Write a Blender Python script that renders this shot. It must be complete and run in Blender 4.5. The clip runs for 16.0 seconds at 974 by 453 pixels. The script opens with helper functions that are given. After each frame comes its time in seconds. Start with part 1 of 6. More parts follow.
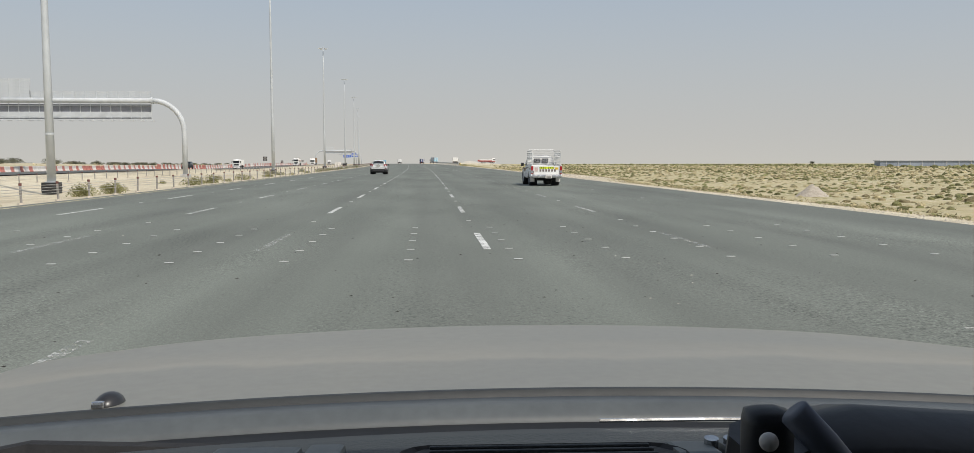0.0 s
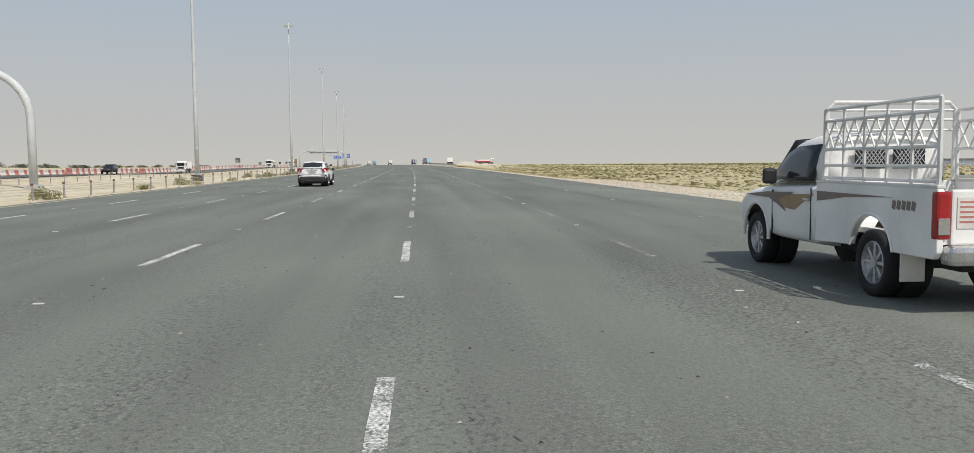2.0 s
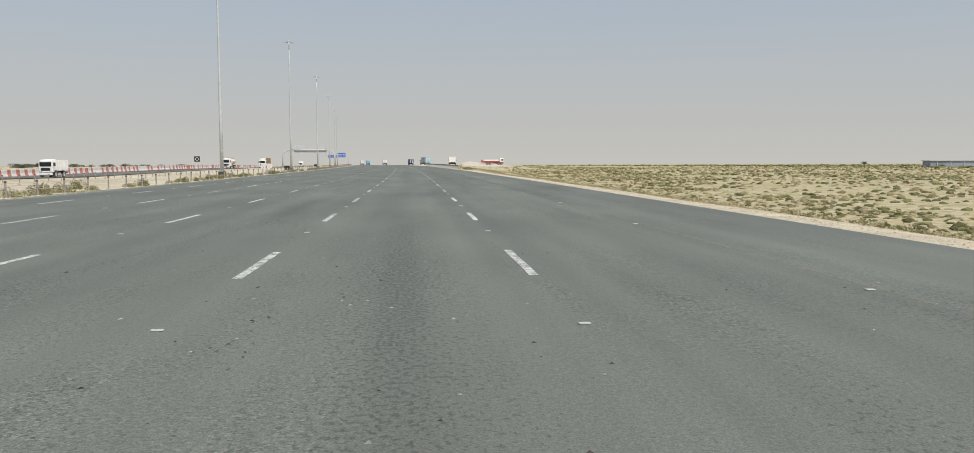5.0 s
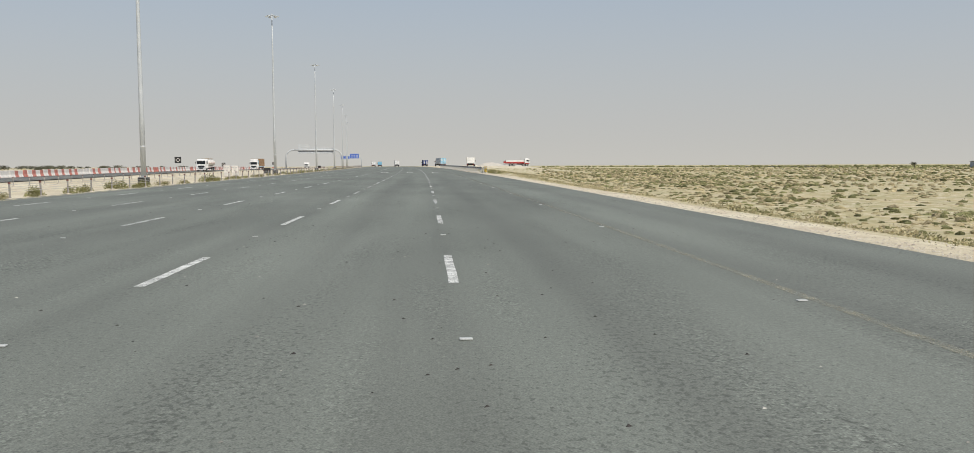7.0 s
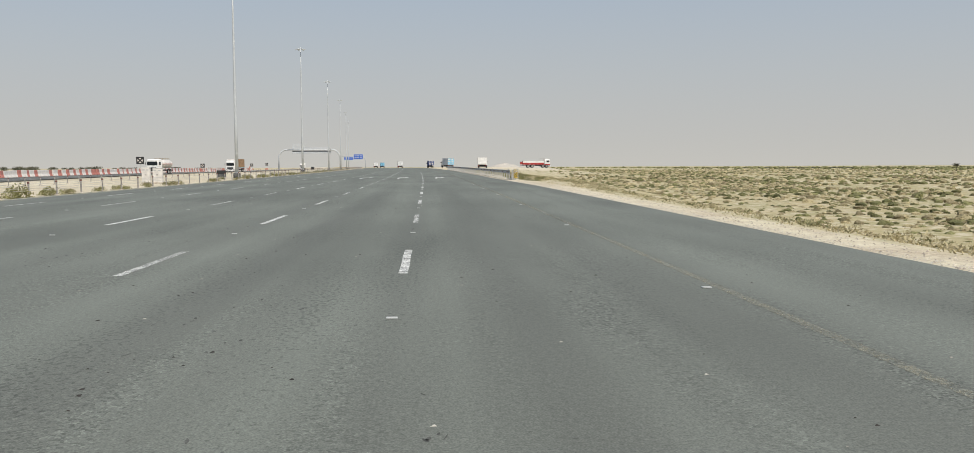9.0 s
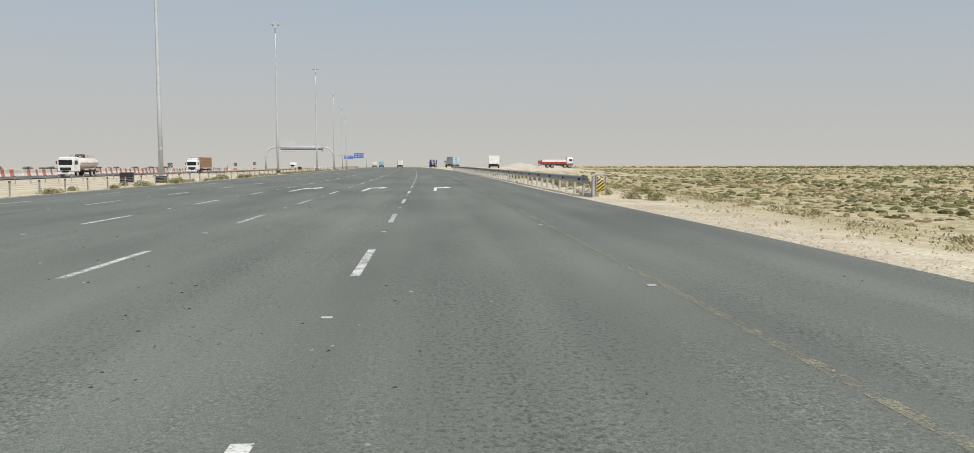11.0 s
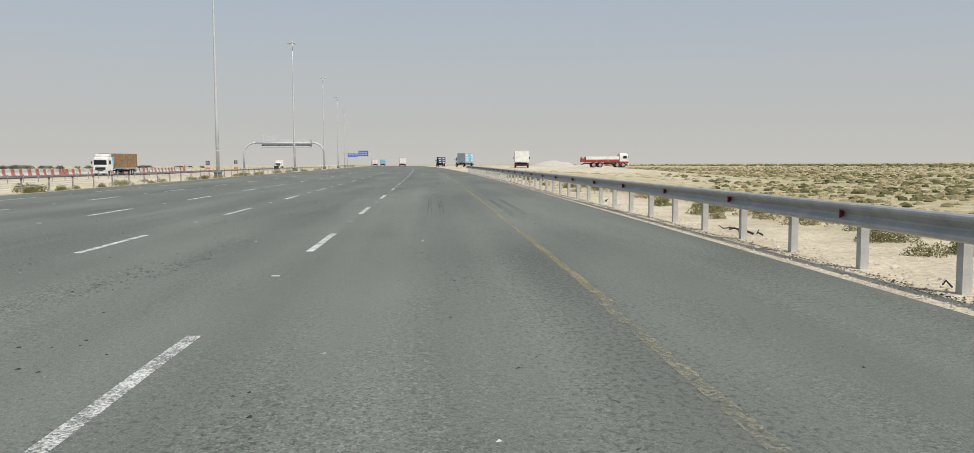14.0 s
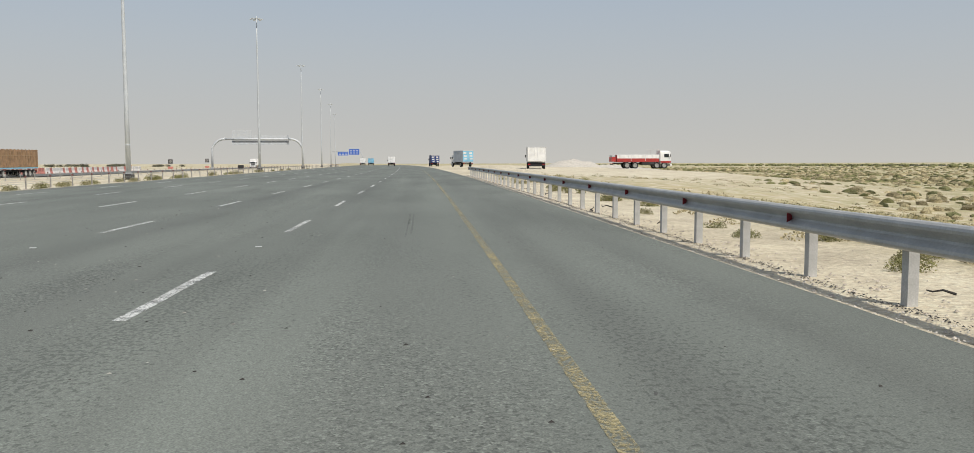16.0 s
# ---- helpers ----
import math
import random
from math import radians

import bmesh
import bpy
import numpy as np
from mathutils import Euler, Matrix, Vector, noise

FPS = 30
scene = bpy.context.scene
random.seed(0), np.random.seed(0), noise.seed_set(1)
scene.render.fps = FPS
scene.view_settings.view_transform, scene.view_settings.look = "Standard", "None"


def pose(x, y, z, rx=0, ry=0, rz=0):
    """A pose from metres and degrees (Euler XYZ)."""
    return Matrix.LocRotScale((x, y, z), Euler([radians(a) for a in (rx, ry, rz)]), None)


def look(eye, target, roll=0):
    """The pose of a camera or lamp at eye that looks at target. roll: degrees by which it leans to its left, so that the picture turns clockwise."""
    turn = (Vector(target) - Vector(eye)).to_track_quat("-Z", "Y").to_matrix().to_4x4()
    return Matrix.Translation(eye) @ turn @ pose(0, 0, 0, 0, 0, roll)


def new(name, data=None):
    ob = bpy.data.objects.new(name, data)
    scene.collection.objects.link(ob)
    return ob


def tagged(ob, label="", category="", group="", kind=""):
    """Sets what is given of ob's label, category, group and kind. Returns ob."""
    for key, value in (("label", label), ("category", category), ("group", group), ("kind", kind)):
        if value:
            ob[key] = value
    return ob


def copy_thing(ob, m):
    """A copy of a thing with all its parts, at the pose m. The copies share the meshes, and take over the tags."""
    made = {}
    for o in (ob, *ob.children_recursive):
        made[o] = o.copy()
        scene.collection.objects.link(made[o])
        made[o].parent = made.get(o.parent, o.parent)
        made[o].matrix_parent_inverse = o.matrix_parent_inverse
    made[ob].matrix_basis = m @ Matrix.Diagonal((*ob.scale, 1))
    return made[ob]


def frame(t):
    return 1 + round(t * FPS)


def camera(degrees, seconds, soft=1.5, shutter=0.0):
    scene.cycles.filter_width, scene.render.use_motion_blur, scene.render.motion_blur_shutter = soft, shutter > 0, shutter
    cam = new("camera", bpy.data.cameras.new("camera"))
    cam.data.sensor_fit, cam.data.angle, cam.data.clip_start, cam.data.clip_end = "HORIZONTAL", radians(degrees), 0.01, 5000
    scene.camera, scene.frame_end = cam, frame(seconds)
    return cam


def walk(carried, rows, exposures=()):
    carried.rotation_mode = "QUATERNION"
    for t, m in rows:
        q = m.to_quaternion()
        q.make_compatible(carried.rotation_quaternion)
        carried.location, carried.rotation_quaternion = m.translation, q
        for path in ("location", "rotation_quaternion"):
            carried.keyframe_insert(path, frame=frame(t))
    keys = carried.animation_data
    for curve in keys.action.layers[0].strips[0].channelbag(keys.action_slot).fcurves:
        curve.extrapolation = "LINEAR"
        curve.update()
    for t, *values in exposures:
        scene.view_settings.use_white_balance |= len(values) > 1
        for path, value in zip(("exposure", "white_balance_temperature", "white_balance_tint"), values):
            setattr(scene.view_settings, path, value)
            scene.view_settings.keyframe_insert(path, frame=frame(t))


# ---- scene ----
cam = camera(60.0, 16.0, soft=0.75)
# seconds, x, y, tilt, roll, yaw; the eye stays 1.464 m over the road
PATH = [
    (0.0, 0.000, 0.000, 85.547, 0.088, -3.813),
    (0.5, 0.269, 10.414, 85.541, 0.198, -3.864),
    (1.0, 0.544, 20.795, 85.527, 0.339, -3.993),
    (1.5, 0.826, 31.112, 85.511, 0.475, -4.069),
    (2.0, 1.102, 41.332, 85.574, 0.412, -4.187),
    (2.5, 1.360, 51.443, 85.617, 0.367, -4.252),
    (3.0, 1.619, 61.518, 85.619, 0.277, -4.310),
    (3.5, 1.896, 71.648, 85.603, 0.267, -4.408),
    (4.0, 2.162, 81.926, 85.565, 0.193, -4.426),
    (4.5, 2.390, 92.408, 85.567, 0.179, -4.329),
    (5.0, 2.606, 103.008, 85.592, 0.170, -4.096),
    (5.5, 2.835, 113.604, 85.624, 0.171, -3.797),
    (6.0, 3.036, 124.075, 85.652, 0.186, -3.478),
    (6.5, 3.164, 134.331, 85.642, 0.197, -3.211),
    (7.0, 3.215, 144.400, 85.663, 0.237, -2.969),
    (7.5, 3.205, 154.342, 85.662, 0.176, -2.737),
    (8.0, 3.175, 164.216, 85.691, 0.170, -2.616),
    (8.5, 3.161, 174.077, 85.706, 0.148, -2.537),
    (9.0, 3.123, 183.953, 85.735, 0.216, -2.480),
    (9.5, 3.026, 193.868, 85.771, 0.226, -2.446),
    (10.0, 2.905, 203.846, 85.757, 0.195, -2.387),
    (10.5, 2.803, 213.892, 85.726, 0.192, -2.306),
    (11.0, 2.735, 223.945, 85.686, 0.198, -2.197),
    (11.5, 2.692, 233.922, 85.653, 0.219, -2.041),
    (12.0, 2.608, 243.745, 85.646, 0.295, -1.897),
    (12.5, 2.434, 253.350, 85.601, 0.386, -1.812),
    (13.0, 2.234, 262.739, 85.592, 0.299, -1.683),
    (13.5, 2.080, 272.172, 85.559, 0.235, -1.572),
    (14.0, 1.943, 281.418, 85.559, 0.254, -1.534),
    (14.5, 1.787, 290.509, 85.566, 0.290, -1.537),
    (15.0, 1.626, 299.431, 85.590, 0.331, -1.633),
    (15.5, 1.483, 308.134, 85.537, 0.248, -1.766),
    (16.0, 1.352, 316.757, 85.493, 0.124, -1.895),
]
walk(cam, [(t, pose(x, y, 1.464, tilt, roll, yaw)) for t, x, y, tilt, roll, yaw in PATH])

# ---- world and sun ----
SUN_EL, SUN_AZ = radians(54), radians(143)      # azimuth clockwise from the road's direction
world = bpy.data.worlds.new("hazy_desert_sky")
scene.world = world
world.use_nodes = True
wn, wl = world.node_tree.nodes, world.node_tree.links
wn.clear()
sky = wn.new("ShaderNodeTexSky")
sky.sky_type, sky.sun_disc = "NISHITA", False
sky.sun_elevation, sky.sun_rotation = SUN_EL, SUN_AZ
sky.air_density, sky.dust_density, sky.ozone_density = 1.2, 3.0, 1.0
gco = wn.new("ShaderNodeTexCoord")
sep = wn.new("ShaderNodeSeparateXYZ")
wl.new(gco.outputs["Generated"], sep.inputs[0])
ramp = wn.new("ShaderNodeValToRGB")              # airborne dust, thickest at the horizon
ramp.color_ramp.elements[0].position, ramp.color_ramp.elements[0].color = 0.0, (1, 1, 1, 1)
ramp.color_ramp.elements[1].position, ramp.color_ramp.elements[1].color = 0.6, (0.3, 0.3, 0.3, 1)
wl.new(sep.outputs["Z"], ramp.inputs[0])
dust = wn.new("ShaderNodeValToRGB")
dust.color_ramp.elements[0].position, dust.color_ramp.elements[0].color = 0.0, (5.5, 5.38, 5.02, 1)
dust.color_ramp.elements[1].position, dust.color_ramp.elements[1].color = 0.22, (4.3, 5.0, 5.9, 1)
wl.new(sep.outputs["Z"], dust.inputs[0])
mixw = wn.new("ShaderNodeMix")
mixw.data_type = "RGBA"
wl.new(ramp.outputs[0], mixw.inputs[0])
wl.new(sky.outputs[0], mixw.inputs[6])
wl.new(dust.outputs[0], mixw.inputs[7])
bg = wn.new("ShaderNodeBackground")
bg.inputs[1].default_value = 0.1
wl.new(mixw.outputs[2], bg.inputs[0])
wout = wn.new("ShaderNodeOutputWorld")
wl.new(bg.outputs[0], wout.inputs[0])
sun_data = bpy.data.lights.new("sun", "SUN")
sun_data.energy, sun_data.angle, sun_data.color = 3.4, radians(0.6), (1.0, 0.95, 0.87)
sun = new("sun", sun_data)
sun_from = Vector((math.sin(SUN_AZ) * math.cos(SUN_EL), math.cos(SUN_AZ) * math.cos(SUN_EL), math.sin(SUN_EL)))
sun.matrix_world = look(sun_from * 300 + Vector((0, 200, 0)), (0, 200, 0))
scene.view_settings.exposure = 0.0


# ---- materials ----
def mat(name, color, rough=0.6, metal=0.0, vary=0.12, scale=3.0, grain=60.0, bump=0.15, tint=None, spec=0.5, island=0.0):
    """A surface with broad stains, fine grain and a little relief."""
    m = bpy.data.materials.new(name)
    m.use_nodes = True
    n, l = m.node_tree.nodes, m.node_tree.links
    b = n["Principled BSDF"]
    b.inputs["Roughness"].default_value, b.inputs["Metallic"].default_value = rough, metal
    b.inputs["Specular IOR Level"].default_value = spec
    co = n.new("ShaderNodeTexCoord")
    big, fine = n.new("ShaderNodeTexNoise"), n.new("ShaderNodeTexNoise")
    big.inputs["Scale"].default_value, big.inputs["Detail"].default_value = scale, 5
    fine.inputs["Scale"].default_value, fine.inputs["Detail"].default_value = grain, 3
    for t in (big, fine):
        l.new(co.outputs["Object"], t.inputs["Vector"])
    r = n.new("ShaderNodeValToRGB")
    tint = tint or tuple(c * (1 - 2 * vary) for c in color)
    r.color_ramp.elements[0].position, r.color_ramp.elements[0].color = 0.3, (*tint, 1)
    r.color_ramp.elements[1].position, r.color_ramp.elements[1].color = 0.62, (*color, 1)
    l.new(big.outputs[0], r.inputs[0])
    mx = n.new("ShaderNodeMix")
    mx.data_type, mx.blend_type = "RGBA", "OVERLAY"
    mx.inputs[0].default_value = min(1.0, vary * 2)
    l.new(r.outputs[0], mx.inputs[6])
    l.new(fine.outputs[0], mx.inputs[7])
    last = mx.outputs[2]
    if island:
        geo, hsv = n.new("ShaderNodeNewGeometry"), n.new("ShaderNodeHueSaturation")
        mr = n.new("ShaderNodeMapRange")
        mr.inputs[3].default_value, mr.inputs[4].default_value = 1 - island, 1 + island
        l.new(geo.outputs["Random Per Island"], mr.inputs[0])
        l.new(mr.outputs[0], hsv.inputs["Value"])
        l.new(last, hsv.inputs["Color"])
        last = hsv.outputs[0]
    l.new(last, b.inputs["Base Color"])
    rr = n.new("ShaderNodeMapRange")
    rr.inputs[3].default_value, rr.inputs[4].default_value = max(0.02, rough - 0.12), min(1, rough + 0.12)
    l.new(big.outputs[0], rr.inputs[0])
    l.new(rr.outputs[0], b.inputs["Roughness"])
    if bump:
        bp = n.new("ShaderNodeBump")
        bp.inputs["Strength"].default_value, bp.inputs["Distance"].default_value = bump, 0.01
        l.new(fine.outputs[0], bp.inputs["Height"])
        l.new(bp.outputs[0], b.inputs["Normal"])
    return m


def road_material(name, base):
    """Asphalt: aggregate grain, long streaks of wear along the lanes, patches. UV holds metres across and along."""
    m = bpy.data.materials.new(name)
    m.use_nodes = True
    n, l = m.node_tree.nodes, m.node_tree.links
    b = n["Principled BSDF"]
    b.inputs["Specular IOR Level"].default_value = 0.35
    uv = n.new("ShaderNodeUVMap")
    uv.uv_map = "metres"

    def tex(sx, sy, scale, detail):
        mp, t = n.new("ShaderNodeMapping"), n.new("ShaderNodeTexNoise")
        mp.inputs["Scale"].default_value = (sx, sy, 1)
        t.inputs["Scale"].default_value, t.inputs["Detail"].default_value = scale, detail
        l.new(uv.outputs[0], mp.inputs[0])
        l.new(mp.outputs[0], t.inputs["Vector"])
        return t.outputs[0]

    streak, patch, stone, pit = tex(1, 0.02, 0.9, 4), tex(1, 0.35, 0.25, 5), tex(1, 1, 70, 2), tex(1, 0.8, 26, 4)
    r = n.new("ShaderNodeValToRGB")
    r.color_ramp.elements[0].position, r.color_ramp.elements[0].color = 0.32, (base[0] * 0.83, base[1] * 0.82, base[2] * 0.81, 1)
    r.color_ramp.elements[1].position, r.color_ramp.elements[1].color = 0.68, (base[0] * 1.08, base[1] * 1.09, base[2] * 1.08, 1)
    l.new(streak, r.inputs[0])

    def tones(fac, p0, v0, p1, v1):
        q = n.new("ShaderNodeValToRGB")
        q.color_ramp.elements[0].position, q.color_ramp.elements[0].color = p0, (v0, v0, v0, 1)
        q.color_ramp.elements[1].position, q.color_ramp.elements[1].color = p1, (v1, v1, v1, 1)
        l.new(fac, q.inputs[0])
        return q.outputs[0]

    def maths(op, a, b2, c=None):
        q = n.new("ShaderNodeMath")
        q.operation = op
        for i, v in enumerate((a, b2, c)):
            if isinstance(v, float):
                q.inputs[i].default_value = v
            elif v is not None:
                l.new(v, q.inputs[i])
        return q.outputs[0]

    # ravelled stretches, where the binder has gone and the stones stand bare
    ravel = tones(maths("MULTIPLY_ADD", tex(1, 0.1, 1.1, 4), 0.6, maths("MULTIPLY", tex(1, 0.4, 0.5, 4), 0.4)), 0.48, 0.10, 0.64, 1.0)
    cells = n.new("ShaderNodeTexVoronoi")        # single stones, pale, mid and dark
    cells.inputs["Scale"].default_value = 46
    l.new(uv.outputs[0], cells.inputs["Vector"])
    lone = n.new("ShaderNodeSeparateColor")
    l.new(cells.outputs["Color"], lone.inputs[0])
    chips = n.new("ShaderNodeValToRGB")
    chips.color_ramp.interpolation = "CONSTANT"
    chips.color_ramp.elements[0].position, chips.color_ramp.elements[0].color = 0.0, (0.18, 0.18, 0.18, 1)
    chips.color_ramp.elements[1].position, chips.color_ramp.elements[1].color = 0.22, (0.47, 0.47, 0.47, 1)
    for pos, v in ((0.74, 0.56), (0.88, 0.82)):
        chips.color_ramp.elements.new(pos).color = (v, v, v, 1)
    l.new(lone.outputs[0], chips.inputs[0])
    # stripped spots where the binder shows dark
    spots = maths("SUBTRACT", maths("MULTIPLY_ADD", tex(1, 0.12, 0.55, 3), 0.75, tex(1, 0.7, 22, 3)), 0.34)
    last = r.outputs[0]
    for fac, col in ((0.8, tones(patch, 0.3, 0.4, 0.72, 0.6)), (0.35, pit), (0.45, tones(spots, 0.35, 0.12, 0.42, 0.5)),
                     (0.45, tones(stone, 0.33, 0.24, 0.67, 0.78)), (maths("MULTIPLY", ravel, 0.7), chips.outputs[0])):
        mx = n.new("ShaderNodeMix")
        mx.data_type, mx.blend_type = "RGBA", "OVERLAY"
        if isinstance(fac, float):
            mx.inputs[0].default_value = fac
        else:
            l.new(fac, mx.inputs[0])
        l.new(last, mx.inputs[6])
        l.new(col, mx.inputs[7])
        last = mx.outputs[2]
    l.new(last, b.inputs["Base Color"])
    mr = n.new("ShaderNodeMapRange")
    mr.inputs[3].default_value, mr.inputs[4].default_value = 0.62, 0.9
    l.new(streak, mr.inputs[0])
    l.new(mr.outputs[0], b.inputs["Roughness"])
    bp = n.new("ShaderNodeBump")
    bp.inputs["Distance"].default_value = 0.006
    l.new(maths("MULTIPLY_ADD", ravel, 0.4, 0.15), bp.inputs["Strength"])
    l.new(maths("ADD", stone, chips.outputs[0]), bp.inputs["Height"])
    l.new(bp.outputs[0], b.inputs["Normal"])
    return m


def worn_paint(name, color, under=None, wear=0.5, scale=14.0, spread=0.0, edge=0.05, most=1.0):
    """Road paint rubbed away in flakes: worn to a duller tone, or through to what lies below where under is None."""
    m = bpy.data.materials.new(name)
    m.use_nodes = True
    n, l = m.node_tree.nodes, m.node_tree.links
    b = n["Principled BSDF"]
    b.inputs["Roughness"].default_value = 0.7
    co, oi = n.new("ShaderNodeTexCoord"), n.new("ShaderNodeObjectInfo")
    t, t2 = n.new("ShaderNodeTexNoise"), n.new("ShaderNodeTexNoise")
    t.inputs["Scale"].default_value, t.inputs["Detail"].default_value = scale, 6
    t2.inputs["Scale"].default_value, t2.inputs["Detail"].default_value = scale * 0.12, 3
    ad = n.new("ShaderNodeVectorMath")
    ad.operation = "ADD"
    sc = n.new("ShaderNodeVectorMath")
    sc.operation = "SCALE"
    sc.inputs[0].default_value = (37, 91, 13)
    l.new(oi.outputs["Random"], sc.inputs["Scale"])
    l.new(co.outputs["Object"], ad.inputs[0])
    l.new(sc.outputs[0], ad.inputs[1])
    for q in (t, t2):
        l.new(ad.outputs[0], q.inputs["Vector"])
    s = n.new("ShaderNodeMath")
    s.operation = "MULTIPLY_ADD"
    s.inputs[1].default_value = 0.45
    l.new(t2.outputs[0], s.inputs[0])
    l.new(t.outputs[0], s.inputs[2])
    r = n.new("ShaderNodeValToRGB")
    r.color_ramp.elements[0].position, r.color_ramp.elements[0].color = (wear - edge), (*(under or (0, 0, 0)), 1)
    r.color_ramp.elements[1].position, r.color_ramp.elements[1].color = (wear + edge), (*(color if under else (most, most, most)), 1)
    hf = n.new("ShaderNodeMath")
    hf.operation = "MULTIPLY"
    hf.inputs[1].default_value = 0.69
    l.new(s.outputs[0], hf.inputs[0])
    own = n.new("ShaderNodeMapRange")            # each stroke is worn to its own degree
    own.inputs[3].default_value, own.inputs[4].default_value = -spread, spread
    l.new(oi.outputs["Random"], own.inputs[0])
    sm = n.new("ShaderNodeMath")
    l.new(hf.outputs[0], sm.inputs[0])
    l.new(own.outputs[0], sm.inputs[1])
    l.new(sm.outputs[0], r.inputs[0])
    if under:
        l.new(r.outputs[0], b.inputs["Base Color"])
    else:
        tone = n.new("ShaderNodeValToRGB")
        tone.color_ramp.elements[0].position, tone.color_ramp.elements[0].color = 0.3, (*(c * 0.72 for c in color), 1)
        tone.color_ramp.elements[1].position, tone.color_ramp.elements[1].color = 0.65, (*color, 1)
        l.new(t2.outputs[0], tone.inputs[0])
        l.new(tone.outputs[0], b.inputs["Base Color"])
        l.new(r.outputs[0], b.inputs["Alpha"])
    return m


def sand_material():
    """Pale desert sand with gravel, wind streaks, tyre tracks' darker patches and low dry growth far off."""
    m = bpy.data.materials.new("desert_sand")
    m.use_nodes = True
    n, l = m.node_tree.nodes, m.node_tree.links
    b = n["Principled BSDF"]
    b.inputs["Roughness"].default_value, b.inputs["Specular IOR Level"].default_value = 0.95, 0.15
    co = n.new("ShaderNodeTexCoord")

    def tex(scale, detail, kind="ShaderNodeTexNoise"):
        t = n.new(kind)
        t.inputs["Scale"].default_value = scale
        t.inputs["Detail"].default_value = detail
        l.new(co.outputs["Object"], t.inputs["Vector"])
        return t.outputs[0]

    broad, mid, fine, grit = tex(0.035, 6), tex(0.6, 6), tex(9, 5), tex(45, 2)
    r = n.new("ShaderNodeValToRGB")
    r.color_ramp.elements[0].position, r.color_ramp.elements[0].color = 0.3, (0.475, 0.415, 0.297, 1)
    r.color_ramp.elements[1].position, r.color_ramp.elements[1].color = 0.66, (0.61, 0.55, 0.42, 1)
    l.new(broad, r.inputs[0])
    last = r.outputs[0]
    for fac, t in ((0.45, mid), (0.5, fine), (0.4, grit)):
        mx = n.new("ShaderNodeMix")
        mx.data_type, mx.blend_type = "RGBA", "OVERLAY"
        mx.inputs[0].default_value = fac
        l.new(last, mx.inputs[6])
        l.new(t, mx.inputs[7])
        last = mx.outputs[2]
    at_grow, tuft, tone = n.new("ShaderNodeAttribute"), tex(0.9, 5), tex(0.18, 3)
    at_grow.attribute_name = "growth"
    cr = n.new("ShaderNodeValToRGB")             # thin dry grass: straw and olive patches
    cr.color_ramp.elements[0].position, cr.color_ramp.elements[0].color = 0.35, (0.43, 0.365, 0.215, 1)
    cr.color_ramp.elements[1].position, cr.color_ramp.elements[1].color = 0.65, (0.33, 0.305, 0.165, 1)
    l.new(tone, cr.inputs[0])
    cv = n.new("ShaderNodeMapRange")
    cv.inputs[1].default_value, cv.inputs[2].default_value = 0.37, 0.54
    cv.inputs[3].default_value, cv.inputs[4].default_value = 0.2, 1.0
    l.new(tuft, cv.inputs[0])
    ml = n.new("ShaderNodeMath")
    ml.operation = "MULTIPLY"
    l.new(cv.outputs[0], ml.inputs[0])
    l.new(at_grow.outputs["Fac"], ml.inputs[1])
    mg = n.new("ShaderNodeMix")
    mg.data_type = "RGBA"
    l.new(ml.outputs[0], mg.inputs[0])
    l.new(last, mg.inputs[6])
    l.new(cr.outputs[0], mg.inputs[7])
    l.new(mg.outputs[2], b.inputs["Base Color"])
    ad = n.new("ShaderNodeMath")
    l.new(fine, ad.inputs[0])
    l.new(mid, ad.inputs[1])
    bp = n.new("ShaderNodeBump")
    bp.inputs["Strength"].default_value, bp.inputs["Distance"].default_value = 0.8, 0.08
    l.new(ad.outputs[0], bp.inputs["Height"])
    l.new(bp.outputs[0], b.inputs["Normal"])
    return m


ASPH = (0.157, 0.170, 0.149)
M_ROAD = road_material("worn_asphalt", ASPH)
M_ROAD2 = road_material("dark_asphalt", (0.125, 0.128, 0.12))
M_SAND = sand_material()
M_DASH = worn_paint("worn_white_paint", (0.70, 0.71, 0.68), None, 0.47, 42, 0.045, 0.07, 0.95)
M_DASH_FAINT = worn_paint("almost_lost_white_paint", (0.62, 0.63, 0.60), None, 0.55, 42, 0.03, 0.06, 0.9)
M_ARROW = worn_paint("fresh_white_paint", (0.74, 0.74, 0.71), (0.42, 0.42, 0.40), 0.40, 20)
M_YELLOW = worn_paint("worn_yellow_paint", (0.48, 0.41, 0.22), None, 0.55, 34, 0.02, 0.1, 0.75)
M_STUD = mat("white_ceramic", (0.55, 0.56, 0.54), 0.5, vary=0.15)
M_STEEL = mat("galvanised_steel", (0.45, 0.445, 0.42), 0.45, 0.22, 0.12, 2.5, 40, 0.05)
M_POST = mat("galvanised_post", (0.52, 0.515, 0.495), 0.55, 0.1, 0.14, 3, 50, 0.05)
M_MAST = mat("grey_mast_paint", (0.53, 0.56, 0.575), 0.5, 0.1, 0.05, 1.2, 30, 0.05)
M_GANTRY = mat("pale_grey_steel_paint", (0.54, 0.565, 0.58), 0.6, 0.0, 0.08, 1.0, 20, 0.04)
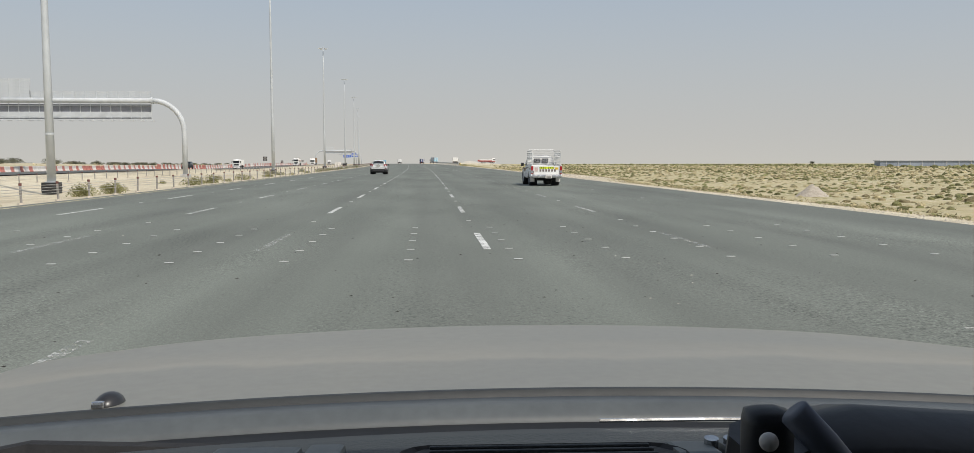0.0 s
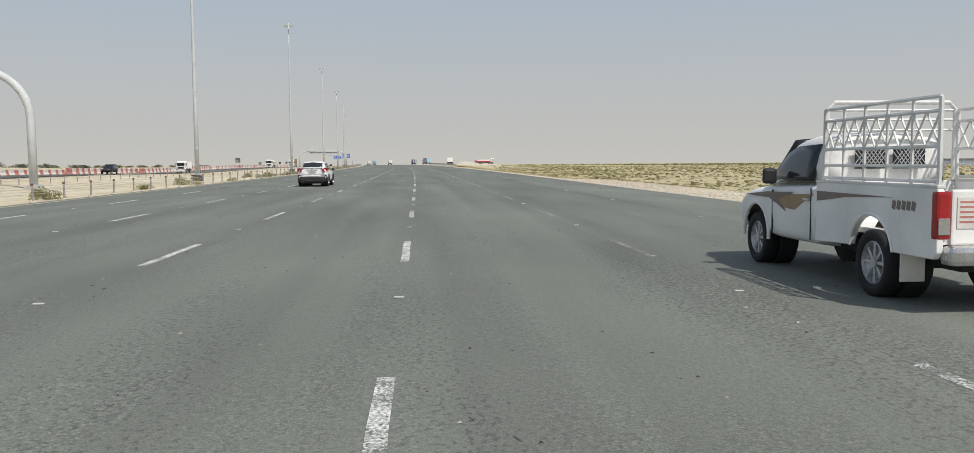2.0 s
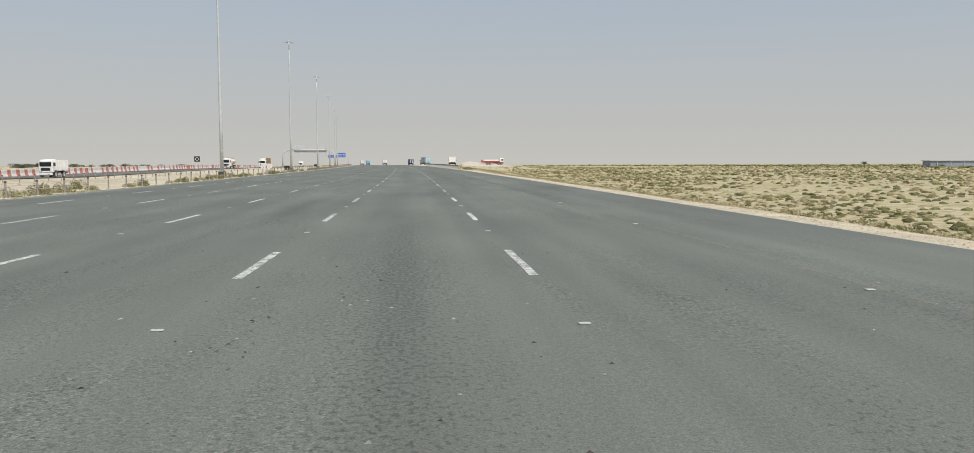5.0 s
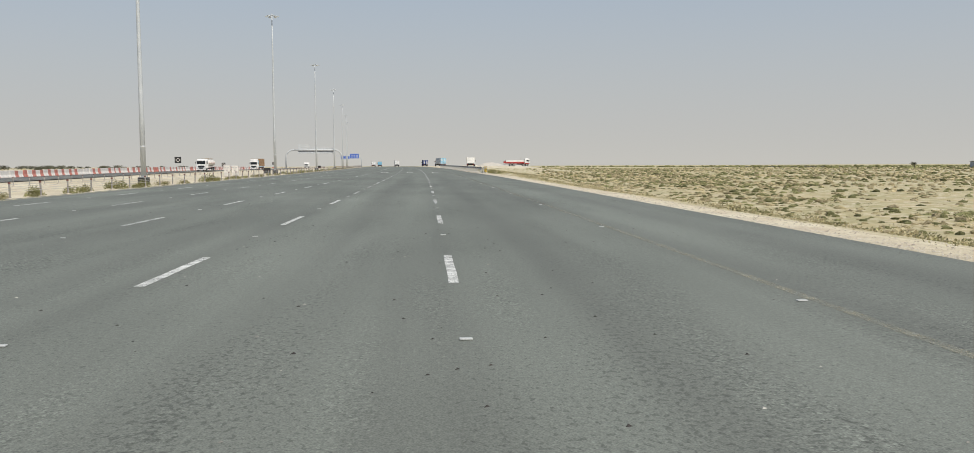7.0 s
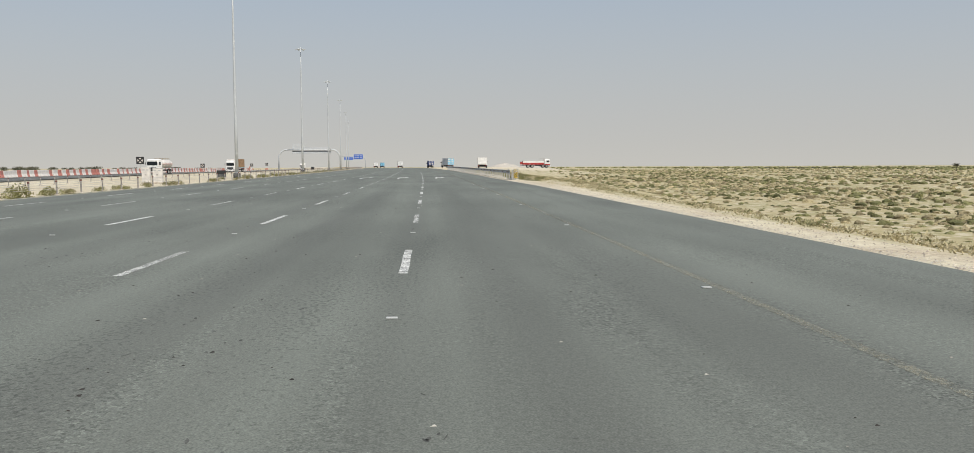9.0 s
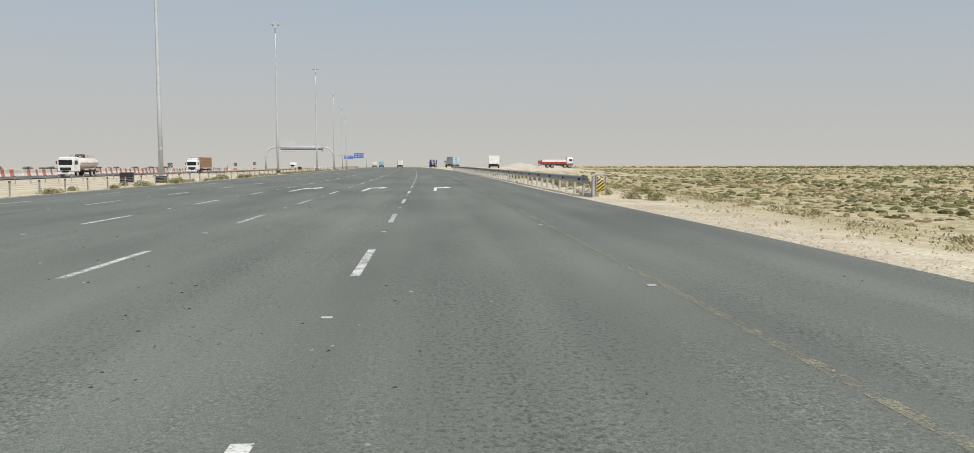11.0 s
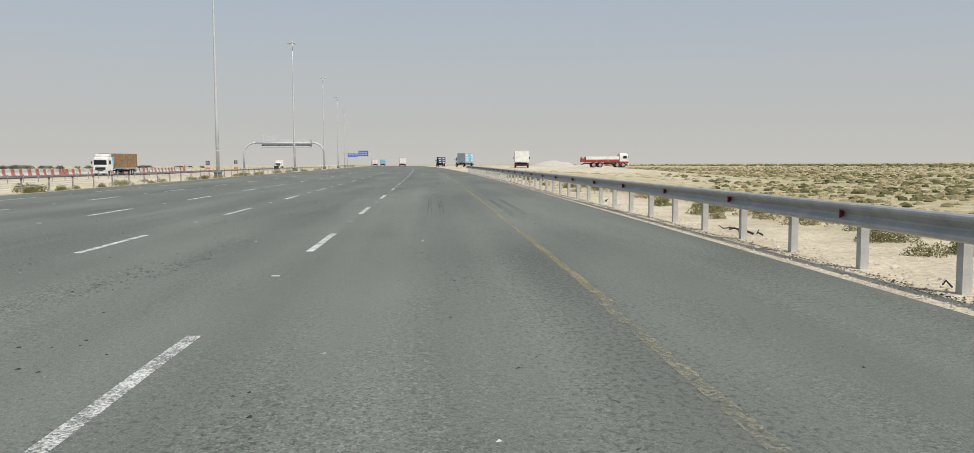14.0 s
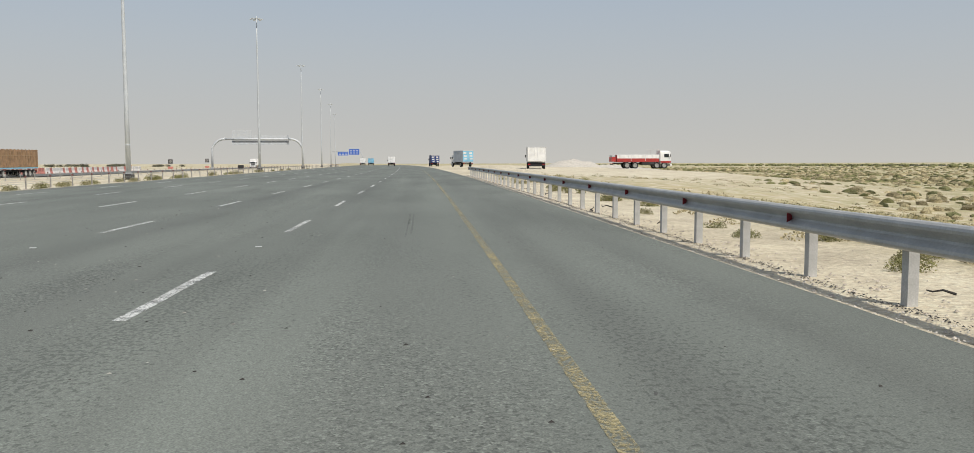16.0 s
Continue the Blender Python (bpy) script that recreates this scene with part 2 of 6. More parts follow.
M_PANEL = mat("dull_aluminium_back", (0.47, 0.48, 0.50), 0.6, 0.0, 0.12, 1.0, 20, 0.03)
M_BLACK = mat("black_rubber", (0.018, 0.018, 0.019), 0.8, 0, 0.2, 6, 60, 0.2)
M_DARK = mat("black_plastic", (0.022, 0.023, 0.025), 0.55, 0, 0.15, 5, 80, 0.1)
M_WHITE = mat("white_car_paint", (0.85, 0.855, 0.85), 0.28, 0, 0.04, 1.5, 30, 0.0)
M_WHITE2 = mat("dusty_white_paint", (0.84, 0.835, 0.81), 0.5, 0, 0.1, 1.2, 30, 0.03)
M_BED = mat("white_sheet_steel", (0.70, 0.70, 0.68), 0.5, 0, 0.1, 2.0, 30, 0.03)
M_GLASS = mat("tinted_glass", (0.02, 0.024, 0.028), 0.08, 0, 0.1, 2, 30, 0, spec=0.6)
M_CHROME = mat("scuffed_chrome", (0.62, 0.62, 0.62), 0.25, 0.9, 0.12, 6, 50, 0.08)
M_ALLOY = mat("silver_alloy", (0.55, 0.56, 0.57), 0.35, 0.7, 0.08, 6, 50, 0)
M_RED = mat("red_lens", (0.36, 0.016, 0.02), 0.2, 0, 0.1, 8, 40, 0)
M_REDPLASTIC = mat("sun_bleached_red_plastic", (0.52, 0.20, 0.16), 0.6, 0, 0.15, 2, 30, 0.05)
M_WHITEPLASTIC = mat("dusty_white_plastic", (0.72, 0.69, 0.65), 0.6, 0, 0.12, 2, 30, 0.05)
M_REDPAINT = mat("red_truck_paint", (0.42, 0.04, 0.035), 0.5, 0, 0.15, 2, 30, 0.03)
M_BLUE = mat("blue_sign_sheet", (0.02, 0.12, 0.55), 0.5, 0, 0.06, 1, 20, 0)
M_BLUEBOX = mat("sky_blue_panel", (0.22, 0.50, 0.68), 0.5, 0, 0.1, 1, 20, 0.03)
M_GREYBOX = mat("grey_box_panel", (0.48, 0.52, 0.57), 0.5, 0, 0.1, 1, 20, 0.03)
M_NAVY = mat("dark_blue_panel", (0.03, 0.06, 0.20), 0.5, 0, 0.1, 1, 20, 0.03)
M_BROWN = mat("rusty_brown_stakes", (0.29, 0.185, 0.105), 0.8, 0, 0.2, 1.5, 20, 0.3, island=0.2)
M_LIME = mat("fluorescent_yellow_sheet", (0.72, 0.84, 0.03), 0.5, 0, 0.05, 5, 30, 0)
M_AMBER = mat("amber_yellow_sheet", (0.75, 0.52, 0.05), 0.5, 0, 0.06, 5, 30, 0)
M_TAN = mat("tan_decal", (0.33, 0.23, 0.12), 0.5, 0, 0.1, 5, 30, 0)
M_LETTER = mat("grey_brown_lettering", (0.20, 0.16, 0.14), 0.5, 0, 0.1, 5, 30, 0)
M_STONE = mat("pale_limestone_gravel", (0.52, 0.46, 0.38), 0.9, 0, 0.2, 4, 40, 0.4, island=0.3)
M_CRUMB = mat("dark_crumbs", (0.05, 0.045, 0.04), 0.95, 0, 0.2, 4, 40, 0.4, island=0.3)
M_LEAF = mat("dry_green_foliage", (0.31, 0.285, 0.145), 0.85, 0, 0.2, 0.6, 10, 0, tint=(0.21, 0.20, 0.10), island=0.4)
M_STRAW = mat("straw_scrub", (0.50, 0.43, 0.27), 0.85, 0, 0.2, 0.5, 10, 0, tint=(0.35, 0.31, 0.175), island=0.25)
M_BUSH = mat("green_desert_bush", (0.26, 0.25, 0.10), 0.85, 0, 0.2, 1.5, 10, 0, tint=(0.16, 0.165, 0.065), island=0.35)
# shrub bodies coloured darker than their leaves, for the shade inside open scrub
M_SHRUB = mat("shaded_olive_shrub_mass", (0.21, 0.205, 0.095), 0.95, 0, 0.3, 0.8, 11, 1.0, tint=(0.125, 0.13, 0.06), island=0.45, spec=0.1)

M_TUFT = mat("shaded_dry_tuft_mass", (0.43, 0.365, 0.22), 0.95, 0, 0.3, 0.8, 11, 1.0, tint=(0.27, 0.235, 0.13), island=0.4, spec=0.1)
for q in (M_SHRUB, M_TUFT):                       # twigs and gaps give these a deep relief
    for nd in q.node_tree.nodes:
        if nd.type == "BUMP":
            nd.inputs["Distance"].default_value = 0.18
# leaf colour lightened to put distance haze on the far trees
M_TREE = mat("hazed_acacia_leaf", (0.16, 0.165, 0.115), 0.8, 0, 0.2, 0.3, 10, 0, island=0.3)
M_BARK = mat("grey_bark", (0.14, 0.11, 0.08), 0.9, 0, 0.2, 4, 20, 0.5)
M_WALLFAR = mat("grey_blue_shed_cladding", (0.30, 0.34, 0.41), 0.7, 0, 0.15, 0.05, 0.6, 0)
M_TAUPE = mat("dusty_taupe_car_paint", (0.212, 0.208, 0.18), 0.36, 0.1, 0.07, 2.2, 50, 0.0)
M_DASHB = mat("dark_grey_dashboard_plastic", (0.028, 0.034, 0.036), 0.6, 0, 0.12, 6, 160, 0.15)


# ---- mesh helpers ----
def finish(bm, name, material, smooth=False):
    me = bpy.data.meshes.new(name)
    bm.to_mesh(me)
    bm.free()
    if material:
        for q in (material if isinstance(material, (list, tuple)) else (material,)):
            me.materials.append(q)
    if smooth:
        me.shade_smooth()
    return me


def part(name, bm, material, parent=None, label="", smooth=False):
    """One bmesh as one mesh object, under a thing or a part."""
    ob = new(name, finish(bm, name, material, smooth))
    ob.parent = parent
    return tagged(ob, label) if label else ob


def piece(name, me, parent, m=None, label=""):
    ob = new(name, me)
    ob.parent = parent
    if m is not None:
        ob.matrix_basis = m
    return tagged(ob, label) if label else ob


def thing(name, label, category, group="", kind="", m=None):
    ob = new(name)
    if m is not None:
        ob.matrix_basis = m
    return tagged(ob, label, category, group, kind)


def add_box(bm, c, s, bevel=0.0, rot=None, mi=0):
    m = Matrix.Translation(c) @ (rot or Matrix()) @ Matrix.Diagonal((*s, 1))
    r = bmesh.ops.create_cube(bm, size=1.0, matrix=m)
    fs = {f for v in r["verts"] for f in v.link_faces}
    for f in fs:
        f.material_index = mi
    if bevel:
        es = list({e for v in r["verts"] for e in v.link_edges})
        bmesh.ops.bevel(bm, geom=es, offset=bevel, segments=2, affect="EDGES", profile=0.6)
    return bm


def box(c, s, bevel=0.0, rot=None):
    return add_box(bmesh.new(), c, s, bevel, rot)


def add_tube(bm, pts, r, seg=8, r_end=None, cap=True):
    """A tube along pts; the radius runs from r to r_end."""
    pts = [Vector(p) for p in pts]
    rings, a = [], None
    for i, p in enumerate(pts):
        d = (pts[min(i + 1, len(pts) - 1)] - pts[max(i - 1, 0)]).normalized()
        if a is None:
            a = d.cross(Vector((0, 0, 1)) if abs(d.z) < 0.9 else Vector((0, 1, 0)))
        a = (a - d * a.dot(d)).normalized()
        b = d.cross(a)
        k = r if r_end is None else r + (r_end - r) * i / (len(pts) - 1)
        rings.append([bm.verts.new(p + (a * math.cos(2 * math.pi * j / seg) + b * math.sin(2 * math.pi * j / seg)) * k) for j in range(seg)])
    for u, v in zip(rings, rings[1:]):
        for j in range(seg):
            bm.faces.new((u[j], u[(j + 1) % seg], v[(j + 1) % seg], v[j]))
    if cap:
        bm.faces.new(rings[0][::-1])
        bm.faces.new(rings[-1])
    return bm


def tube(pts, r, seg=8, r_end=None):
    return add_tube(bmesh.new(), pts, r, seg, r_end)


def add_loft(bm, sections, close=True):
    """A skin over sections of equal point count; each section is a list of points. close: caps at both ends."""
    rows = [[bm.verts.new(p) for p in s] for s in sections]
    for u, v in zip(rows, rows[1:]):
        for j in range(len(u) - 1):
            bm.faces.new((u[j], u[j + 1], v[j + 1], v[j]))
    if close:
        bm.faces.new(rows[0][::-1])
        bm.faces.new(rows[-1])
    return bm


def half_loft(stations):
    """A body from stations (y, [(half width, z), ...] from the bottom to the top), mirrored to both sides."""
    bm = bmesh.new()
    secs = []
    for y, prof in stations:
        secs.append([Vector((-w, y, z)) for w, z in prof] + [Vector((w, y, z)) for w, z in reversed(prof)])
    rows = [[bm.verts.new(p) for p in s] for s in secs]
    n = len(secs[0])
    for u, v in zip(rows, rows[1:]):
        for j in range(n):
            bm.faces.new((u[j], u[(j + 1) % n], v[(j + 1) % n], v[j]))
    bm.faces.new(rows[0][::-1])
    bm.faces.new(rows[-1])
    bmesh.ops.recalc_face_normals(bm, faces=bm.faces)
    return bm


def plate(pts, thick, axis):
    """A flat plate with the outline pts, thick along the vector axis."""
    bm = bmesh.new()
    a = [bm.verts.new(p) for p in pts]
    b = [bm.verts.new(Vector(p) + Vector(axis).normalized() * thick) for p in pts]
    bm.faces.new(a)
    bm.faces.new(b[::-1])
    for i in range(len(a)):
        j = (i + 1) % len(a)
        bm.faces.new((a[i], b[i], b[j], a[j]))
    bmesh.ops.recalc_face_normals(bm, faces=bm.faces)
    return bm


def soften(ob, width=0.02, seg=2, sub=0):
    if sub:
        md = ob.modifiers.new("round", "SUBSURF")
        md.levels = md.render_levels = sub
    else:
        md = ob.modifiers.new("edge", "BEVEL")
        md.width, md.segments, md.limit_method = width, seg, "ANGLE"
    return ob


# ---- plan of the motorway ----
def road_x(y):
    """Where the road's reference line runs."""
    s = y / 300.0
    if y > 1000:
        return road_x(1000) + (y - 1000) * -0.165
    return -4.737 * s ** 2 - 0.853 * s ** 3 + 0.112 * s ** 4


def heading(y):
    """The road's heading, degrees to the left."""
    return -math.degrees(math.atan2(road_x(y + 1) - road_x(y - 1), 2.0))


def crest(off, x, y):
    """The land falls away gently beyond the crest; the plain to the right stays level longer."""
    d = min(max(0.0, y - 320), 1500) ** 2 / 168000
    e = min(max(0.0, abs(x) - 120), 1500) ** 2 / 168000
    near = max(d, e)
    far = min(max(0.0, math.hypot(x, y - 100) - 250), 2500) ** 2 / 620000
    k = smooth(30, 90, off)
    return -(near * (1 - k) + far * k)


PROFILE = ((-5000, -0.7), (-24, -0.7), (-17, -0.32), (-15.3, -0.17), (-11, 0.0), (12.3, 0.0), (14, -0.03), (5000, -0.03))


def side_z(off):
    for (a, u), (b, v) in zip(PROFILE, PROFILE[1:]):
        if off <= b:
            return u + (v - u) * (off - a) / (b - a)
    return -0.03


def opposite_rise(off, y):
    """The opposite carriageway climbs back to the level of this one."""
    return float(np.interp(y, (60, 100, 170, 235, 320, 400, 450, 520), (0.6, 0.7, 0.6, 0.02, 0.32, 0.28, 0.02, 0.0))) * smooth(33, 45, -off)


def bank(off, y):
    """The road stands on an embankment over the plain, which rises towards the sand pad."""
    deep = float(np.interp(y, (150, 250, 320, 390, 430, 520), (4.7, 4.0, 2.8, 1.7, 1.5, 1.8)))
    deep += (4.4 - deep) * smooth(90, 220, off)
    a = float(np.interp(y, (225, 262), (13.3, 16.5))) + 1.5 * lay_by(y)
    return -deep * (0.6 * smooth(a, a + 24, off) + 0.4 * max(0.0, min(1.0, (off - a) / 20)))


def smooth(a, b, v):
    v = max(0.0, min(1.0, (v - a) / (b - a)))
    return v * v * (3 - 2 * v)


def pad(off, y):
    """The levelled sand pad where the lorries stand."""
    return 0.22 * smooth(355, 415, y) * (1 - smooth(560, 640, y)) * smooth(12.8, 18, off) * (1 - smooth(38, 58, off))


def dune(off, y):
    """A low pale ridge of sand far across the opposite carriageway."""
    if off > -85:
        return 0.0
    w = 0.75 + 0.45 * noise.noise(Vector((off * 0.012, y * 0.012, 4)))
    return 2.5 * w * smooth(90, 170, -off) * (1 - smooth(300, 430, y))


def ground_z(off, y):
    return dune(off, y) + side_z(off) + crest(off, road_x(y) + off, y) + (0.0 if off < 13.3 else bank(off, y) * (1 - pad(off, y) / 0.22)) + pad(off, y) + opposite_rise(off, y)


def at(off, y, dz=0.0):
    """A place by metres across from the reference line and along the road."""
    return Vector((road_x(y) + off, y, ground_z(off, y) + dz))


def place(off, y, turn=0.0, dz=0.0):
    p = at(off, y, dz)
    return pose(p.x, p.y, p.z, 0, 0, heading(y) + turn)


def lay_by(y):
    """Extra width of bare gravel beside the asphalt."""
    return 1.7 * smooth(62, 80, y) * (1 - smooth(104, 116, y))


def right_edge(y):
    return 12.25 if y < 240 else 12.25 - 0.5 * min(1.0, (y - 240) / 30.0)


# ---- setting ----
def strip(name, offs, ys, dz, material, label, category, parent=None):
    """A sheet that follows the road, with metres across and along as UV."""
    bm = bmesh.new()
    uv = bm.loops.layers.uv.new("metres")
    grid = []
    for y in ys:
        row = []
        for o in offs:
            o2 = o(y) if callable(o) else o
            p = at(o2, y, dz)
            row.append((bm.verts.new(p), o2, y))
        grid.append(row)
    for u, v in zip(grid, grid[1:]):
        for j in range(len(u) - 1):
            q = (u[j], u[j + 1], v[j + 1], v[j])
            f = bm.faces.new([k[0] for k in q])
            for loop, k in zip(f.loops, q):
                loop[uv].uv = (k[1], k[2])
    ob = part(name, bm, material, parent)
    return tagged(ob, label, category, kind="structure")


YS = [-60 + 10 * i for i in range(70)] + [640 + 40 * i for i in range(30)]
road = strip("road", [-15.3, -13, -11, -6.8, -2.8, 0.9, 4.7, 8.46, right_edge], YS, 0.0, M_ROAD,
             "wide worn grey asphalt motorway with faded lane paint", "road")
road_2 = strip("road_opposite", [-57.2, -53, -49, -45.6], YS, 0.03, M_ROAD2,
               "dark asphalt of the opposite carriageway beyond the sand median", "road")


def build_ground():
    offs = [-3500, -2000, -1200, -700, -400, -250, -160, -110, -80, -66, -60, -57.6, -52, -47, -45.3, -44.6, -42, -39, -36, -32, -29, -26, -23, -20.5, -18.5, -17, -16,
            -15.3, -15.25, -8, 0, 6, 11.6, 11.78, 12.0, 12.3, 12.6, 13, 13.5, 14, 14.6, 15.3, 16, 17, 18, 19.2, 20.5, 22, 24, 26, 28, 31, 34, 38, 42, 47, 53, 60, 70,
            85, 110, 150, 210, 300, 450, 700, 1100, 1800, 3000]
    ys = [-1500, -600, -300, -150, -80] + [-50 + 2.5 * i for i in range(220)] + [510 + 20 * i for i in range(30)] + [1150, 1300, 1500, 1800, 2300, 3000, 4200]
    bm = bmesh.new()
    grow = bm.verts.layers.float.new("growth")
    grid = []
    for y in ys:
        row = []
        for o in offs:
            p = at(o, y)
            inside = -15.28 < o < right_edge(y) - 0.02
            if inside:
                p.z -= 0.12
            else:
                edge = min(1.0, max(0.0, (abs(o + 1.5) - 14.0) / 6.0))
                w = noise.noise(Vector((p.x * 0.09, y * 0.09, 0))) * 0.14 + noise.noise(Vector((p.x * 0.4, y * 0.4, 5))) * 0.05
                if o > 20:
                    w += max(0.0, noise.noise(Vector((p.x * 0.035, y * 0.035, 9)))) * 0.5
                if -61 < o < -44:
                    w = -0.07
                p.z += w * edge - (0.012 if o > 0 else 0.03)
            vert = bm.verts.new(p)
            a = float(np.interp(y, (225, 255), (12.9, 14.2)))
            vert[grow] = smooth(a + lay_by(y), a + 2.9 + 1.2 * lay_by(y), o) * (1 - pad(o, y) / 0.22) + 0.5 * smooth(62, 80, -o)
            row.append(vert)
        grid.append(row)
    for u, v in zip(grid, grid[1:]):
        for j in range(len(u) - 1):
            bm.faces.new((u[j], u[j + 1], v[j + 1], v[j]))
    ob = part("ground", bm, M_SAND, smooth=True)
    tagged(ob, "pale desert sand with gravel and low scrub", "ground", kind="structure")


build_ground()

# road paint
DASH_K = (-6, 0, 4, 11, 15, 22, 25, 26, 28, 29, 70)
DASH_Y = (-13.0, 47.0, 86.2, 157.7, 198.3, 268.3, 298.6, 308.5, 327.9, 337.5, 747.5)
LINES = (4.70, 0.94, -2.82, -6.72, -10.2)


def paint_mesh(w, length, h=0.004):
    bm = bmesh.new()
    n = 3
    vs = []
    for k in range(n + 1):
        y = -length / 2 + length * k / n
        j = 0.006 * math.sin(k * 2.1)
        vs.append([bm.verts.new((-w / 2 + j, y, h)), bm.verts.new((w / 2 + j, y, h)), bm.verts.new((w / 2 + j, y, 0)), bm.verts.new((-w / 2 + j, y, 0))])
    for u, v in zip(vs, vs[1:]):
        for j in range(4):
            bm.faces.new((u[j], u[(j + 1) % 4], v[(j + 1) % 4], v[j]))
    bm.faces.new(vs[0][::-1])
    bm.faces.new(vs[-1])
    bmesh.ops.recalc_face_normals(bm, faces=bm.faces)
    return bm


def dash_end(k):
    return float(np.interp(k, DASH_K, DASH_Y))


# arrows: two lanes straight-and-right, the kerb lane right only
def arrow_right():
    bm = bmesh.new()
    v = [bm.verts.new((x, y, 0.005)) for x, y in ((-0.075, 0), (0.075, 0), (0.085, 4.9), (0.54, 5.35), (0.53, 4.3), (0.95, 6.1), (0.53, 7.7), (0.54, 6.55), (-0.085, 5.9))]
    bm.faces.new((v[0], v[1], v[2], v[8]))
    bm.faces.new((v[8], v[2], v[3], v[7]))
    bm.faces.new((v[4], v[5], v[6], v[7], v[3]))
    r = bmesh.ops.extrude_face_region(bm, geom=bm.faces[:])
    for q in r["geom"]:
        if isinstance(q, bmesh.types.BMVert):
            q.co.z = 0.001
    bmesh.ops.recalc_face_normals(bm, faces=bm.faces)
    return bm


for off in (6.03, 2.2, -1.58):
    y0 = 268.6
    part("turn_arrow", arrow_right(), M_ARROW, road).matrix_basis = place(off, y0, -1.0, 0.001)

M_YELLOW_FAINT = worn_paint("rubbed_yellow_paint", (0.44, 0.41, 0.28), None, 0.54, 34, 0.03, 0.1, 0.45)
M_YELLOW_GHOST = worn_paint("almost_lost_yellow_paint", (0.42, 0.40, 0.30), None, 0.55, 34, 0.03, 0.1, 0.36)
M_PALE = worn_paint("dusty_pale_yellow_paint", (0.62, 0.55, 0.36), None, 0.45, 30, 0.02, 0.08, 0.95)
# yellow edge lines, rubbed away in places
for nm, off_line, w in (("edge_line", 8.46, 0.125), ("edge_line", -14.4, 0.2)):
    y = -50.0 if off_line < 0 else 70.0
    while y < 640:
        ln = 20.0
        o = off_line + (0.06 if y > 285 and off_line > 0 else 0)
        part(nm, paint_mesh(w, ln), (M_PALE if off_line < 0 else M_YELLOW if y > 285 else M_YELLOW_FAINT if y > 190 else M_YELLOW_GHOST), road).matrix_basis = place(o, y + ln / 2, 0, 0.002)
        y += ln

# the tyre marks on the hard shoulder
M_SKID = worn_paint("tyre_rubber_smear", (0.085, 0.088, 0.08), None, 0.5, 8, 0.03, 0.2, 0.22)
M_SKID_FAINT = worn_paint("faint_tyre_rubber_smear", (0.085, 0.088, 0.08), None, 0.5, 8, 0.03, 0.2, 0.1)
for off, y0, ln in ((8.9, 303.7, 9.6), (9.3, 304.1, 9.2), (6.64, 304.9, 9.0), (6.99, 304.2, 8.6), (7.2, 332.9, 7.0)):
    for k, (dx, a, b) in enumerate(((-0.05, 0.0, 0.7), (0.045, 0.1, 1.0), (-0.045, 0.45, 1.0))):
        part("skid_mark", paint_mesh(0.03 + 0.012 * k, ln * (b - a), 0.003), M_SKID if off > 8 else M_SKID_FAINT, road).matrix_basis = place(off + dx, y0 + ln * (a + b) / 2, 0.25 * k - 0.25, 0.001)


# ---- guard rail ----
RAIL_A, RAIL_B, POST_STEP = 261.2, 397.4, 2.184
POST_K = (-29, -28, -19, -16, -11, -9, -5, 0, 3, 34)
POST_Y = (261.8, 263.99, 283.93, 290.45, 301.35, 305.7, 314.28, 325.04, 331.53, 398.5)


def rail_off(y):
    return 12.24 + 0.3 * max(0.0, min(1.0, (330 - y) / 70.0))


M_REFLECT = mat("dark_red_reflector", (0.22, 0.02, 0.025), 0.5, 0, 0.15, 8, 40, 0)


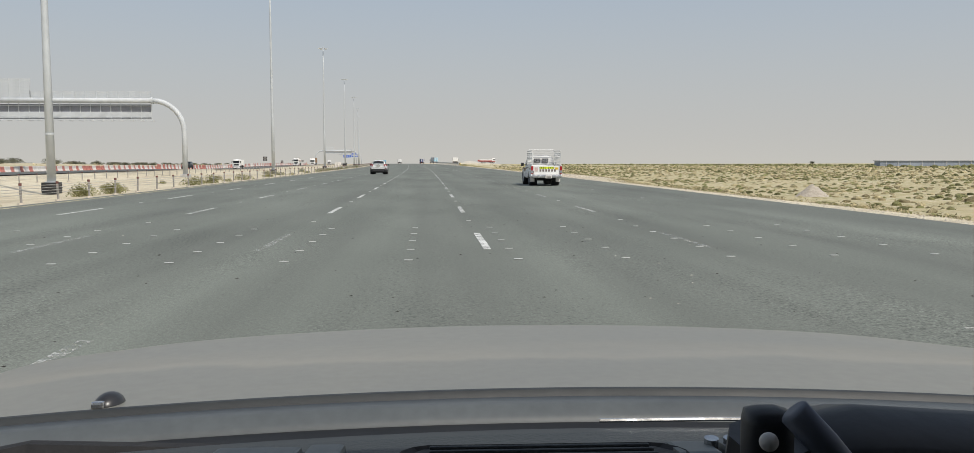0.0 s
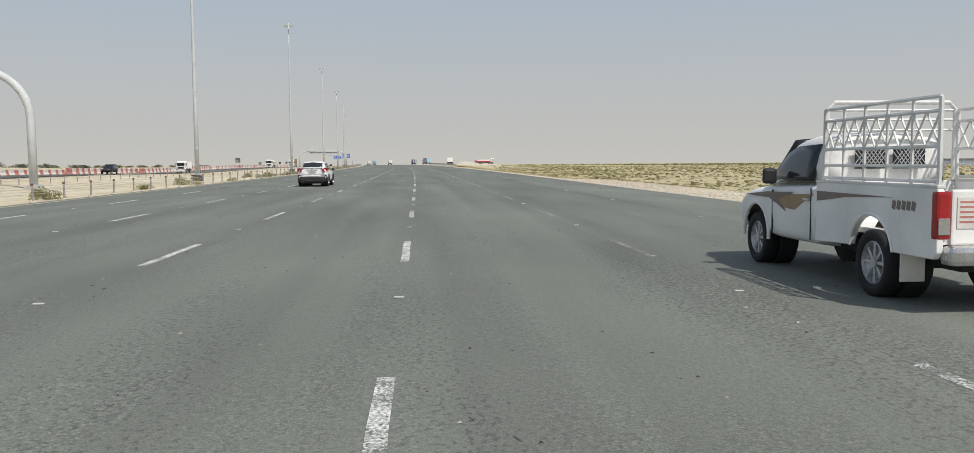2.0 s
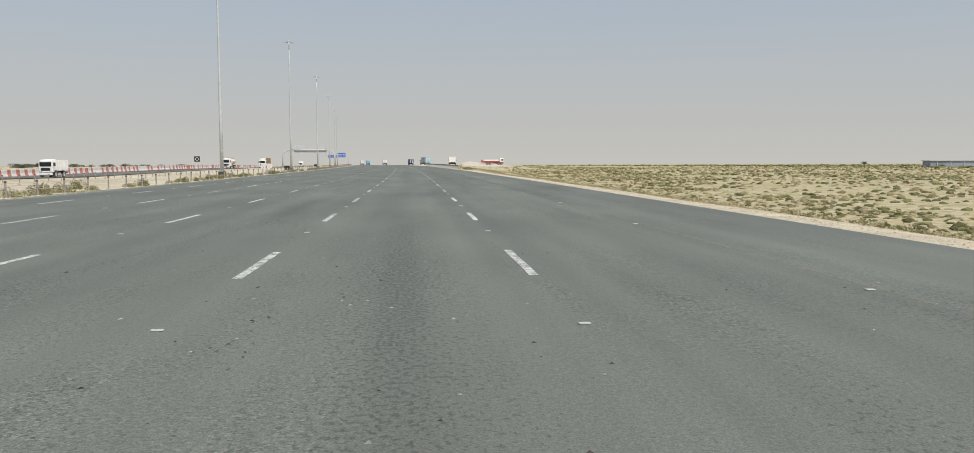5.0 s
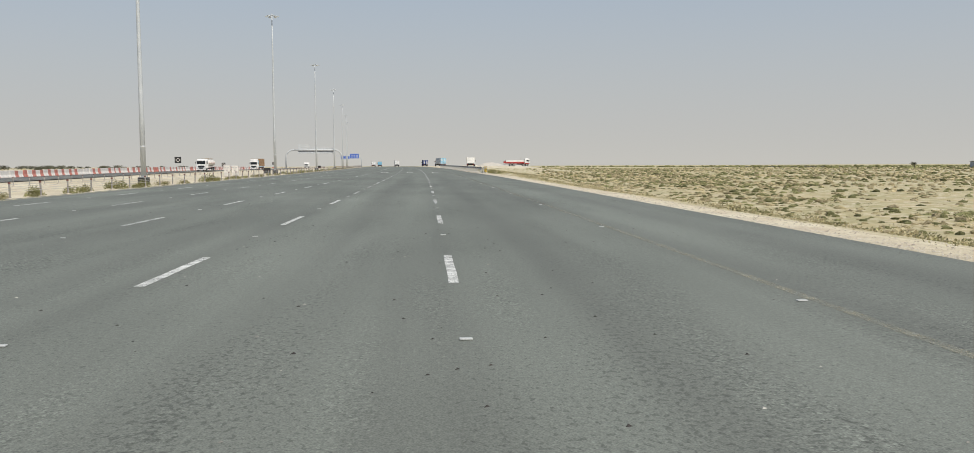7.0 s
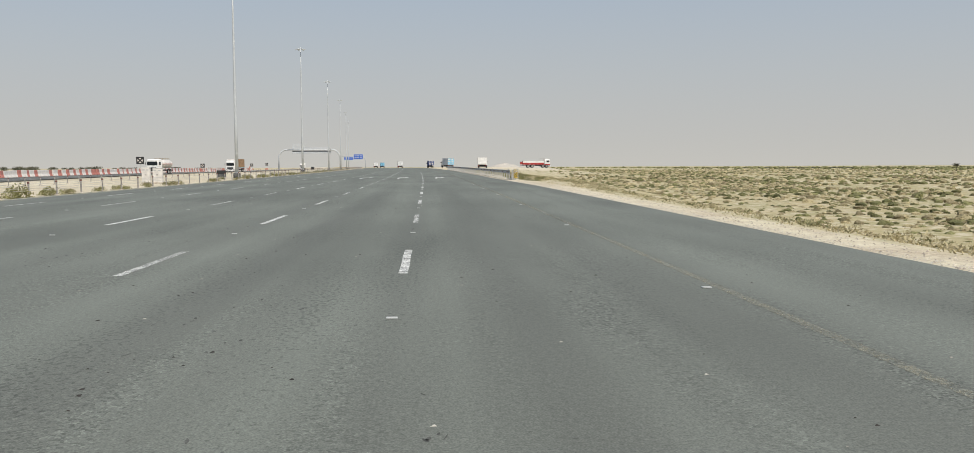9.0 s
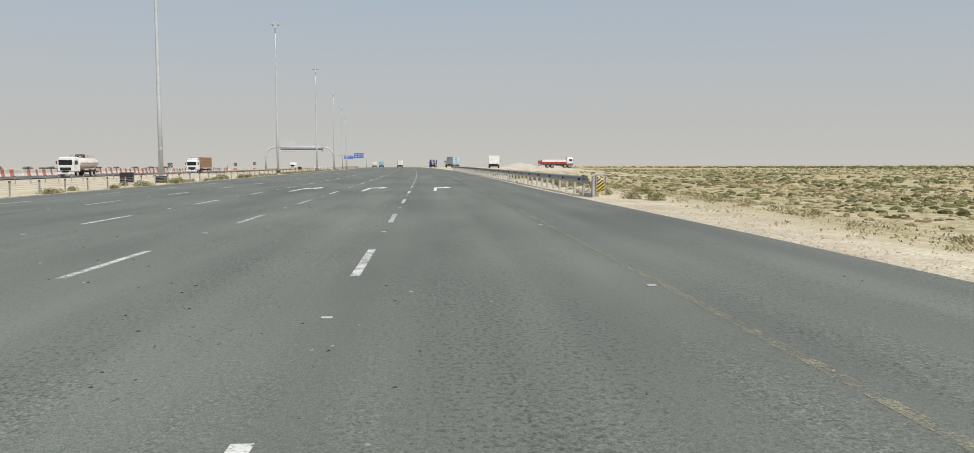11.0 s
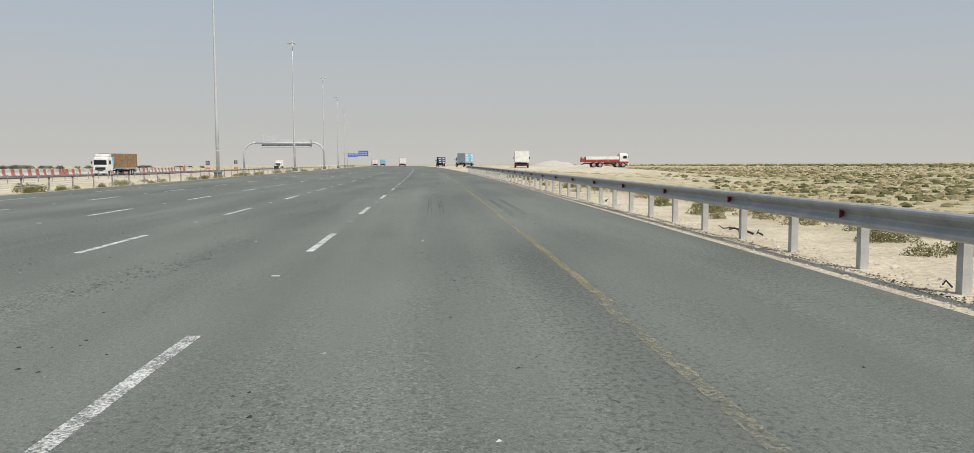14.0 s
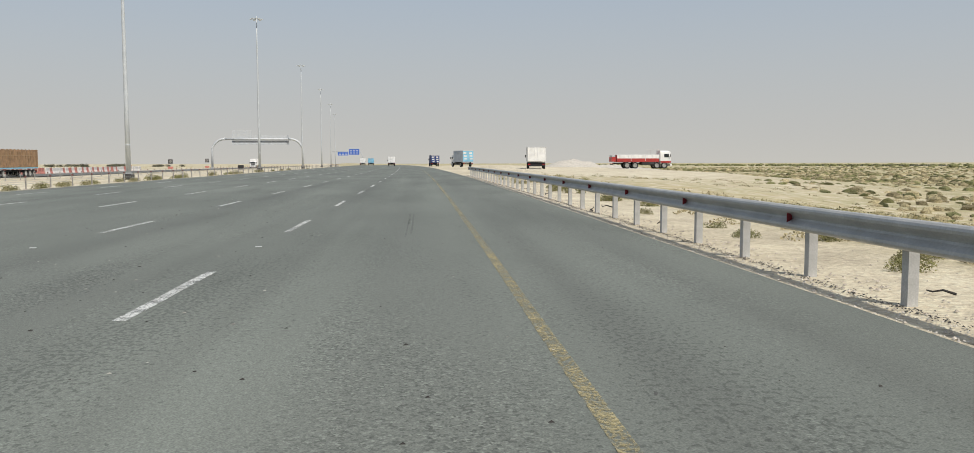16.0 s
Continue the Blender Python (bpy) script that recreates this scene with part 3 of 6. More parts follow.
def build_rail():
    rail = thing("guard_rail", "galvanised steel W-beam guard rail on C posts beside the hard shoulder", "guard rail")
    prof = [(0.0, 0.56), (-0.045, 0.566), (-0.075, 0.585), (-0.087, 0.61), (-0.082, 0.64), (-0.02, 0.695), (-0.006, 0.72), (-0.02, 0.745), (-0.082, 0.80), (-0.087, 0.83),
            (-0.075, 0.855), (-0.045, 0.874), (0.0, 0.88)]
    full = prof + [(x + 0.006, z) for x, z in reversed(prof)]
    length = 4 * POST_STEP
    y, k = RAIL_A, 0
    while y < RAIL_B - 0.5:
        bm = bmesh.new()
        e = min(y + length + 0.3, RAIL_B)
        secs = []
        for j in range(7):
            yy = y + (e - y) * j / 6
            o = rail_off(yy)
            lap = 0.004 if j == 0 else 0.0
            secs.append([at(o + x + lap, yy, z - side_z(o)) for x, z in full + full[:1]])
        add_loft(bm, secs, False)
        bmesh.ops.recalc_face_normals(bm, faces=bm.faces)
        part("rail_beam", bm, M_STEEL, rail, smooth=False)
        y += length
        k += 1
    # turned-down end piece at the start and the square end at the far end
    bm = bmesh.new()
    secs = []
    for j in range(3):
        secs.append([at(rail_off(RAIL_A) + x * 0.9 + 0.03 * j, RAIL_A - 0.52 * j, z) for x, z in full + full[:1]])
    add_loft(bm, secs, False)
    bmesh.ops.recalc_face_normals(bm, faces=bm.faces)
    part("rail_end", bm, M_STEEL, rail)
    o = rail_off(RAIL_A) - 0.03
    for nm, c, s in (("end_frame", (0.0, -0.02, 0.70), (0.15, 0.05, 0.46)), ("end_frame", (0.03, -0.47, 0.915), (0.15, 0.95, 0.03)),
                     ("end_frame", (0.03, -0.47, 0.485), (0.15, 0.95, 0.03)), ("end_post", (0.30, -1.06, 0.42), (0.2, 0.2, 0.96)),
                     ("end_foot", (0.34, -1.02, 0.03), (0.28, 0.3, 0.2)), ("ground_beam", (0.24, 0.45, 0.07), (0.12, 2.9, 0.12))):
        part(nm, box(c, s, 0.012), M_STEEL if nm != "end_frame" else M_POST, rail).matrix_basis = place(o, RAIL_A)
    part("end_strut", tube([(0.22, -0.85, 0.12), (0.2, -0.25, 0.50)], 0.02, 6), M_POST, rail).matrix_basis = place(o, RAIL_A)
    bm = bmesh.new()
    for c, s in (((-0.055, 0, 0.36), (0.006, 0.12, 0.96)), ((0.0, -0.057, 0.36), (0.11, 0.006, 0.96)), ((0.0, 0.057, 0.36), (0.11, 0.006, 0.96))):
        add_box(bm, c, s)
    post = finish(bm, "post", M_POST)
    spacer = finish(box((0, 0, 0.72), (0.07, 0.1, 0.3), 0.01), "spacer", M_POST)
    refl = finish(plate([(-0.085, -0.02, 0.66), (-0.085, -0.02, 0.785), (0.0, 0.02, 0.755), (0.0, 0.02, 0.69)], 0.014, (0, 1, 0)), "reflector", M_REFLECT)
    for i in range(-29, 34):
        y = float(np.interp(i, POST_K, POST_Y))
        if y > RAIL_B:
            break
        m = place(rail_off(y) + 0.12, y)
        p = piece("post", post, rail, m)
        piece("spacer", spacer, rail, place(rail_off(y) + 0.035, y))
        if i % 2 == 1:
            piece("reflector", refl, rail, place(rail_off(y) - 0.015, y + 0.25), "small red plastic reflector")


build_rail()


def build_chevron():
    t = thing("hazard_marker", "amber and black striped hazard board in a pale steel frame", "road sign", m=place(13.07, 260.02, 4))
    part("marker_post", tube([(-0.1, 0.06, -0.3), (-0.1, 0.06, 0.9)], 0.03, 8), M_POST, t)
    fr = part("frame", box((0, 0.01, 0.565), (0.44, 0.03, 0.86), 0.008), M_POST, t, "pale grey steel frame")
    part("side_lip", box((0.215, -0.02, 0.565), (0.012, 0.07, 0.86), 0.003), M_POST, fr)
    bd = part("board", box((-0.02, -0.012, 0.56), (0.35, 0.012, 0.74), 0.004), M_AMBER, t)
    for i in range(7):
        z = 0.02 + i * 0.15
        q = [(-0.195, z), (0.155, z + 0.27), (0.155, z + 0.345), (-0.195, z + 0.075)]
        q = [(x, min(0.925, max(0.195, v))) for x, v in q]
        part("stripe", plate([(x, -0.02, v + 0.0004 * k) for k, (x, v) in enumerate(q)], 0.003, (0, -1, 0)), M_DARK, bd)
    rg = random.Random(6)
    for x, z, w, h in ((-0.10, 0.86, 0.1, 0.07), (0.08, 0.87, 0.12, 0.05), (0.02, 0.77, 0.1, 0.08), (0.09, 0.75, 0.08, 0.06), (-0.08, 0.67, 0.16, 0.06), (-0.02, 0.72, 0.07, 0.05)):
        part("torn_sticker", box((x, -0.026, z), (w, 0.003, h), 0, Matrix.Rotation(rg.uniform(-.5, .5), 4, "Y")), M_WHITEPLASTIC, bd)


build_chevron()


# ---- lamp masts ----
M_STRAP = mat("dusty_dark_strap", (0.10, 0.095, 0.09), 0.8, 0, 0.2, 4, 40, 0.1)


def build_mast(m):
    t = thing("lamp_mast", "tall tapered grey steel lighting mast on a black-wrapped base block", "lamp mast", "lighting masts", m=m)
    part("mast", tube([(0, 0, 0.6), (0, 0, 9), (0, 0, 18), (0, 0, 27), (0, 0, 33.4)], 0.30, 12, 0.10), M_MAST, t, smooth=True)
    part("base_block", box((0, 0, 0.33), (1.0, 1.0, 0.78), 0.03), M_DARK, t, "black wrapped concrete base block")
    bm = bmesh.new()
    for z in (0.16, 0.34, 0.52):
        add_box(bm, (0, 0, z), (1.03, 1.03, 0.05), 0.01)
    part("strap", bm, M_STRAP, t, "grey band round the block")
    part("flange", tube([(0, 0, 0.72), (0, 0, 0.78)], 0.42, 12), M_MAST, t)
    part("collar", tube([(0, 0, 4.0), (0, 0, 4.12)], 0.30, 12), M_MAST, t)
    bm = bmesh.new()
    for a in range(16):
        u, v = 2 * math.pi * a / 16, 2 * math.pi * (a + 1) / 16
        add_tube(bm, [(math.cos(u) * 0.75, math.sin(u) * 0.75, 33.2), (math.cos(v) * 0.75, math.sin(v) * 0.75, 33.2)], 0.05, 6)
    for a in range(3):
        u = 2 * math.pi * a / 3 + 0.4
        add_tube(bm, [(0, 0, 33.3), (math.cos(u) * 0.75, math.sin(u) * 0.75, 33.2)], 0.04, 6)
    part("ring", bm, M_MAST, t)
    for a in range(6):
        u = 2 * math.pi * a / 6
        rot = Matrix.Rotation(u, 4, "Z") @ Matrix.Rotation(radians(12), 4, "Y")
        part("floodlight", box((math.cos(u) * 1.12, math.sin(u) * 1.12, 33.12), (0.62, 0.42, 0.2), 0.04, rot), M_MAST, t)
    part("cap", tube([(0, 0, 33.4), (0, 0, 33.75)], 0.16, 8, 0.04), M_MAST, t)
    return t


mast = build_mast(place(-26.06, 60.5))
for k in range(-1, 10):
    if k:
        y = 60.5 + 88.96 * k
        copy_thing(mast, place(-26.06, y))


# ---- gantries over the opposite carriageway ----
M_SIGNBACK = mat("dark_sign_back", (0.27, 0.28, 0.31), 0.6, 0.0, 0.12, 1.0, 20, 0.03)


def build_gantry(m, span, beam_z, panel):
    """Origin at the foot of the leg nearest the motorway; the beam runs to -x."""
    t = thing("sign_gantry", "pale grey tubular steel sign gantry seen from behind", "gantry", "sign gantries", m=m)
    r = 4.2

    def arc(x0, sx):
        pts = [(x0, 0, -0.2), (x0, 0, beam_z - r)]
        for j in range(1, 9):
            a = math.pi / 2 * j / 8
            pts.append((x0 - sx * r * (1 - math.cos(a)), 0, beam_z - r + r * math.sin(a)))
        return pts

    part("leg", tube(arc(0, 1), 0.36, 14), M_GANTRY, t, smooth=True)
    part("leg", tube(arc(-span, -1), 0.36, 14), M_GANTRY, t, smooth=True)
    part("beam", tube([(-r, 0, beam_z), (-span / 2, 0, beam_z), (-span + r, 0, beam_z)], 0.36, 14), M_GANTRY, t, smooth=True)
    for x in (-r, -span + r):
        part("flange", tube([(x + 0.12, 0, beam_z), (x - 0.12, 0, beam_z)], 0.5, 14), M_GANTRY, t)
    for x in (0, -span):
        part("footing", box((x, 0, 0.1), (1.2, 1.2, 0.5), 0.05), M_POST, t)
    x1, x2, z1, z2 = panel
    # dark panel back, with a paler strip across its lower part
    part("sign_panel", box(((x1 + x2) / 2, 0.45, (z1 + z2) / 2), (abs(x2 - x1), 0.06, z2 - z1), 0.01), M_SIGNBACK, t, "dull grey aluminium back of a sign")
    part("pale_strip", box(((x1 + x2) / 2, 0.36, z1 + 0.3 * (z2 - z1)), (abs(x2 - x1), 0.05, 0.34 * (z2 - z1)), 0.01), M_GANTRY, t)
    n = int(abs(x2 - x1) / 1.35)
    for i in range(n + 1):
        x = x1 + (x2 - x1) * i / n
        part("rib", box((x, 0.38, (z1 + beam_z) / 2 + 0.2), (0.07, 0.1, beam_z - z1 + 0.3)), M_GANTRY, t)
        part("lamp_bracket", box((x + 0.3, -0.2, z1 - 0.25), (0.5, 1.1, 0.12), 0.02), M_GANTRY, t)
    for z in (z1 + 0.15, z1 - 0.15, z2 - 0.2):
        part("rail", box(((x1 + x2) / 2, 0.32, z), (abs(x2 - x1) + 0.3, 0.08, 0.1)), M_GANTRY, t)
    # slatted screens above the beam
    for a, b, top in ((x1, x1 + (x2 - x1) * 0.66, beam_z + 1.35), (x1 + (x2 - x1) * 0.66, x2, beam_z + 3.0)):
        slat = finish(box((0, 0, 0), (abs(b - a), 0.02, 0.058)), "screen_slat", M_GANTRY)
        z = beam_z + 0.42
        while z < top:
            piece("screen_slat", slat, t, Matrix.Translation(((a + b) / 2, 0.5, z)))
            z += 0.105
        k = int(abs(b - a) / 1.35)
        for i in range(k + 1):
            part("screen_post", box((a + (b - a) * i / k, 0.46, (beam_z + top) / 2), (0.06, 0.06, top - beam_z)), M_GANTRY, t)
    return t


g1 = at(-33.3, 120)
build_gantry(pose(-34.0, 120, g1.z), 34.0, 9.8 - g1.z, (-4.5, -29.0, 7.3 - g1.z, 9.3 - g1.z))
g2 = at(-30, 603)
build_gantry(pose(-51.0, 603, g2.z, 0, 0, 6), 29.5, 8.6 - g2.z, (-4.6, -23.0, 6.9 - g2.z, 8.1 - g2.z))


def build_blue_signs():
    t = thing("direction_sign", "far blue direction sign panels on a grey gantry", "road sign", m=pose(-93, 1150, ground_z(30, 1150)))
    h = -ground_z(30, 1150)
    part("leg", tube([(0, 0, 0), (0, 0, 6 + h), (-2, 0, 9.5 + h), (-5, 0, 10 + h), (-30, 0, 10 + h)], 0.3, 10), M_GANTRY, t, smooth=True)
    for x, w, z, hh in ((-8.2, 10.0, 9.7, 5.4), (-19.0, 10.0, 7.9, 3.4)):
        p = part("sign_panel", box((x, -0.5, z + h), (w, 0.1, hh), 0.02), M_BLUE, t, "blue panel with white lettering too small to read")
        for i in range(2):
            for j in range(3):
                part("lettering", box((x - w * 0.3 + w * 0.3 * j, -0.58, z + h - hh * 0.2 + i * hh * 0.4), (w * 0.2, 0.02, hh * 0.16)), M_WHITEPLASTIC, p)


build_blue_signs()


# ---- wire barriers in the median ----
M_WIREPOST = mat("weathered_grey_post", (0.38, 0.36, 0.33), 0.65, 0.1, 0.2, 3, 50, 0.05)
M_CAP = mat("faded_dark_red_cap", (0.17, 0.07, 0.06), 0.7, 0, 0.15, 5, 30, 0.05)


def build_wire_barrier(off, y0, y1, step, group):
    t = thing("wire_rope_barrier", "four-strand wire rope barrier on slim steel posts with red caps", "barrier", group)
    post = finish(tube([(0, 0, -0.25), (0, 0, 0.84)], 0.052, 8), "post", M_WIREPOST)
    cap = finish(tube([(0, 0, 0.77), (0, 0, 0.84), (0, 0, 0.88)], 0.066, 8), "cap", M_CAP)
    foot = finish(tube([(0, 0, -0.1), (0, 0, 0.05)], 0.2, 8, 0.15), "footing", M_STONE)
    i, y = 0, y0
    while y < y1:
        lean = Matrix.Rotation(radians(1.5 * math.sin(i * 7.3)), 4, "Y") @ Matrix.Rotation(radians(1.5 * math.cos(i * 5.1)), 4, "X")
        p = piece("post", post, t, place(off, y) @ lean)
        piece("cap", cap, p, None, "faded red cap")
        piece("footing", foot, t, place(off, y))
        y += step
        i += 1
    for z in (0.38, 0.50, 0.62, 0.74):
        part("cable", tube([at(off + 0.06, a, z) for a in np.arange(y0 - 4, y1 + 6, 7.0)], 0.009, 4), M_STEEL, t)


build_wire_barrier(-16.9, 22.0, 640, 3.55, "median barriers")
build_wire_barrier(-36.8, 40.0, 620, 3.55, "median barriers")


# ---- plastic barriers beyond the opposite carriageway ----
def jersey(material):
    bm = bmesh.new()
    prof = [(0.24, 0.0), (0.24, 0.12), (0.11, 0.42), (0.075, 0.94), (0.05, 1.0)]
    secs = []
    for y in (-0.68, -0.64, 0.64, 0.68):
        k = 0.9 if abs(y) > 0.66 else 1.0
        secs.append((y, [(w * k, z * (0.985 if k < 1 else 1)) for w, z in prof]))
    bm = half_loft(secs)
    add_box(bm, (0.0, -0.45, 0.06), (0.5, 0.2, 0.1))
    add_box(bm, (0.0, 0.45, 0.06), (0.5, 0.2, 0.1))
    return finish(bm, "water_filled_barrier", material)


J_RED, J_WHITE = jersey(M_REDPLASTIC), jersey(M_WHITEPLASTIC)
rng = random.Random(5)
y = 84.0
for i in range(300):
    red = (i % 2 == 0) if rng.random() > 0.08 else (i % 2 == 1)
    ob = new("water_filled_barrier", J_RED if red else J_WHITE)
    ob.matrix_basis = place(-57.8 + rng.uniform(-0.08, 0.08), y, rng.uniform(-4, 4))
    ob.scale = (1, 0.82 if red else 1.2, rng.uniform(1.04, 1.12) * (0.75 if y < 190 else 1.0))
    tagged(ob, "sun-bleached red plastic road barrier on sand" if red else "dusty white plastic road barrier on sand", "barrier", "row of plastic barriers")
    y += 1.44 + (0.3 if rng.random() < 0.1 else 0)


# ---- signs and boxes in the median ----
def build_x_sign(m, size=1.5, z=2.9):
    t = thing("closed_lane_sign", "dark square sign with a pale cross on a post", "road sign", "lane signs", m=m)
    part("pole", tube([(0, 0.06, 0), (0, 0.06, z + size / 2)], 0.06, 8), M_POST, t)
    part("sign_panel", box((0, 0, z), (size, 0.08, size), 0.02), M_DARK, t)
    for s in (-1, 1):
        for q in (0, math.pi / 2):
            part("white_wedge", plate([(Matrix.Rotation(s * math.pi / 2 + q, 4, "Y") @ Vector(v)) + Vector((0, -0.05, z)) for v in ((-size * 0.18, 0, size * 0.32), (size * 0.18, 0, size * 0.32), (0, 0, size * 0.13))], 0.02, (0, -1, 0)), M_WHITEPLASTIC, t)
    part("base", box((0, 0.1, 0.35), (1.5, 1.2, 0.7), 0.05), M_REDPLASTIC, t)


for y, height, size in ((413.0, 2.65, 1.95), (485.0, 1.1, 1.4), (594.0, 1.2, 1.4), (651.0, 1.5, 1.4)):
    build_x_sign(place(-68.6, y, 6), size, height - ground_z(-68.6, y))
t = thing("control_box", "dark weathered equipment box standing on the sand median", "box", m=place(-25.6, 314, 8))
part("cabinet", box((0, 0, 0.75), (1.3, 0.8, 1.1), 0.03), M_DARK, t)
part("plinth", box((0, 0, 0.08), (1.5, 1.0, 0.3), 0.03), M_STONE, t)
copy_thing(t, place(-34.0, 526, 5))


def build_cabinet(m, w, h):
    """A pale roadside cabinet with two doors, a rain hood and a concrete plinth."""
    t = thing("utility_cabinet", "dusty white steel utility cabinet on a concrete plinth", "cabinet", "utility cabinets", m=m)
    part("plinth", box((0, 0, 0.05), (w + .16, .86, .3), .03), M_STONE, t)
    c = part("housing", box((0, 0, .2 + h / 2), (w, .7, h), .02), M_WHITEPLASTIC, t)
    part("rain_hood", box((0, 0, .22 + h), (w + .08, .8, .06), .02), M_BED, t)
    for s in (-1, 1):
        d = part("door", box((s * w * .245, -.36, .2 + h / 2), (w * .46, .03, h - .12), .01), M_WHITEPLASTIC, c)
        part("handle", box((s * .05, -.385, .25 + h / 2), (.03, .03, .16), .006), M_DARK, d)
        part("louvre", box((s * w * .245, -.38, .2 + h * .85), (w * .3, .012, .1), .004), M_PANEL, d)


build_cabinet(place(-26.2, 280.3, 4), .85, 1.65)
build_cabinet(place(-25.1, 280.9, 4), 1.0, 1.6)


def build_flag_dummy():
    """A roadworks flagging dummy: one plain padded shape on a base, plain."""
    t = thing("flagging_dummy", "orange roadworks flagging dummy beside plastic barriers", "dummy", m=place(-57.0, DUMMY_Y, 20))
    bm = bmesh.new()
    add_loft(bm, [[(r * math.cos(a * 0.785), 0.7 * r * math.sin(a * 0.785), z) for a in range(9)] for r, z in
                  ((0.30, 0.0), (0.30, 0.1), (0.14, 0.14), (0.17, 0.7), (0.2, 1.0), (0.23, 1.4), (0.12, 1.52), (0.11, 1.6), (0.12, 1.75), (0.04, 1.83))])
    bmesh.ops.recalc_face_normals(bm, faces=bm.faces)
    part("figure", bm, mat("orange_canvas", (0.58, 0.22, 0.12), 0.7, 0, 0.1, 4, 40, 0.05), t)


DUMMY_Y = 514.0
build_flag_dummy()


# ---- vehicles ----
def lathe_x(prof, seg=28):
    """A ring round the x axis from (x, radius) points."""
    bm = bmesh.new()
    rows = []
    for j in range(seg):
        a = 2 * math.pi * j / seg
        rows.append([bm.verts.new((x, r * math.cos(a), r * math.sin(a))) for x, r in prof])
    for j in range(seg):
        u, v = rows[j], rows[(j + 1) % seg]
        for k in range(len(prof) - 1):
            bm.faces.new((u[k], u[k + 1], v[k + 1], v[k]))
    bmesh.ops.recalc_face_normals(bm, faces=bm.faces)
    return bm


def wheel_meshes(r, w, spokes, metal):
    h = w / 2
    tyre = finish(lathe_x([(-h * 0.7, r * 0.64), (-h, r * 0.74), (-h, r * 0.9), (-h * 0.8, r), (h * 0.8, r), (h, r * 0.9), (h, r * 0.74), (h * 0.7, r * 0.64)]), "wheel", M_BLACK, True)
    bm = lathe_x([(h * 0.75, r * 0.66), (h * 0.85, r * 0.62), (h * 0.4, r * 0.58), (0.0, r * 0.5), (0.0, 0.001)])
    for i in range(spokes):
        a = 2 * math.pi * i / spokes
        for d in ((-0.14, 0.14) if spokes < 8 else (0.0,)):
            rot = Matrix.Rotation(a + d, 4, "X")
            add_box(bm, rot @ Vector((h * 0.45, 0, r * 0.34)), (0.035, r * 0.11, r * 0.52), 0.008, rot)
    add_tube(bm, [(0, 0, 0), (h * 0.75, 0, 0)], r * 0.16, 10)
    rim = finish(bm, "rim", metal)
    return tyre, rim


def add_wheel(parent, meshes, x, y, r, label=""):
    turn = Matrix.Rotation(math.pi, 4, "Z") if x < 0 else Matrix()
    w = piece("wheel", meshes[0], parent, Matrix.Translation((x, y, r)) @ turn)
    piece("rim", meshes[1], w, None, label)


CAR_WHEEL = wheel_meshes(0.335, 0.225, 5, M_ALLOY)
PICK_WHEEL = wheel_meshes(0.345, 0.205, 8, M_ALLOY)
TRUCK_WHEEL = wheel_meshes(0.50, 0.30, 8, M_POST)


M_LENS = mat("smoky_clear_lens", (0.42, 0.28, 0.27), 0.3, 0, 0.1, 8, 40, 0)
M_STRAP2 = mat("dull_dark_grey_trim", (0.06, 0.062, 0.065), 0.5, 0, 0.1, 5, 40, 0.05)


def at_station(sections, y, z):
    """The half width of a lofted shell at a height and a place along it."""
    def across(prof):
        return float(np.interp(z, [q[1] for q in prof], [q[0] for q in prof]))
    for (ya, pa), (yb, pb) in zip(sections, sections[1:]):
        if y <= yb:
            k = max(0.0, (y - ya) / (yb - ya))
            return across(pa) * (1 - k) + across(pb) * k
    return across(sections[-1][1])


def side_pane(sections, outline, s, proud=0.012, thick=0.012):
    """A thin pane that lies on a lofted shell's flank, with its outline as (y, z); s: the side."""
    bm = bmesh.new()
    cy, cz = sum(q[0] for q in outline) / len(outline), sum(q[1] for q in outline) / len(outline)
    rings = []
    for k in (1.0, 0.66, 0.33):
        rings.append([(cy + (y - cy) * k, cz + (z - cz) * k) for y, z in outline])
    rows = [[bm.verts.new((s * (at_station(sections, y, z) + proud), y, z)) for y, z in ring] for ring in rings]
    rim = [bm.verts.new((s * (at_station(sections, y, z) + proud - thick - 0.02), y, z)) for y, z in outline]
    mid = bm.verts.new((s * (at_station(sections, cy, cz) + proud), cy, cz))
    n = len(outline)
    for u, v in zip([rim] + rows, rows):
        for i in range(n):
            bm.faces.new((u[i], u[(i + 1) % n], v[(i + 1) % n], v[i]))
    for i in range(n):
        bm.faces.new((rows[-1][i], rows[-1][(i + 1) % n], mid))
    bmesh.ops.recalc_face_normals(bm, faces=bm.faces)
    return bm


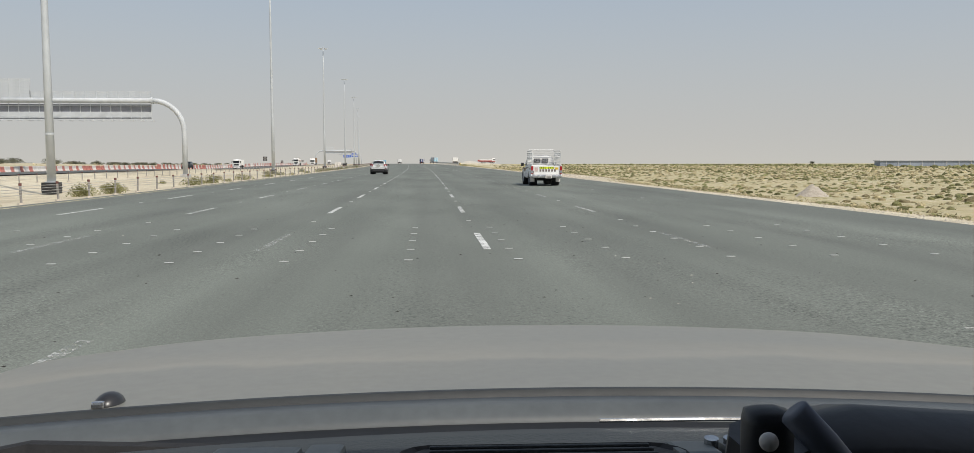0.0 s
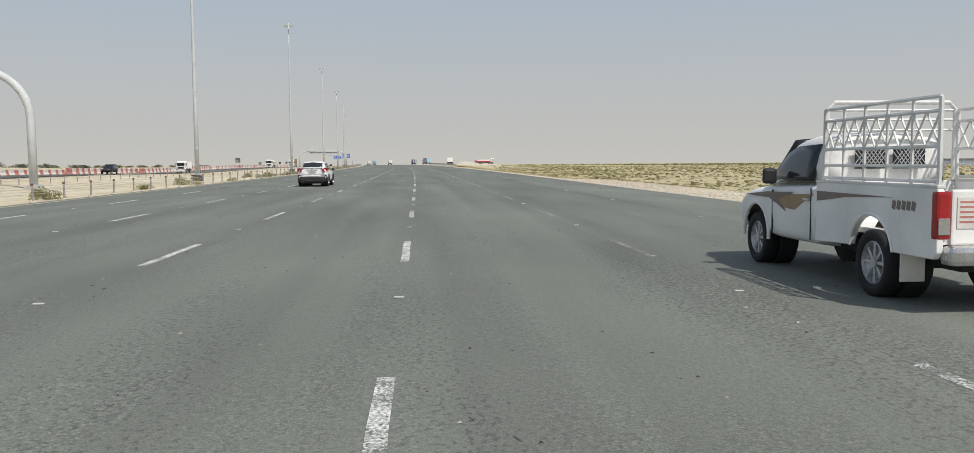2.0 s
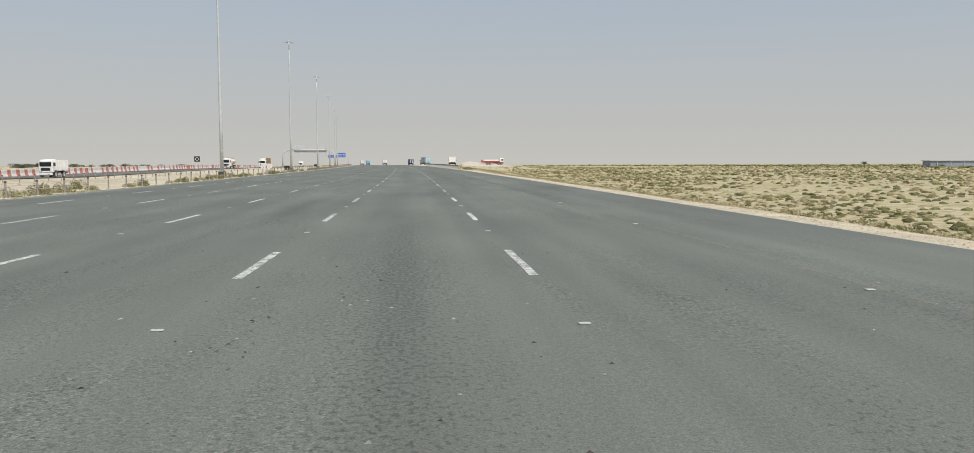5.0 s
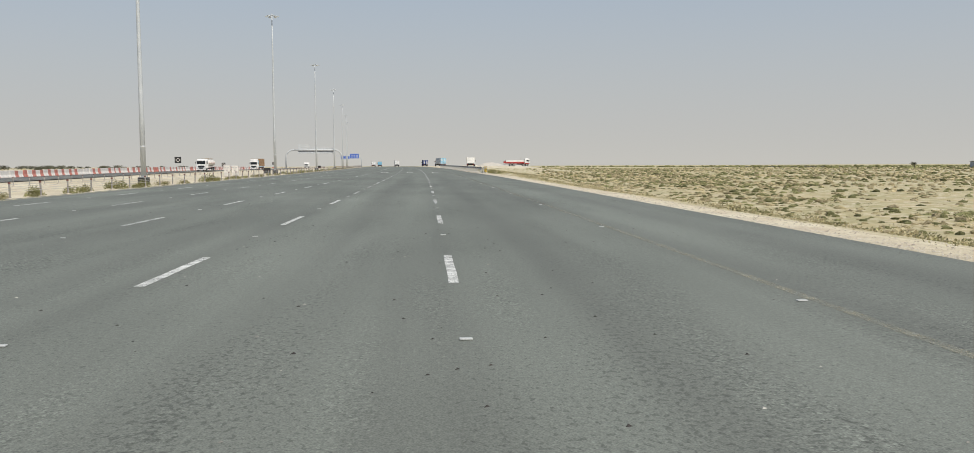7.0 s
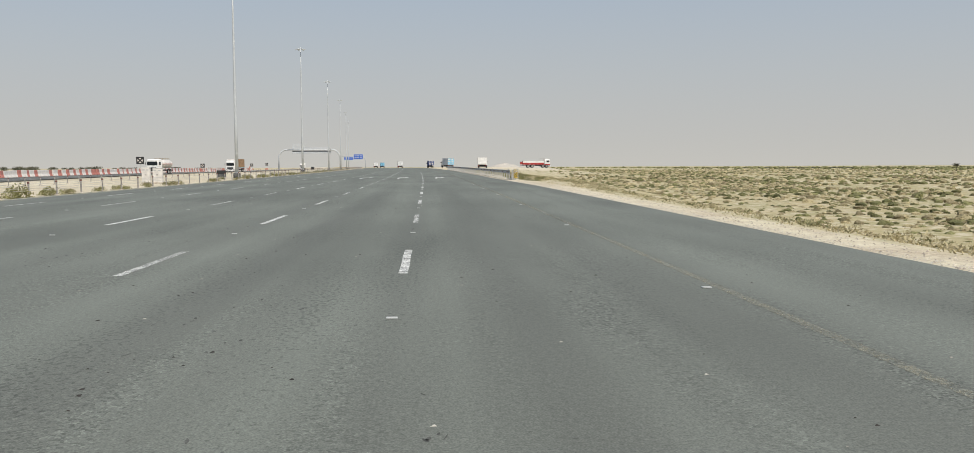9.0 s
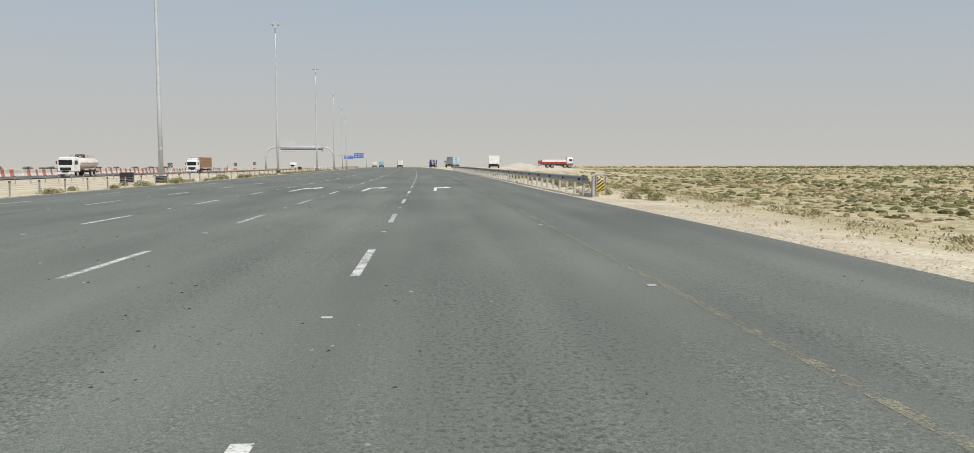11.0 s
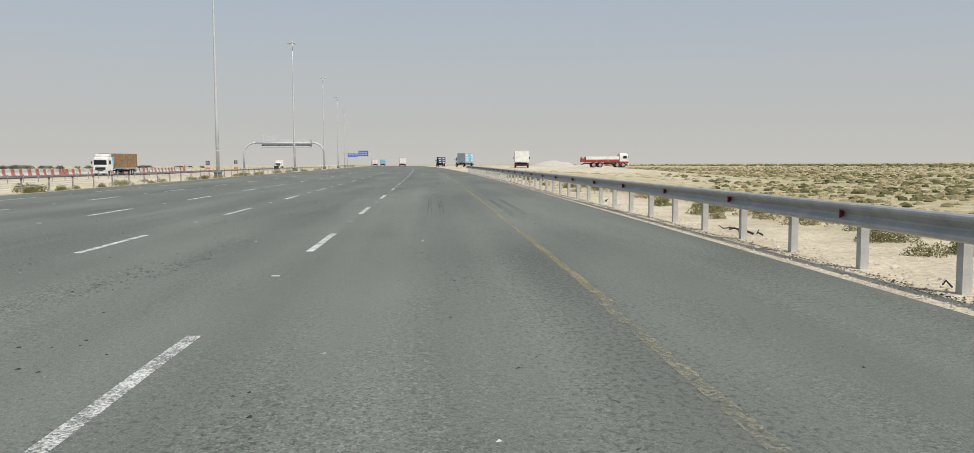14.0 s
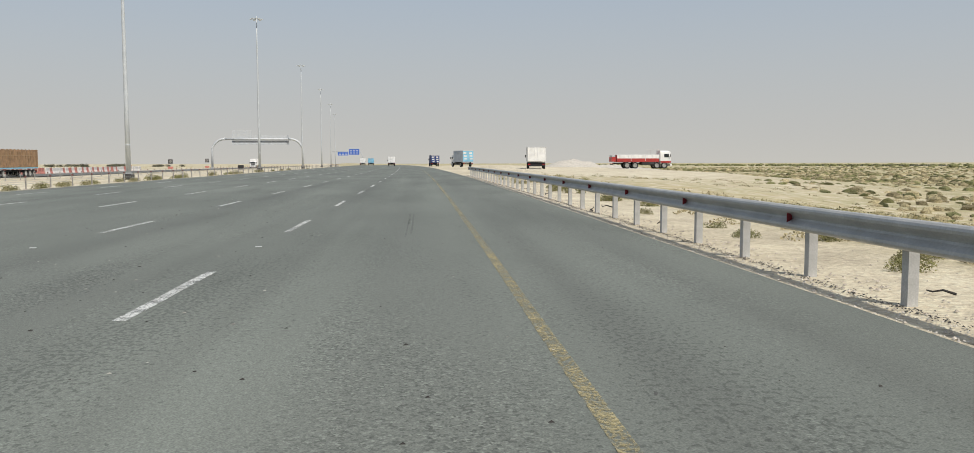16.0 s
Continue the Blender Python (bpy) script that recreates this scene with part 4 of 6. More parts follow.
def sheet(corners, rows, cols, bulge, thick):
    """A bowed rectangular sheet between four corners (low left, low right, top right, top left), bulging along the vector."""
    bm = bmesh.new()
    a, b, c, d = (Vector(q) for q in corners)
    bulge = Vector(bulge)
    front, back = [], []
    for j in range(rows + 1):
        v = j / rows
        fr, bk = [], []
        for i in range(cols + 1):
            u = i / cols
            p = (a * (1 - u) + b * u) * (1 - v) + (d * (1 - u) + c * u) * v + bulge * (1 - (2 * u - 1) ** 2)
            fr.append(bm.verts.new(p))
            bk.append(bm.verts.new(p - bulge.normalized() * thick))
        front.append(fr)
        back.append(bk)
    for j in range(rows):
        for i in range(cols):
            bm.faces.new((front[j][i], front[j][i + 1], front[j + 1][i + 1], front[j + 1][i]))
            bm.faces.new((back[j][i], back[j + 1][i], back[j + 1][i + 1], back[j][i + 1]))
    edge = [(0, i) for i in range(cols)] + [(j, cols) for j in range(rows)] + [(rows, i) for i in range(cols, 0, -1)] + [(j, 0) for j in range(rows, 0, -1)]
    for k, (j, i) in enumerate(edge):
        j2, i2 = edge[(k + 1) % len(edge)]
        bm.faces.new((front[j][i], back[j][i], back[j2][i2], front[j2][i2]))
    bmesh.ops.recalc_face_normals(bm, faces=bm.faces)
    return bm


def cut_wheel_openings(ob, places, r):
    """Round the shell for good and open it where the wheels sit; places: (y, z) of the axles."""
    whole = bpy.data.meshes.new_from_object(ob.evaluated_get(bpy.context.evaluated_depsgraph_get()))
    bm = bmesh.new()
    bm.from_mesh(whole)
    gone = []
    for f in bm.faces:
        c = f.calc_center_median()
        if abs(c.x) > 0.55 and any(math.hypot(c.y - y, c.z - z) < r for y, z in places):
            gone.append(f)
    bmesh.ops.delete(bm, geom=gone, context="FACES")
    bm.to_mesh(whole)
    bm.free()
    whole.shade_smooth()
    ob.modifiers.clear()
    ob.data = whole


def build_crossover(m):
    t = thing("crossover_car", "pearl white compact crossover with black cladding and tinted glass", "car", m=m)
    st = [(-0.83, [(.58, .34), (.72, .38), (.765, .52), (.785, .68), (.765, .84), (.72, .98), (.62, 1.09), (0, 1.13)]),
          (-0.81, [(.60, .31), (.75, .35), (.795, .52), (.815, .68), (.795, .84), (.75, .99), (.65, 1.11), (0, 1.15)]),
          (-0.70, [(.66, .27), (.81, .31), (.86, .52), (.875, .69), (.865, .86), (.82, 1.01), (.71, 1.13), (0, 1.17)]),
          (-0.35, [(.70, .24), (.86, .29), (.89, .52), (.905, .71), (.90, .88), (.865, 1.00), (.77, 1.08), (0, 1.12)]),
          (0.05, [(.70, .23), (.87, .29), (.90, .52), (.91, .72), (.90, .87), (.855, .97), (.78, 1.03), (0, 1.05)]),
          (0.55, [(.70, .22), (.84, .27), (.85, .49), (.86, .68), (.872, .83), (.845, .94), (.79, .99), (0, 1.02)]),
          (1.3, [(.70, .22), (.84, .27), (.842, .48), (.85, .66), (.868, .81), (.84, .91), (.79, .96), (0, 1.0)]),
          (2.05, [(.70, .22), (.85, .27), (.86, .49), (.875, .68), (.882, .81), (.84, .91), (.78, .96), (0, 1.0)]),
          (2.64, [(.70, .23), (.86, .29), (.90, .51), (.905, .70), (.88, .83), (.82, .92), (.72, .97), (0, 1.0)]),
          (3.15, [(.68, .25), (.84, .31), (.87, .51), (.86, .66), (.80, .77), (.72, .85), (.60, .89), (0, .93)]),
          (3.46, [(.58, .28), (.72, .33), (.75, .49), (.73, .60), (.67, .69), (.59, .75), (.47, .79), (0, .82)]),
          (3.52, [(.50, .32), (.62, .36), (.65, .48), (.63, .57), (.57, .64), (.50, .69), (.40, .72), (0, .75)])]
    cut_wheel_openings(soften(part("body", half_loft(st), M_WHITE, t, smooth=True), sub=3), ((0, .335), (2.64, .335)), .40)
    cab = [(-0.64, [(.70, 1.08), (.68, 1.13), (.64, 1.16), (.40, 1.175), (0, 1.18)]),
           (-0.36, [(.74, 1.05), (.69, 1.20), (.62, 1.31), (.40, 1.335), (0, 1.345)]),
           (-0.06, [(.79, .98), (.70, 1.25), (.60, 1.445), (.40, 1.485), (0, 1.50)]),
           (0.5, [(.825, .93), (.715, 1.25), (.605, 1.485), (.40, 1.54), (0, 1.56)]),
           (1.2, [(.83, .90), (.725, 1.24), (.615, 1.495), (.40, 1.55), (0, 1.57)]),
           (1.72, [(.83, .89), (.735, 1.20), (.635, 1.42), (.42, 1.47), (0, 1.49)]),
           (2.15, [(.82, .88), (.745, 1.10), (.67, 1.22), (.44, 1.255), (0, 1.27)]),
           (2.60, [(.77, .93), (.745, .97), (.69, 1.0), (.46, 1.01), (0, 1.02)])]
    soften(part("cabin_shell", half_loft(cab), M_WHITE, t, smooth=True), sub=1)
    part("rear_glass", sheet([(-.60, -.665, 1.17), (.60, -.665, 1.17), (.545, -.19, 1.452), (-.545, -.19, 1.452)], 3, 8, (0, -.035, .05), .05), M_GLASS, t, "dark tinted rear screen", True)
    part("windscreen", sheet([(-.62, 2.60, 1.005), (.62, 2.60, 1.005), (.57, 1.80, 1.44), (-.57, 1.80, 1.44)], 3, 8, (0, .02, .05), .05), M_GLASS, t, "tinted windscreen", True)
    sp = part("spoiler", sheet([(-.59, -.33, 1.425), (.59, -.33, 1.425), (.60, .06, 1.478), (-.60, .06, 1.478)], 2, 8, (0, -.01, .055), .028), M_WHITE, t, "white roof spoiler over the rear screen", True)
    part("brake_lamp", box((0, -.345, 1.462), (.28, .012, .016), .004), M_RED, sp)
    part("spoiler_shadow_strip", sheet([(-.56, -.30, 1.392), (.56, -.30, 1.392), (.565, -.29, 1.418), (-.565, -.29, 1.418)], 1, 8, (0, -.02, .045), .03), M_DARK, sp)
    for s in (-1, 1):
        part("side_glass", side_pane(cab, [(.78, 1.10), (1.35, 1.05), (1.95, 1.03), (2.30, 1.03), (1.98, 1.22), (1.64, 1.375), (1.2, 1.425), (.80, 1.425)], s), M_GLASS, t, "dark tinted door window", True)
        part("side_glass", side_pane(cab, [(.74, 1.105), (.76, 1.42), (.42, 1.41), (.12, 1.365), (.05, 1.33), (.30, 1.20)], s), M_GLASS, t, "dark tinted rear door window", True)
        part("sill", side_pane(st, [(.46, .27), (2.18, .27), (2.2, .44), (1.9, .37), (.95, .40), (.62, .50), (.44, .46)], s, .016), M_DARK, t, "matt black side cladding")
        part("rear_corner_cladding", side_pane(st, [(-.74, .30), (-.44, .27), (-.43, .56), (-.74, .60)], s, .014), M_DARK, t)
        for y in (0.0, 2.64):
            pts = [(s * .885, y + .415 * math.cos(a), .335 + .415 * math.sin(a)) for a in np.linspace(-.15, math.pi + .15, 18)]
            part("wheel_arch", tube(pts, .042, 8), M_DARK, t)
            part("wheel_well", tube([(s * .45, y, .36), (s * .70, y, .36)], .42, 24), M_BLACK, t)
            add_wheel(t, CAR_WHEEL, s * .80, y, .335, "silver five-spoke alloy rim")
        lamp = part("tail_light", soften_plate([(s * .50, -.835, 1.135), (s * .70, -.80, 1.13), (s * .86, -.62, 1.10), (s * .925, -.30, 1.07), (s * .92, -.40, 1.01), (s * .86, -.72, .94), (s * .70, -.86, .885), (s * .62, -.87, .93), (s * .585, -.865, 1.06)], .05, (s * .6, -1, 0)), M_RED, t, "red wraparound tail light")
        part("clear_lens", soften_plate([(s * .54, -.893, 1.118), (s * .72, -.855, 1.108), (s * .69, -.88, 1.075), (s * .60, -.90, 1.08)], .02, (s * .4, -1, 0)), M_LENS, lamp, "clear upper lens")
        slot = part("bumper_slot", soften_plate([(s * .50, -.85, .735), (s * .84, -.78, .735), (s * .865, -.73, .60), (s * .80, -.80, .60), (s * .72, -.83, .695)], .03, (s * .3, -1, 0)), M_DARK, t, "black corner slot with a red reflector")
        part("fog_reflector", soften_plate([(s * .755, -.845, .71), (s * .83, -.825, .71), (s * .845, -.80, .61), (s * .80, -.83, .615)], .025, (s * .3, -1, 0)), M_RED, slot)
        mr = part("mirror", box((s * .99, 1.90, 1.03), (.2, .12, .15), .045), M_DARK, t)
        part("mirror_cap", box((s * 1.0, 1.945, 1.05), (.19, .07, .11), .03), M_WHITE, mr)
        part("door_handle", box((s * .868, 1.02, .90), (.035, .19, .032), .012), M_ALLOY, t)
        part("door_handle", box((s * .735, .30, 1.30), (.03, .08, .05), .012), M_ALLOY, t)
        for pts in ([(.98, .42), (.90, .70), (.88, .97)], [(1.98, .44), (2.06, .70), (2.02, .95)], [(.30, .62), (.42, .82), (.50, .99)]):
            part("door_seam", tube([(s * (at_station(st, y, z) - .004), y, z) for y, z in pts], .007, 5), M_DARK, t)
        part("headlight", soften_plate([(s * .55, 3.44, .74), (s * .80, 3.05, .83), (s * .86, 2.85, .82), (s * .74, 3.30, .66)], .03, (s * .5, 1, .2)), M_CHROME, t)
    bp = part("rear_bumper", half_loft([(-.895, [(.44, .36), (.56, .38), (.60, .46), (.54, .56), (0, .57)]), (-.85, [(.62, .31), (.745, .34), (.785, .50), (.73, .62), (0, .63)]), (-.55, [(.74, .28), (.86, .31), (.89, .50), (.86, .60), (0, .60)])]), M_DARK, t, "matt black lower bumper")
    part("diffuser_strip", tube([(-.74, -.86, .455), (-.50, -.905, .43), (-.40, -.91, .385), (.40, -.91, .385), (.50, -.905, .43), (.74, -.86, .455)], .012, 6), M_STRAP2, bp)
    part("rear_valance", box((0, -.80, .31), (1.1, .16, .09), .03), M_BLACK, bp)
    part("underbody", box((0, 1.3, .24), (1.45, 3.6, .12), .03), M_BLACK, t)
    part("tailgate_lip", sheet([(-.64, -.86, 1.135), (.64, -.86, 1.135), (.62, -.68, 1.165), (-.62, -.68, 1.165)], 2, 8, (0, -.02, .02), .03), M_WHITE, t, smooth=True)
    part("tailgate_seam", tube([(-.70, -.80, 1.02), (-.60, -.842, .80), (-.52, -.85, .755), (.52, -.85, .755), (.60, -.842, .80), (.70, -.80, 1.02)], .006, 5), M_DARK, t)
    part("plate_garnish", box((0, -.862, 1.025), (.66, .03, .025), .01), M_ALLOY, t)
    pl = part("number_plate", box((0, -.862, .93), (.38, .02, .155), .005), M_WHITEPLASTIC, t, "white number plate with dark characters")
    part("plate_frame", box((0, -.858, .93), (.40, .02, .175), .005), M_DARK, pl)
    for i in range(5):
        part("lettering", box((-.10 + .05 * i, -.876, .915), (.024, .006, .06)), M_DARK, pl)
    for x in (-.10, .11):
        part("lettering", box((x, -.876, .98), (.06, .006, .022)), M_DARK, pl)
    part("badge", tube([(0, -.872, 1.085), (0, -.885, 1.085)], .048, 14), M_CHROME, t, "round chrome maker badge")
    part("antenna", tube([(0, .10, 1.545), (0, -.02, 1.62)], .03, 6, .01), M_WHITE, t)
    return t


def soften_plate(pts, thick, axis):
    bm = plate(pts, thick, axis)
    bmesh.ops.bevel(bm, geom=bm.edges[:], offset=0.008, segments=1, affect="EDGES")
    return bm


def build_pickup(m):
    t = thing("pickup_truck", "white single-cab pickup with a tube stock cage and striped tailgate", "pickup", m=m @ Matrix.Diagonal((1, 1, 1.035, 1)))
    cab = [(1.28, [(.60, .38), (.85, .40), (.88, .55), (.89, .80), (.885, 1.02), (.85, 1.12), (0, 1.14)]),
           (1.31, [(.60, .38), (.86, .40), (.89, .55), (.90, .80), (.895, 1.02), (.86, 1.13), (0, 1.15)]),
           (1.7, [(.60, .38), (.86, .40), (.885, .55), (.90, .80), (.895, 1.02), (.86, 1.13), (0, 1.15)]),
           (2.3, [(.60, .36), (.86, .40), (.885, .55), (.90, .80), (.895, 1.01), (.85, 1.11), (0, 1.14)]),
           (2.75, [(.62, .36), (.86, .42), (.90, .60), (.915, .82), (.90, .98), (.82, 1.08), (0, 1.13)]),
           (3.5, [(.60, .38), (.86, .44), (.905, .62), (.915, .82), (.88, .95), (.74, 1.04), (0, 1.08)]),
           (3.92, [(.54, .42), (.76, .46), (.82, .62), (.81, .78), (.76, .88), (.60, .94), (0, .97)]),
           (3.98, [(.48, .46), (.68, .50), (.74, .62), (.73, .74), (.68, .82), (.54, .88), (0, .90)])]
    cut_wheel_openings(soften(part("cab_body", half_loft(cab), M_WHITE2, t, smooth=True), sub=3), ((3.085, .40),), .41)
    gl = [(1.29, [(.83, 1.06), (.79, 1.30), (.70, 1.60), (.55, 1.68), (0, 1.70)]), (1.33, [(.84, 1.06), (.80, 1.30), (.715, 1.62), (.56, 1.71), (0, 1.735)]),
          (1.9, [(.85, 1.05), (.81, 1.30), (.72, 1.63), (.56, 1.73), (0, 1.755)]), (2.35, [(.85, 1.05), (.81, 1.28), (.71, 1.58), (.55, 1.675), (0, 1.70)]),
          (2.7, [(.84, 1.04), (.81, 1.20), (.75, 1.36), (.58, 1.42), (0, 1.44)]), (3.12, [(.82, 1.03), (.80, 1.06), (.76, 1.09), (.60, 1.11), (0, 1.12)])]
    soften(part("cab_shell", half_loft(gl), M_WHITE2, t, "white cab roof and pillars", True), sub=1)
    part("windscreen", sheet([(-.70, 3.10, 1.10), (.70, 3.10, 1.10), (.64, 2.42, 1.66), (-.64, 2.42, 1.66)], 3, 8, (0, .02, .03), .04), M_GLASS, t, "dark windscreen", True)
    for s in (-1, 1):
        part("side_glass", side_pane(gl, [(1.48, 1.15), (2.1, 1.13), (2.82, 1.11), (2.66, 1.27), (2.34, 1.50), (2.1, 1.57), (1.50, 1.59)], s, .014), M_GLASS, t, "dark door window", True)
    for s in (-1, 1):
        gr = part("window_grille", box((s * .24, 1.232, 1.42), (.40, .02, .25), .005), M_GLASS, t, "mesh guard over the rear window")
        for i in range(7):
            for r in (-38, 38):
                part("grille_bar", box((s * .24 - .15 + .05 * i, 1.218, 1.42), (.007, .008, .26 if 0 < i < 6 else .2), 0, Matrix.Rotation(radians(r), 4, "Y")), M_PANEL, gr)
        arch = [(.44 * math.cos(q), .40 + .44 * math.sin(q)) for q in np.linspace(math.pi - .22, .22, 14)]
        outline = [(-1.16, .56), (-1.10, .50)] + arch + [(1.25, .46), (1.25, 1.13), (1.22, 1.15), (-1.13, 1.15), (-1.16, 1.12)]
        part("bed_side", soften_plate([(s * .905, y, z) for y, z in outline], .07, (-s, 0, 0)), M_WHITE2, t)
        part("bed_rail", box((s * .865, .05, 1.155), (.09, 2.40, .035), .012), M_BED, t)
        part("wheel_arch", tube([(s * .905, y * 1.02, .40 + (z - .40) * 1.02) for y, z in arch], .022, 6), M_WHITE2, t)
        part("wheel_arch", tube([(s * .89, 3.085 + .43 * math.cos(q), .40 + .43 * math.sin(q)) for q in np.linspace(-.1, math.pi + .1, 16)], .026, 8), M_WHITE2, t)
        for y in (0.0, 3.085):
            part("wheel_well", tube([(s * .45, y, .40), (s * .68, y, .40)], .43, 20), M_BLACK, t)
            add_wheel(t, PICK_WHEEL, s * .79, y, .345, "dull silver steel rim")
        part("mud_flap", box((s * .76, -.55, .36), (.26, .02, .28), .008), M_WHITEPLASTIC, t, "pale mud flap")
        lamp = part("tail_light", box((s * .845, -1.12, .90), (.14, .10, .44), .03), M_RED, t, "red and clear tail light")
        part("clear_lens", box((s * .845, -1.172, .80), (.11, .012, .15), .004), M_CHROME, lamp)
        part("mirror", box((s * 1.0, 2.4, 1.2), (.18, .1, .2), .04), M_DARK, t)
        part("decal", side_pane(cab, [(1.34, 1.0), (1.9, .98), (2.45, .94), (2.1, .80), (1.85, .79), (1.6, .90)], s, .008), M_TAN, t, "brown and black swoosh decal")
        part("decal", side_pane(cab, [(1.9, 1.005), (2.7, .99), (3.5, .93), (2.75, .95), (2.35, .84), (2.1, .76), (2.3, .90)], s, .011), M_LETTER, t)
        part("decal", plate([(s * .906, -.45, 1.035), (s * .906, 1.22, 1.045), (s * .906, 1.22, .93), (s * .906, .9, .96), (s * .906, .55, 1.0)], .004, (s, 0, 0)), M_LETTER, t)
        for i in range(5):
            part("lettering", box((s * .908, -.78 + .085 * i, .965), (.004, .06, .085), 0, Matrix.Rotation(radians(-12 * s), 4, "X")), M_LETTER, t)
        part("door_handle", box((s * .905, 1.50, .93), (.03, .18, .03), .01), M_ALLOY, t)
        part("door_seam", box((s * .897, 1.40, .76), (.012, .012, .62)), M_DARK, t)
        part("door_seam", box((s * .90, 2.52, .74), (.018, .012, .56)), M_DARK, t)
    part("bed_floor", box((0, .08, .66), (1.62, 2.36, .06)), M_BED, t)
    part("bed_front", box((0, 1.24, .9), (1.62, .05, .5), .01), M_WHITE2, t)
    tg = part("tailgate", box((0, -1.11, .88), (1.5, .05, .5), .02), M_WHITE2, t)
    part("stripe_sheet", box((.02, -1.139, 1.02), (.86, .006, .12)), M_LIME, tg, "fluorescent yellow chevron strip")
    for i in range(4):
        for s in (-1, 1):
            x = .02 + s * (.07 + i * .1)
            part("chevron", plate([(x, -1.143, 1.07), (x + s * .035, -1.143, 1.07), (x + s * .075, -1.143, 1.02), (x + s * .035, -1.143, .97), (x, -1.143, .97), (x + s * .04, -1.143, 1.02)], .003, (0, -1, 0)), M_DARK, tg)
    for i in range(6):
        part("emblem_bar", box((-.36 + i * .17, -1.139, .87), (.10, .006, .13), .002), M_LETTER, tg)
    part("sticker", box((-.60, -1.139, .92), (.2, .006, .28)), M_WHITEPLASTIC, tg, "white sticker with red print")
    for i in range(5):
        part("print_line", box((-.60, -1.143, 1.02 - i * .045), (.15, .003, .016)), M_REDPLASTIC, tg)
    part("sticker", box((.60, -1.139, .98), (.19, .006, .12)), M_AMBER, tg, "yellow sticker")
    bp = part("rear_bumper", box((0, -1.2, .54), (1.68, .2, .18), .05), M_CHROME, t, "scuffed chrome step bumper")
    pl = part("number_plate", box((.1, -1.305, .52), (.36, .015, .17), .004), M_WHITEPLASTIC, t)
    for i in range(5):
        part("lettering", box((0 + .05 * i, -1.315, .50), (.03, .004, .08)), M_DARK, pl)
    part("chassis", box((0, 1.3, .44), (1.1, 4.6, .16), .03), M_BLACK, t)
    part("axle", tube([(-.75, 0, .345), (.75, 0, .345)], .07, 8), M_BLACK, t)
    # stock cage
    for s in (-1, 1):
        x = s * .83
        bm = bmesh.new()
        for z in (1.20, 1.34, 1.52, 1.84, 1.97):
            add_tube(bm, [(x, -1.05, z + .0), (x, 1.2, z)], .019, 6)
        for i in range(6):
            y = -1.05 + 2.25 * i / 5
            add_tube(bm, [(x, y, 1.16), (x, y, 1.97)], .019 if i not in (0, 5) else .026, 6)
        for i in range(5):
            ya, yb = -1.05 + 2.25 * i / 5, -1.05 + 2.25 * (i + 1) / 5
            add_tube(bm, [(x, ya, 1.84), (x, (ya + yb) / 2, 1.52), (x, yb, 1.84)], .014, 5)
            add_tube(bm, [(x, ya, 1.52), (x, (ya + yb) / 2, 1.84), (x, yb, 1.52)], .012, 5)
        part("cage_side", bm, M_BED, t, "white welded tube cage with crossed lattice")
    bm = bmesh.new()
    add_tube(bm, [(-.80, 1.22, 1.16), (-.80, 1.22, 1.98), (-.72, 1.22, 2.06), (.72, 1.22, 2.06), (.80, 1.22, 1.98), (.80, 1.22, 1.16)], .026, 8)
    for z in (1.74, 1.86, 1.97):
        add_tube(bm, [(-.80, 1.22, z), (.80, 1.22, z)], .017, 6)
    part("cage_front", bm, M_BED, t)
    return t


def cab_parts(t, y0, y1, h, w, paint, z0=0.75):
    """A lorry cab between y0 (back) and y1 (front)."""
    hw = w / 2
    st = [(y0, [(hw * .92, z0), (hw, z0 + .1), (hw, z0 + .9), (hw * .98, h * .75), (hw * .92, h - .08), (hw * .8, h), (0, h + .03)]),
          (y1 - .35, [(hw * .92, z0), (hw, z0 + .1), (hw, z0 + .9), (hw * .98, h * .75), (hw * .9, h - .1), (hw * .78, h - .03), (0, h)]),
          (y1, [(hw * .88, z0 + .05), (hw * .95, z0 + .12), (hw * .95, z0 + .9), (hw * .92, h * .72), (hw * .84, h - .25), (hw * .7, h - .2), (0, h - .18)])]
    c = soften(part("cab", half_loft(st), paint, t, smooth=False), .05, 3)
    zc = z0 + (h - z0) * .62
    part("windscreen", box((0, y1 + .005, zc), (w * .82, .05, (h - z0) * .34), .04, Matrix.Rotation(radians(-3), 4, "X")), M_GLASS, c)
    for s in (-1, 1):
        part("side_window", box((s * hw * .985, (y0 + y1) / 2 + .15, zc), (.06, (y1 - y0) * .45, (h - z0) * .28), .03), M_GLASS, c)
        part("mirror", box((s * (hw + .18), y1 - .1, zc), (.16, .1, .42), .04), M_DARK, c)
        part("headlight", box((s * hw * .72, y1 + .03, z0 + .02), (.36, .08, .2), .03), M_CHROME, c)
    part("grille", box((0, y1 + .02, z0 + .45), (w * .66, .05, .42), .03), M_DARK, c)
    part("bumper", box((0, y1 + .02, z0 - .2), (w * .96, .3, .34), .06), paint, t)
    return c


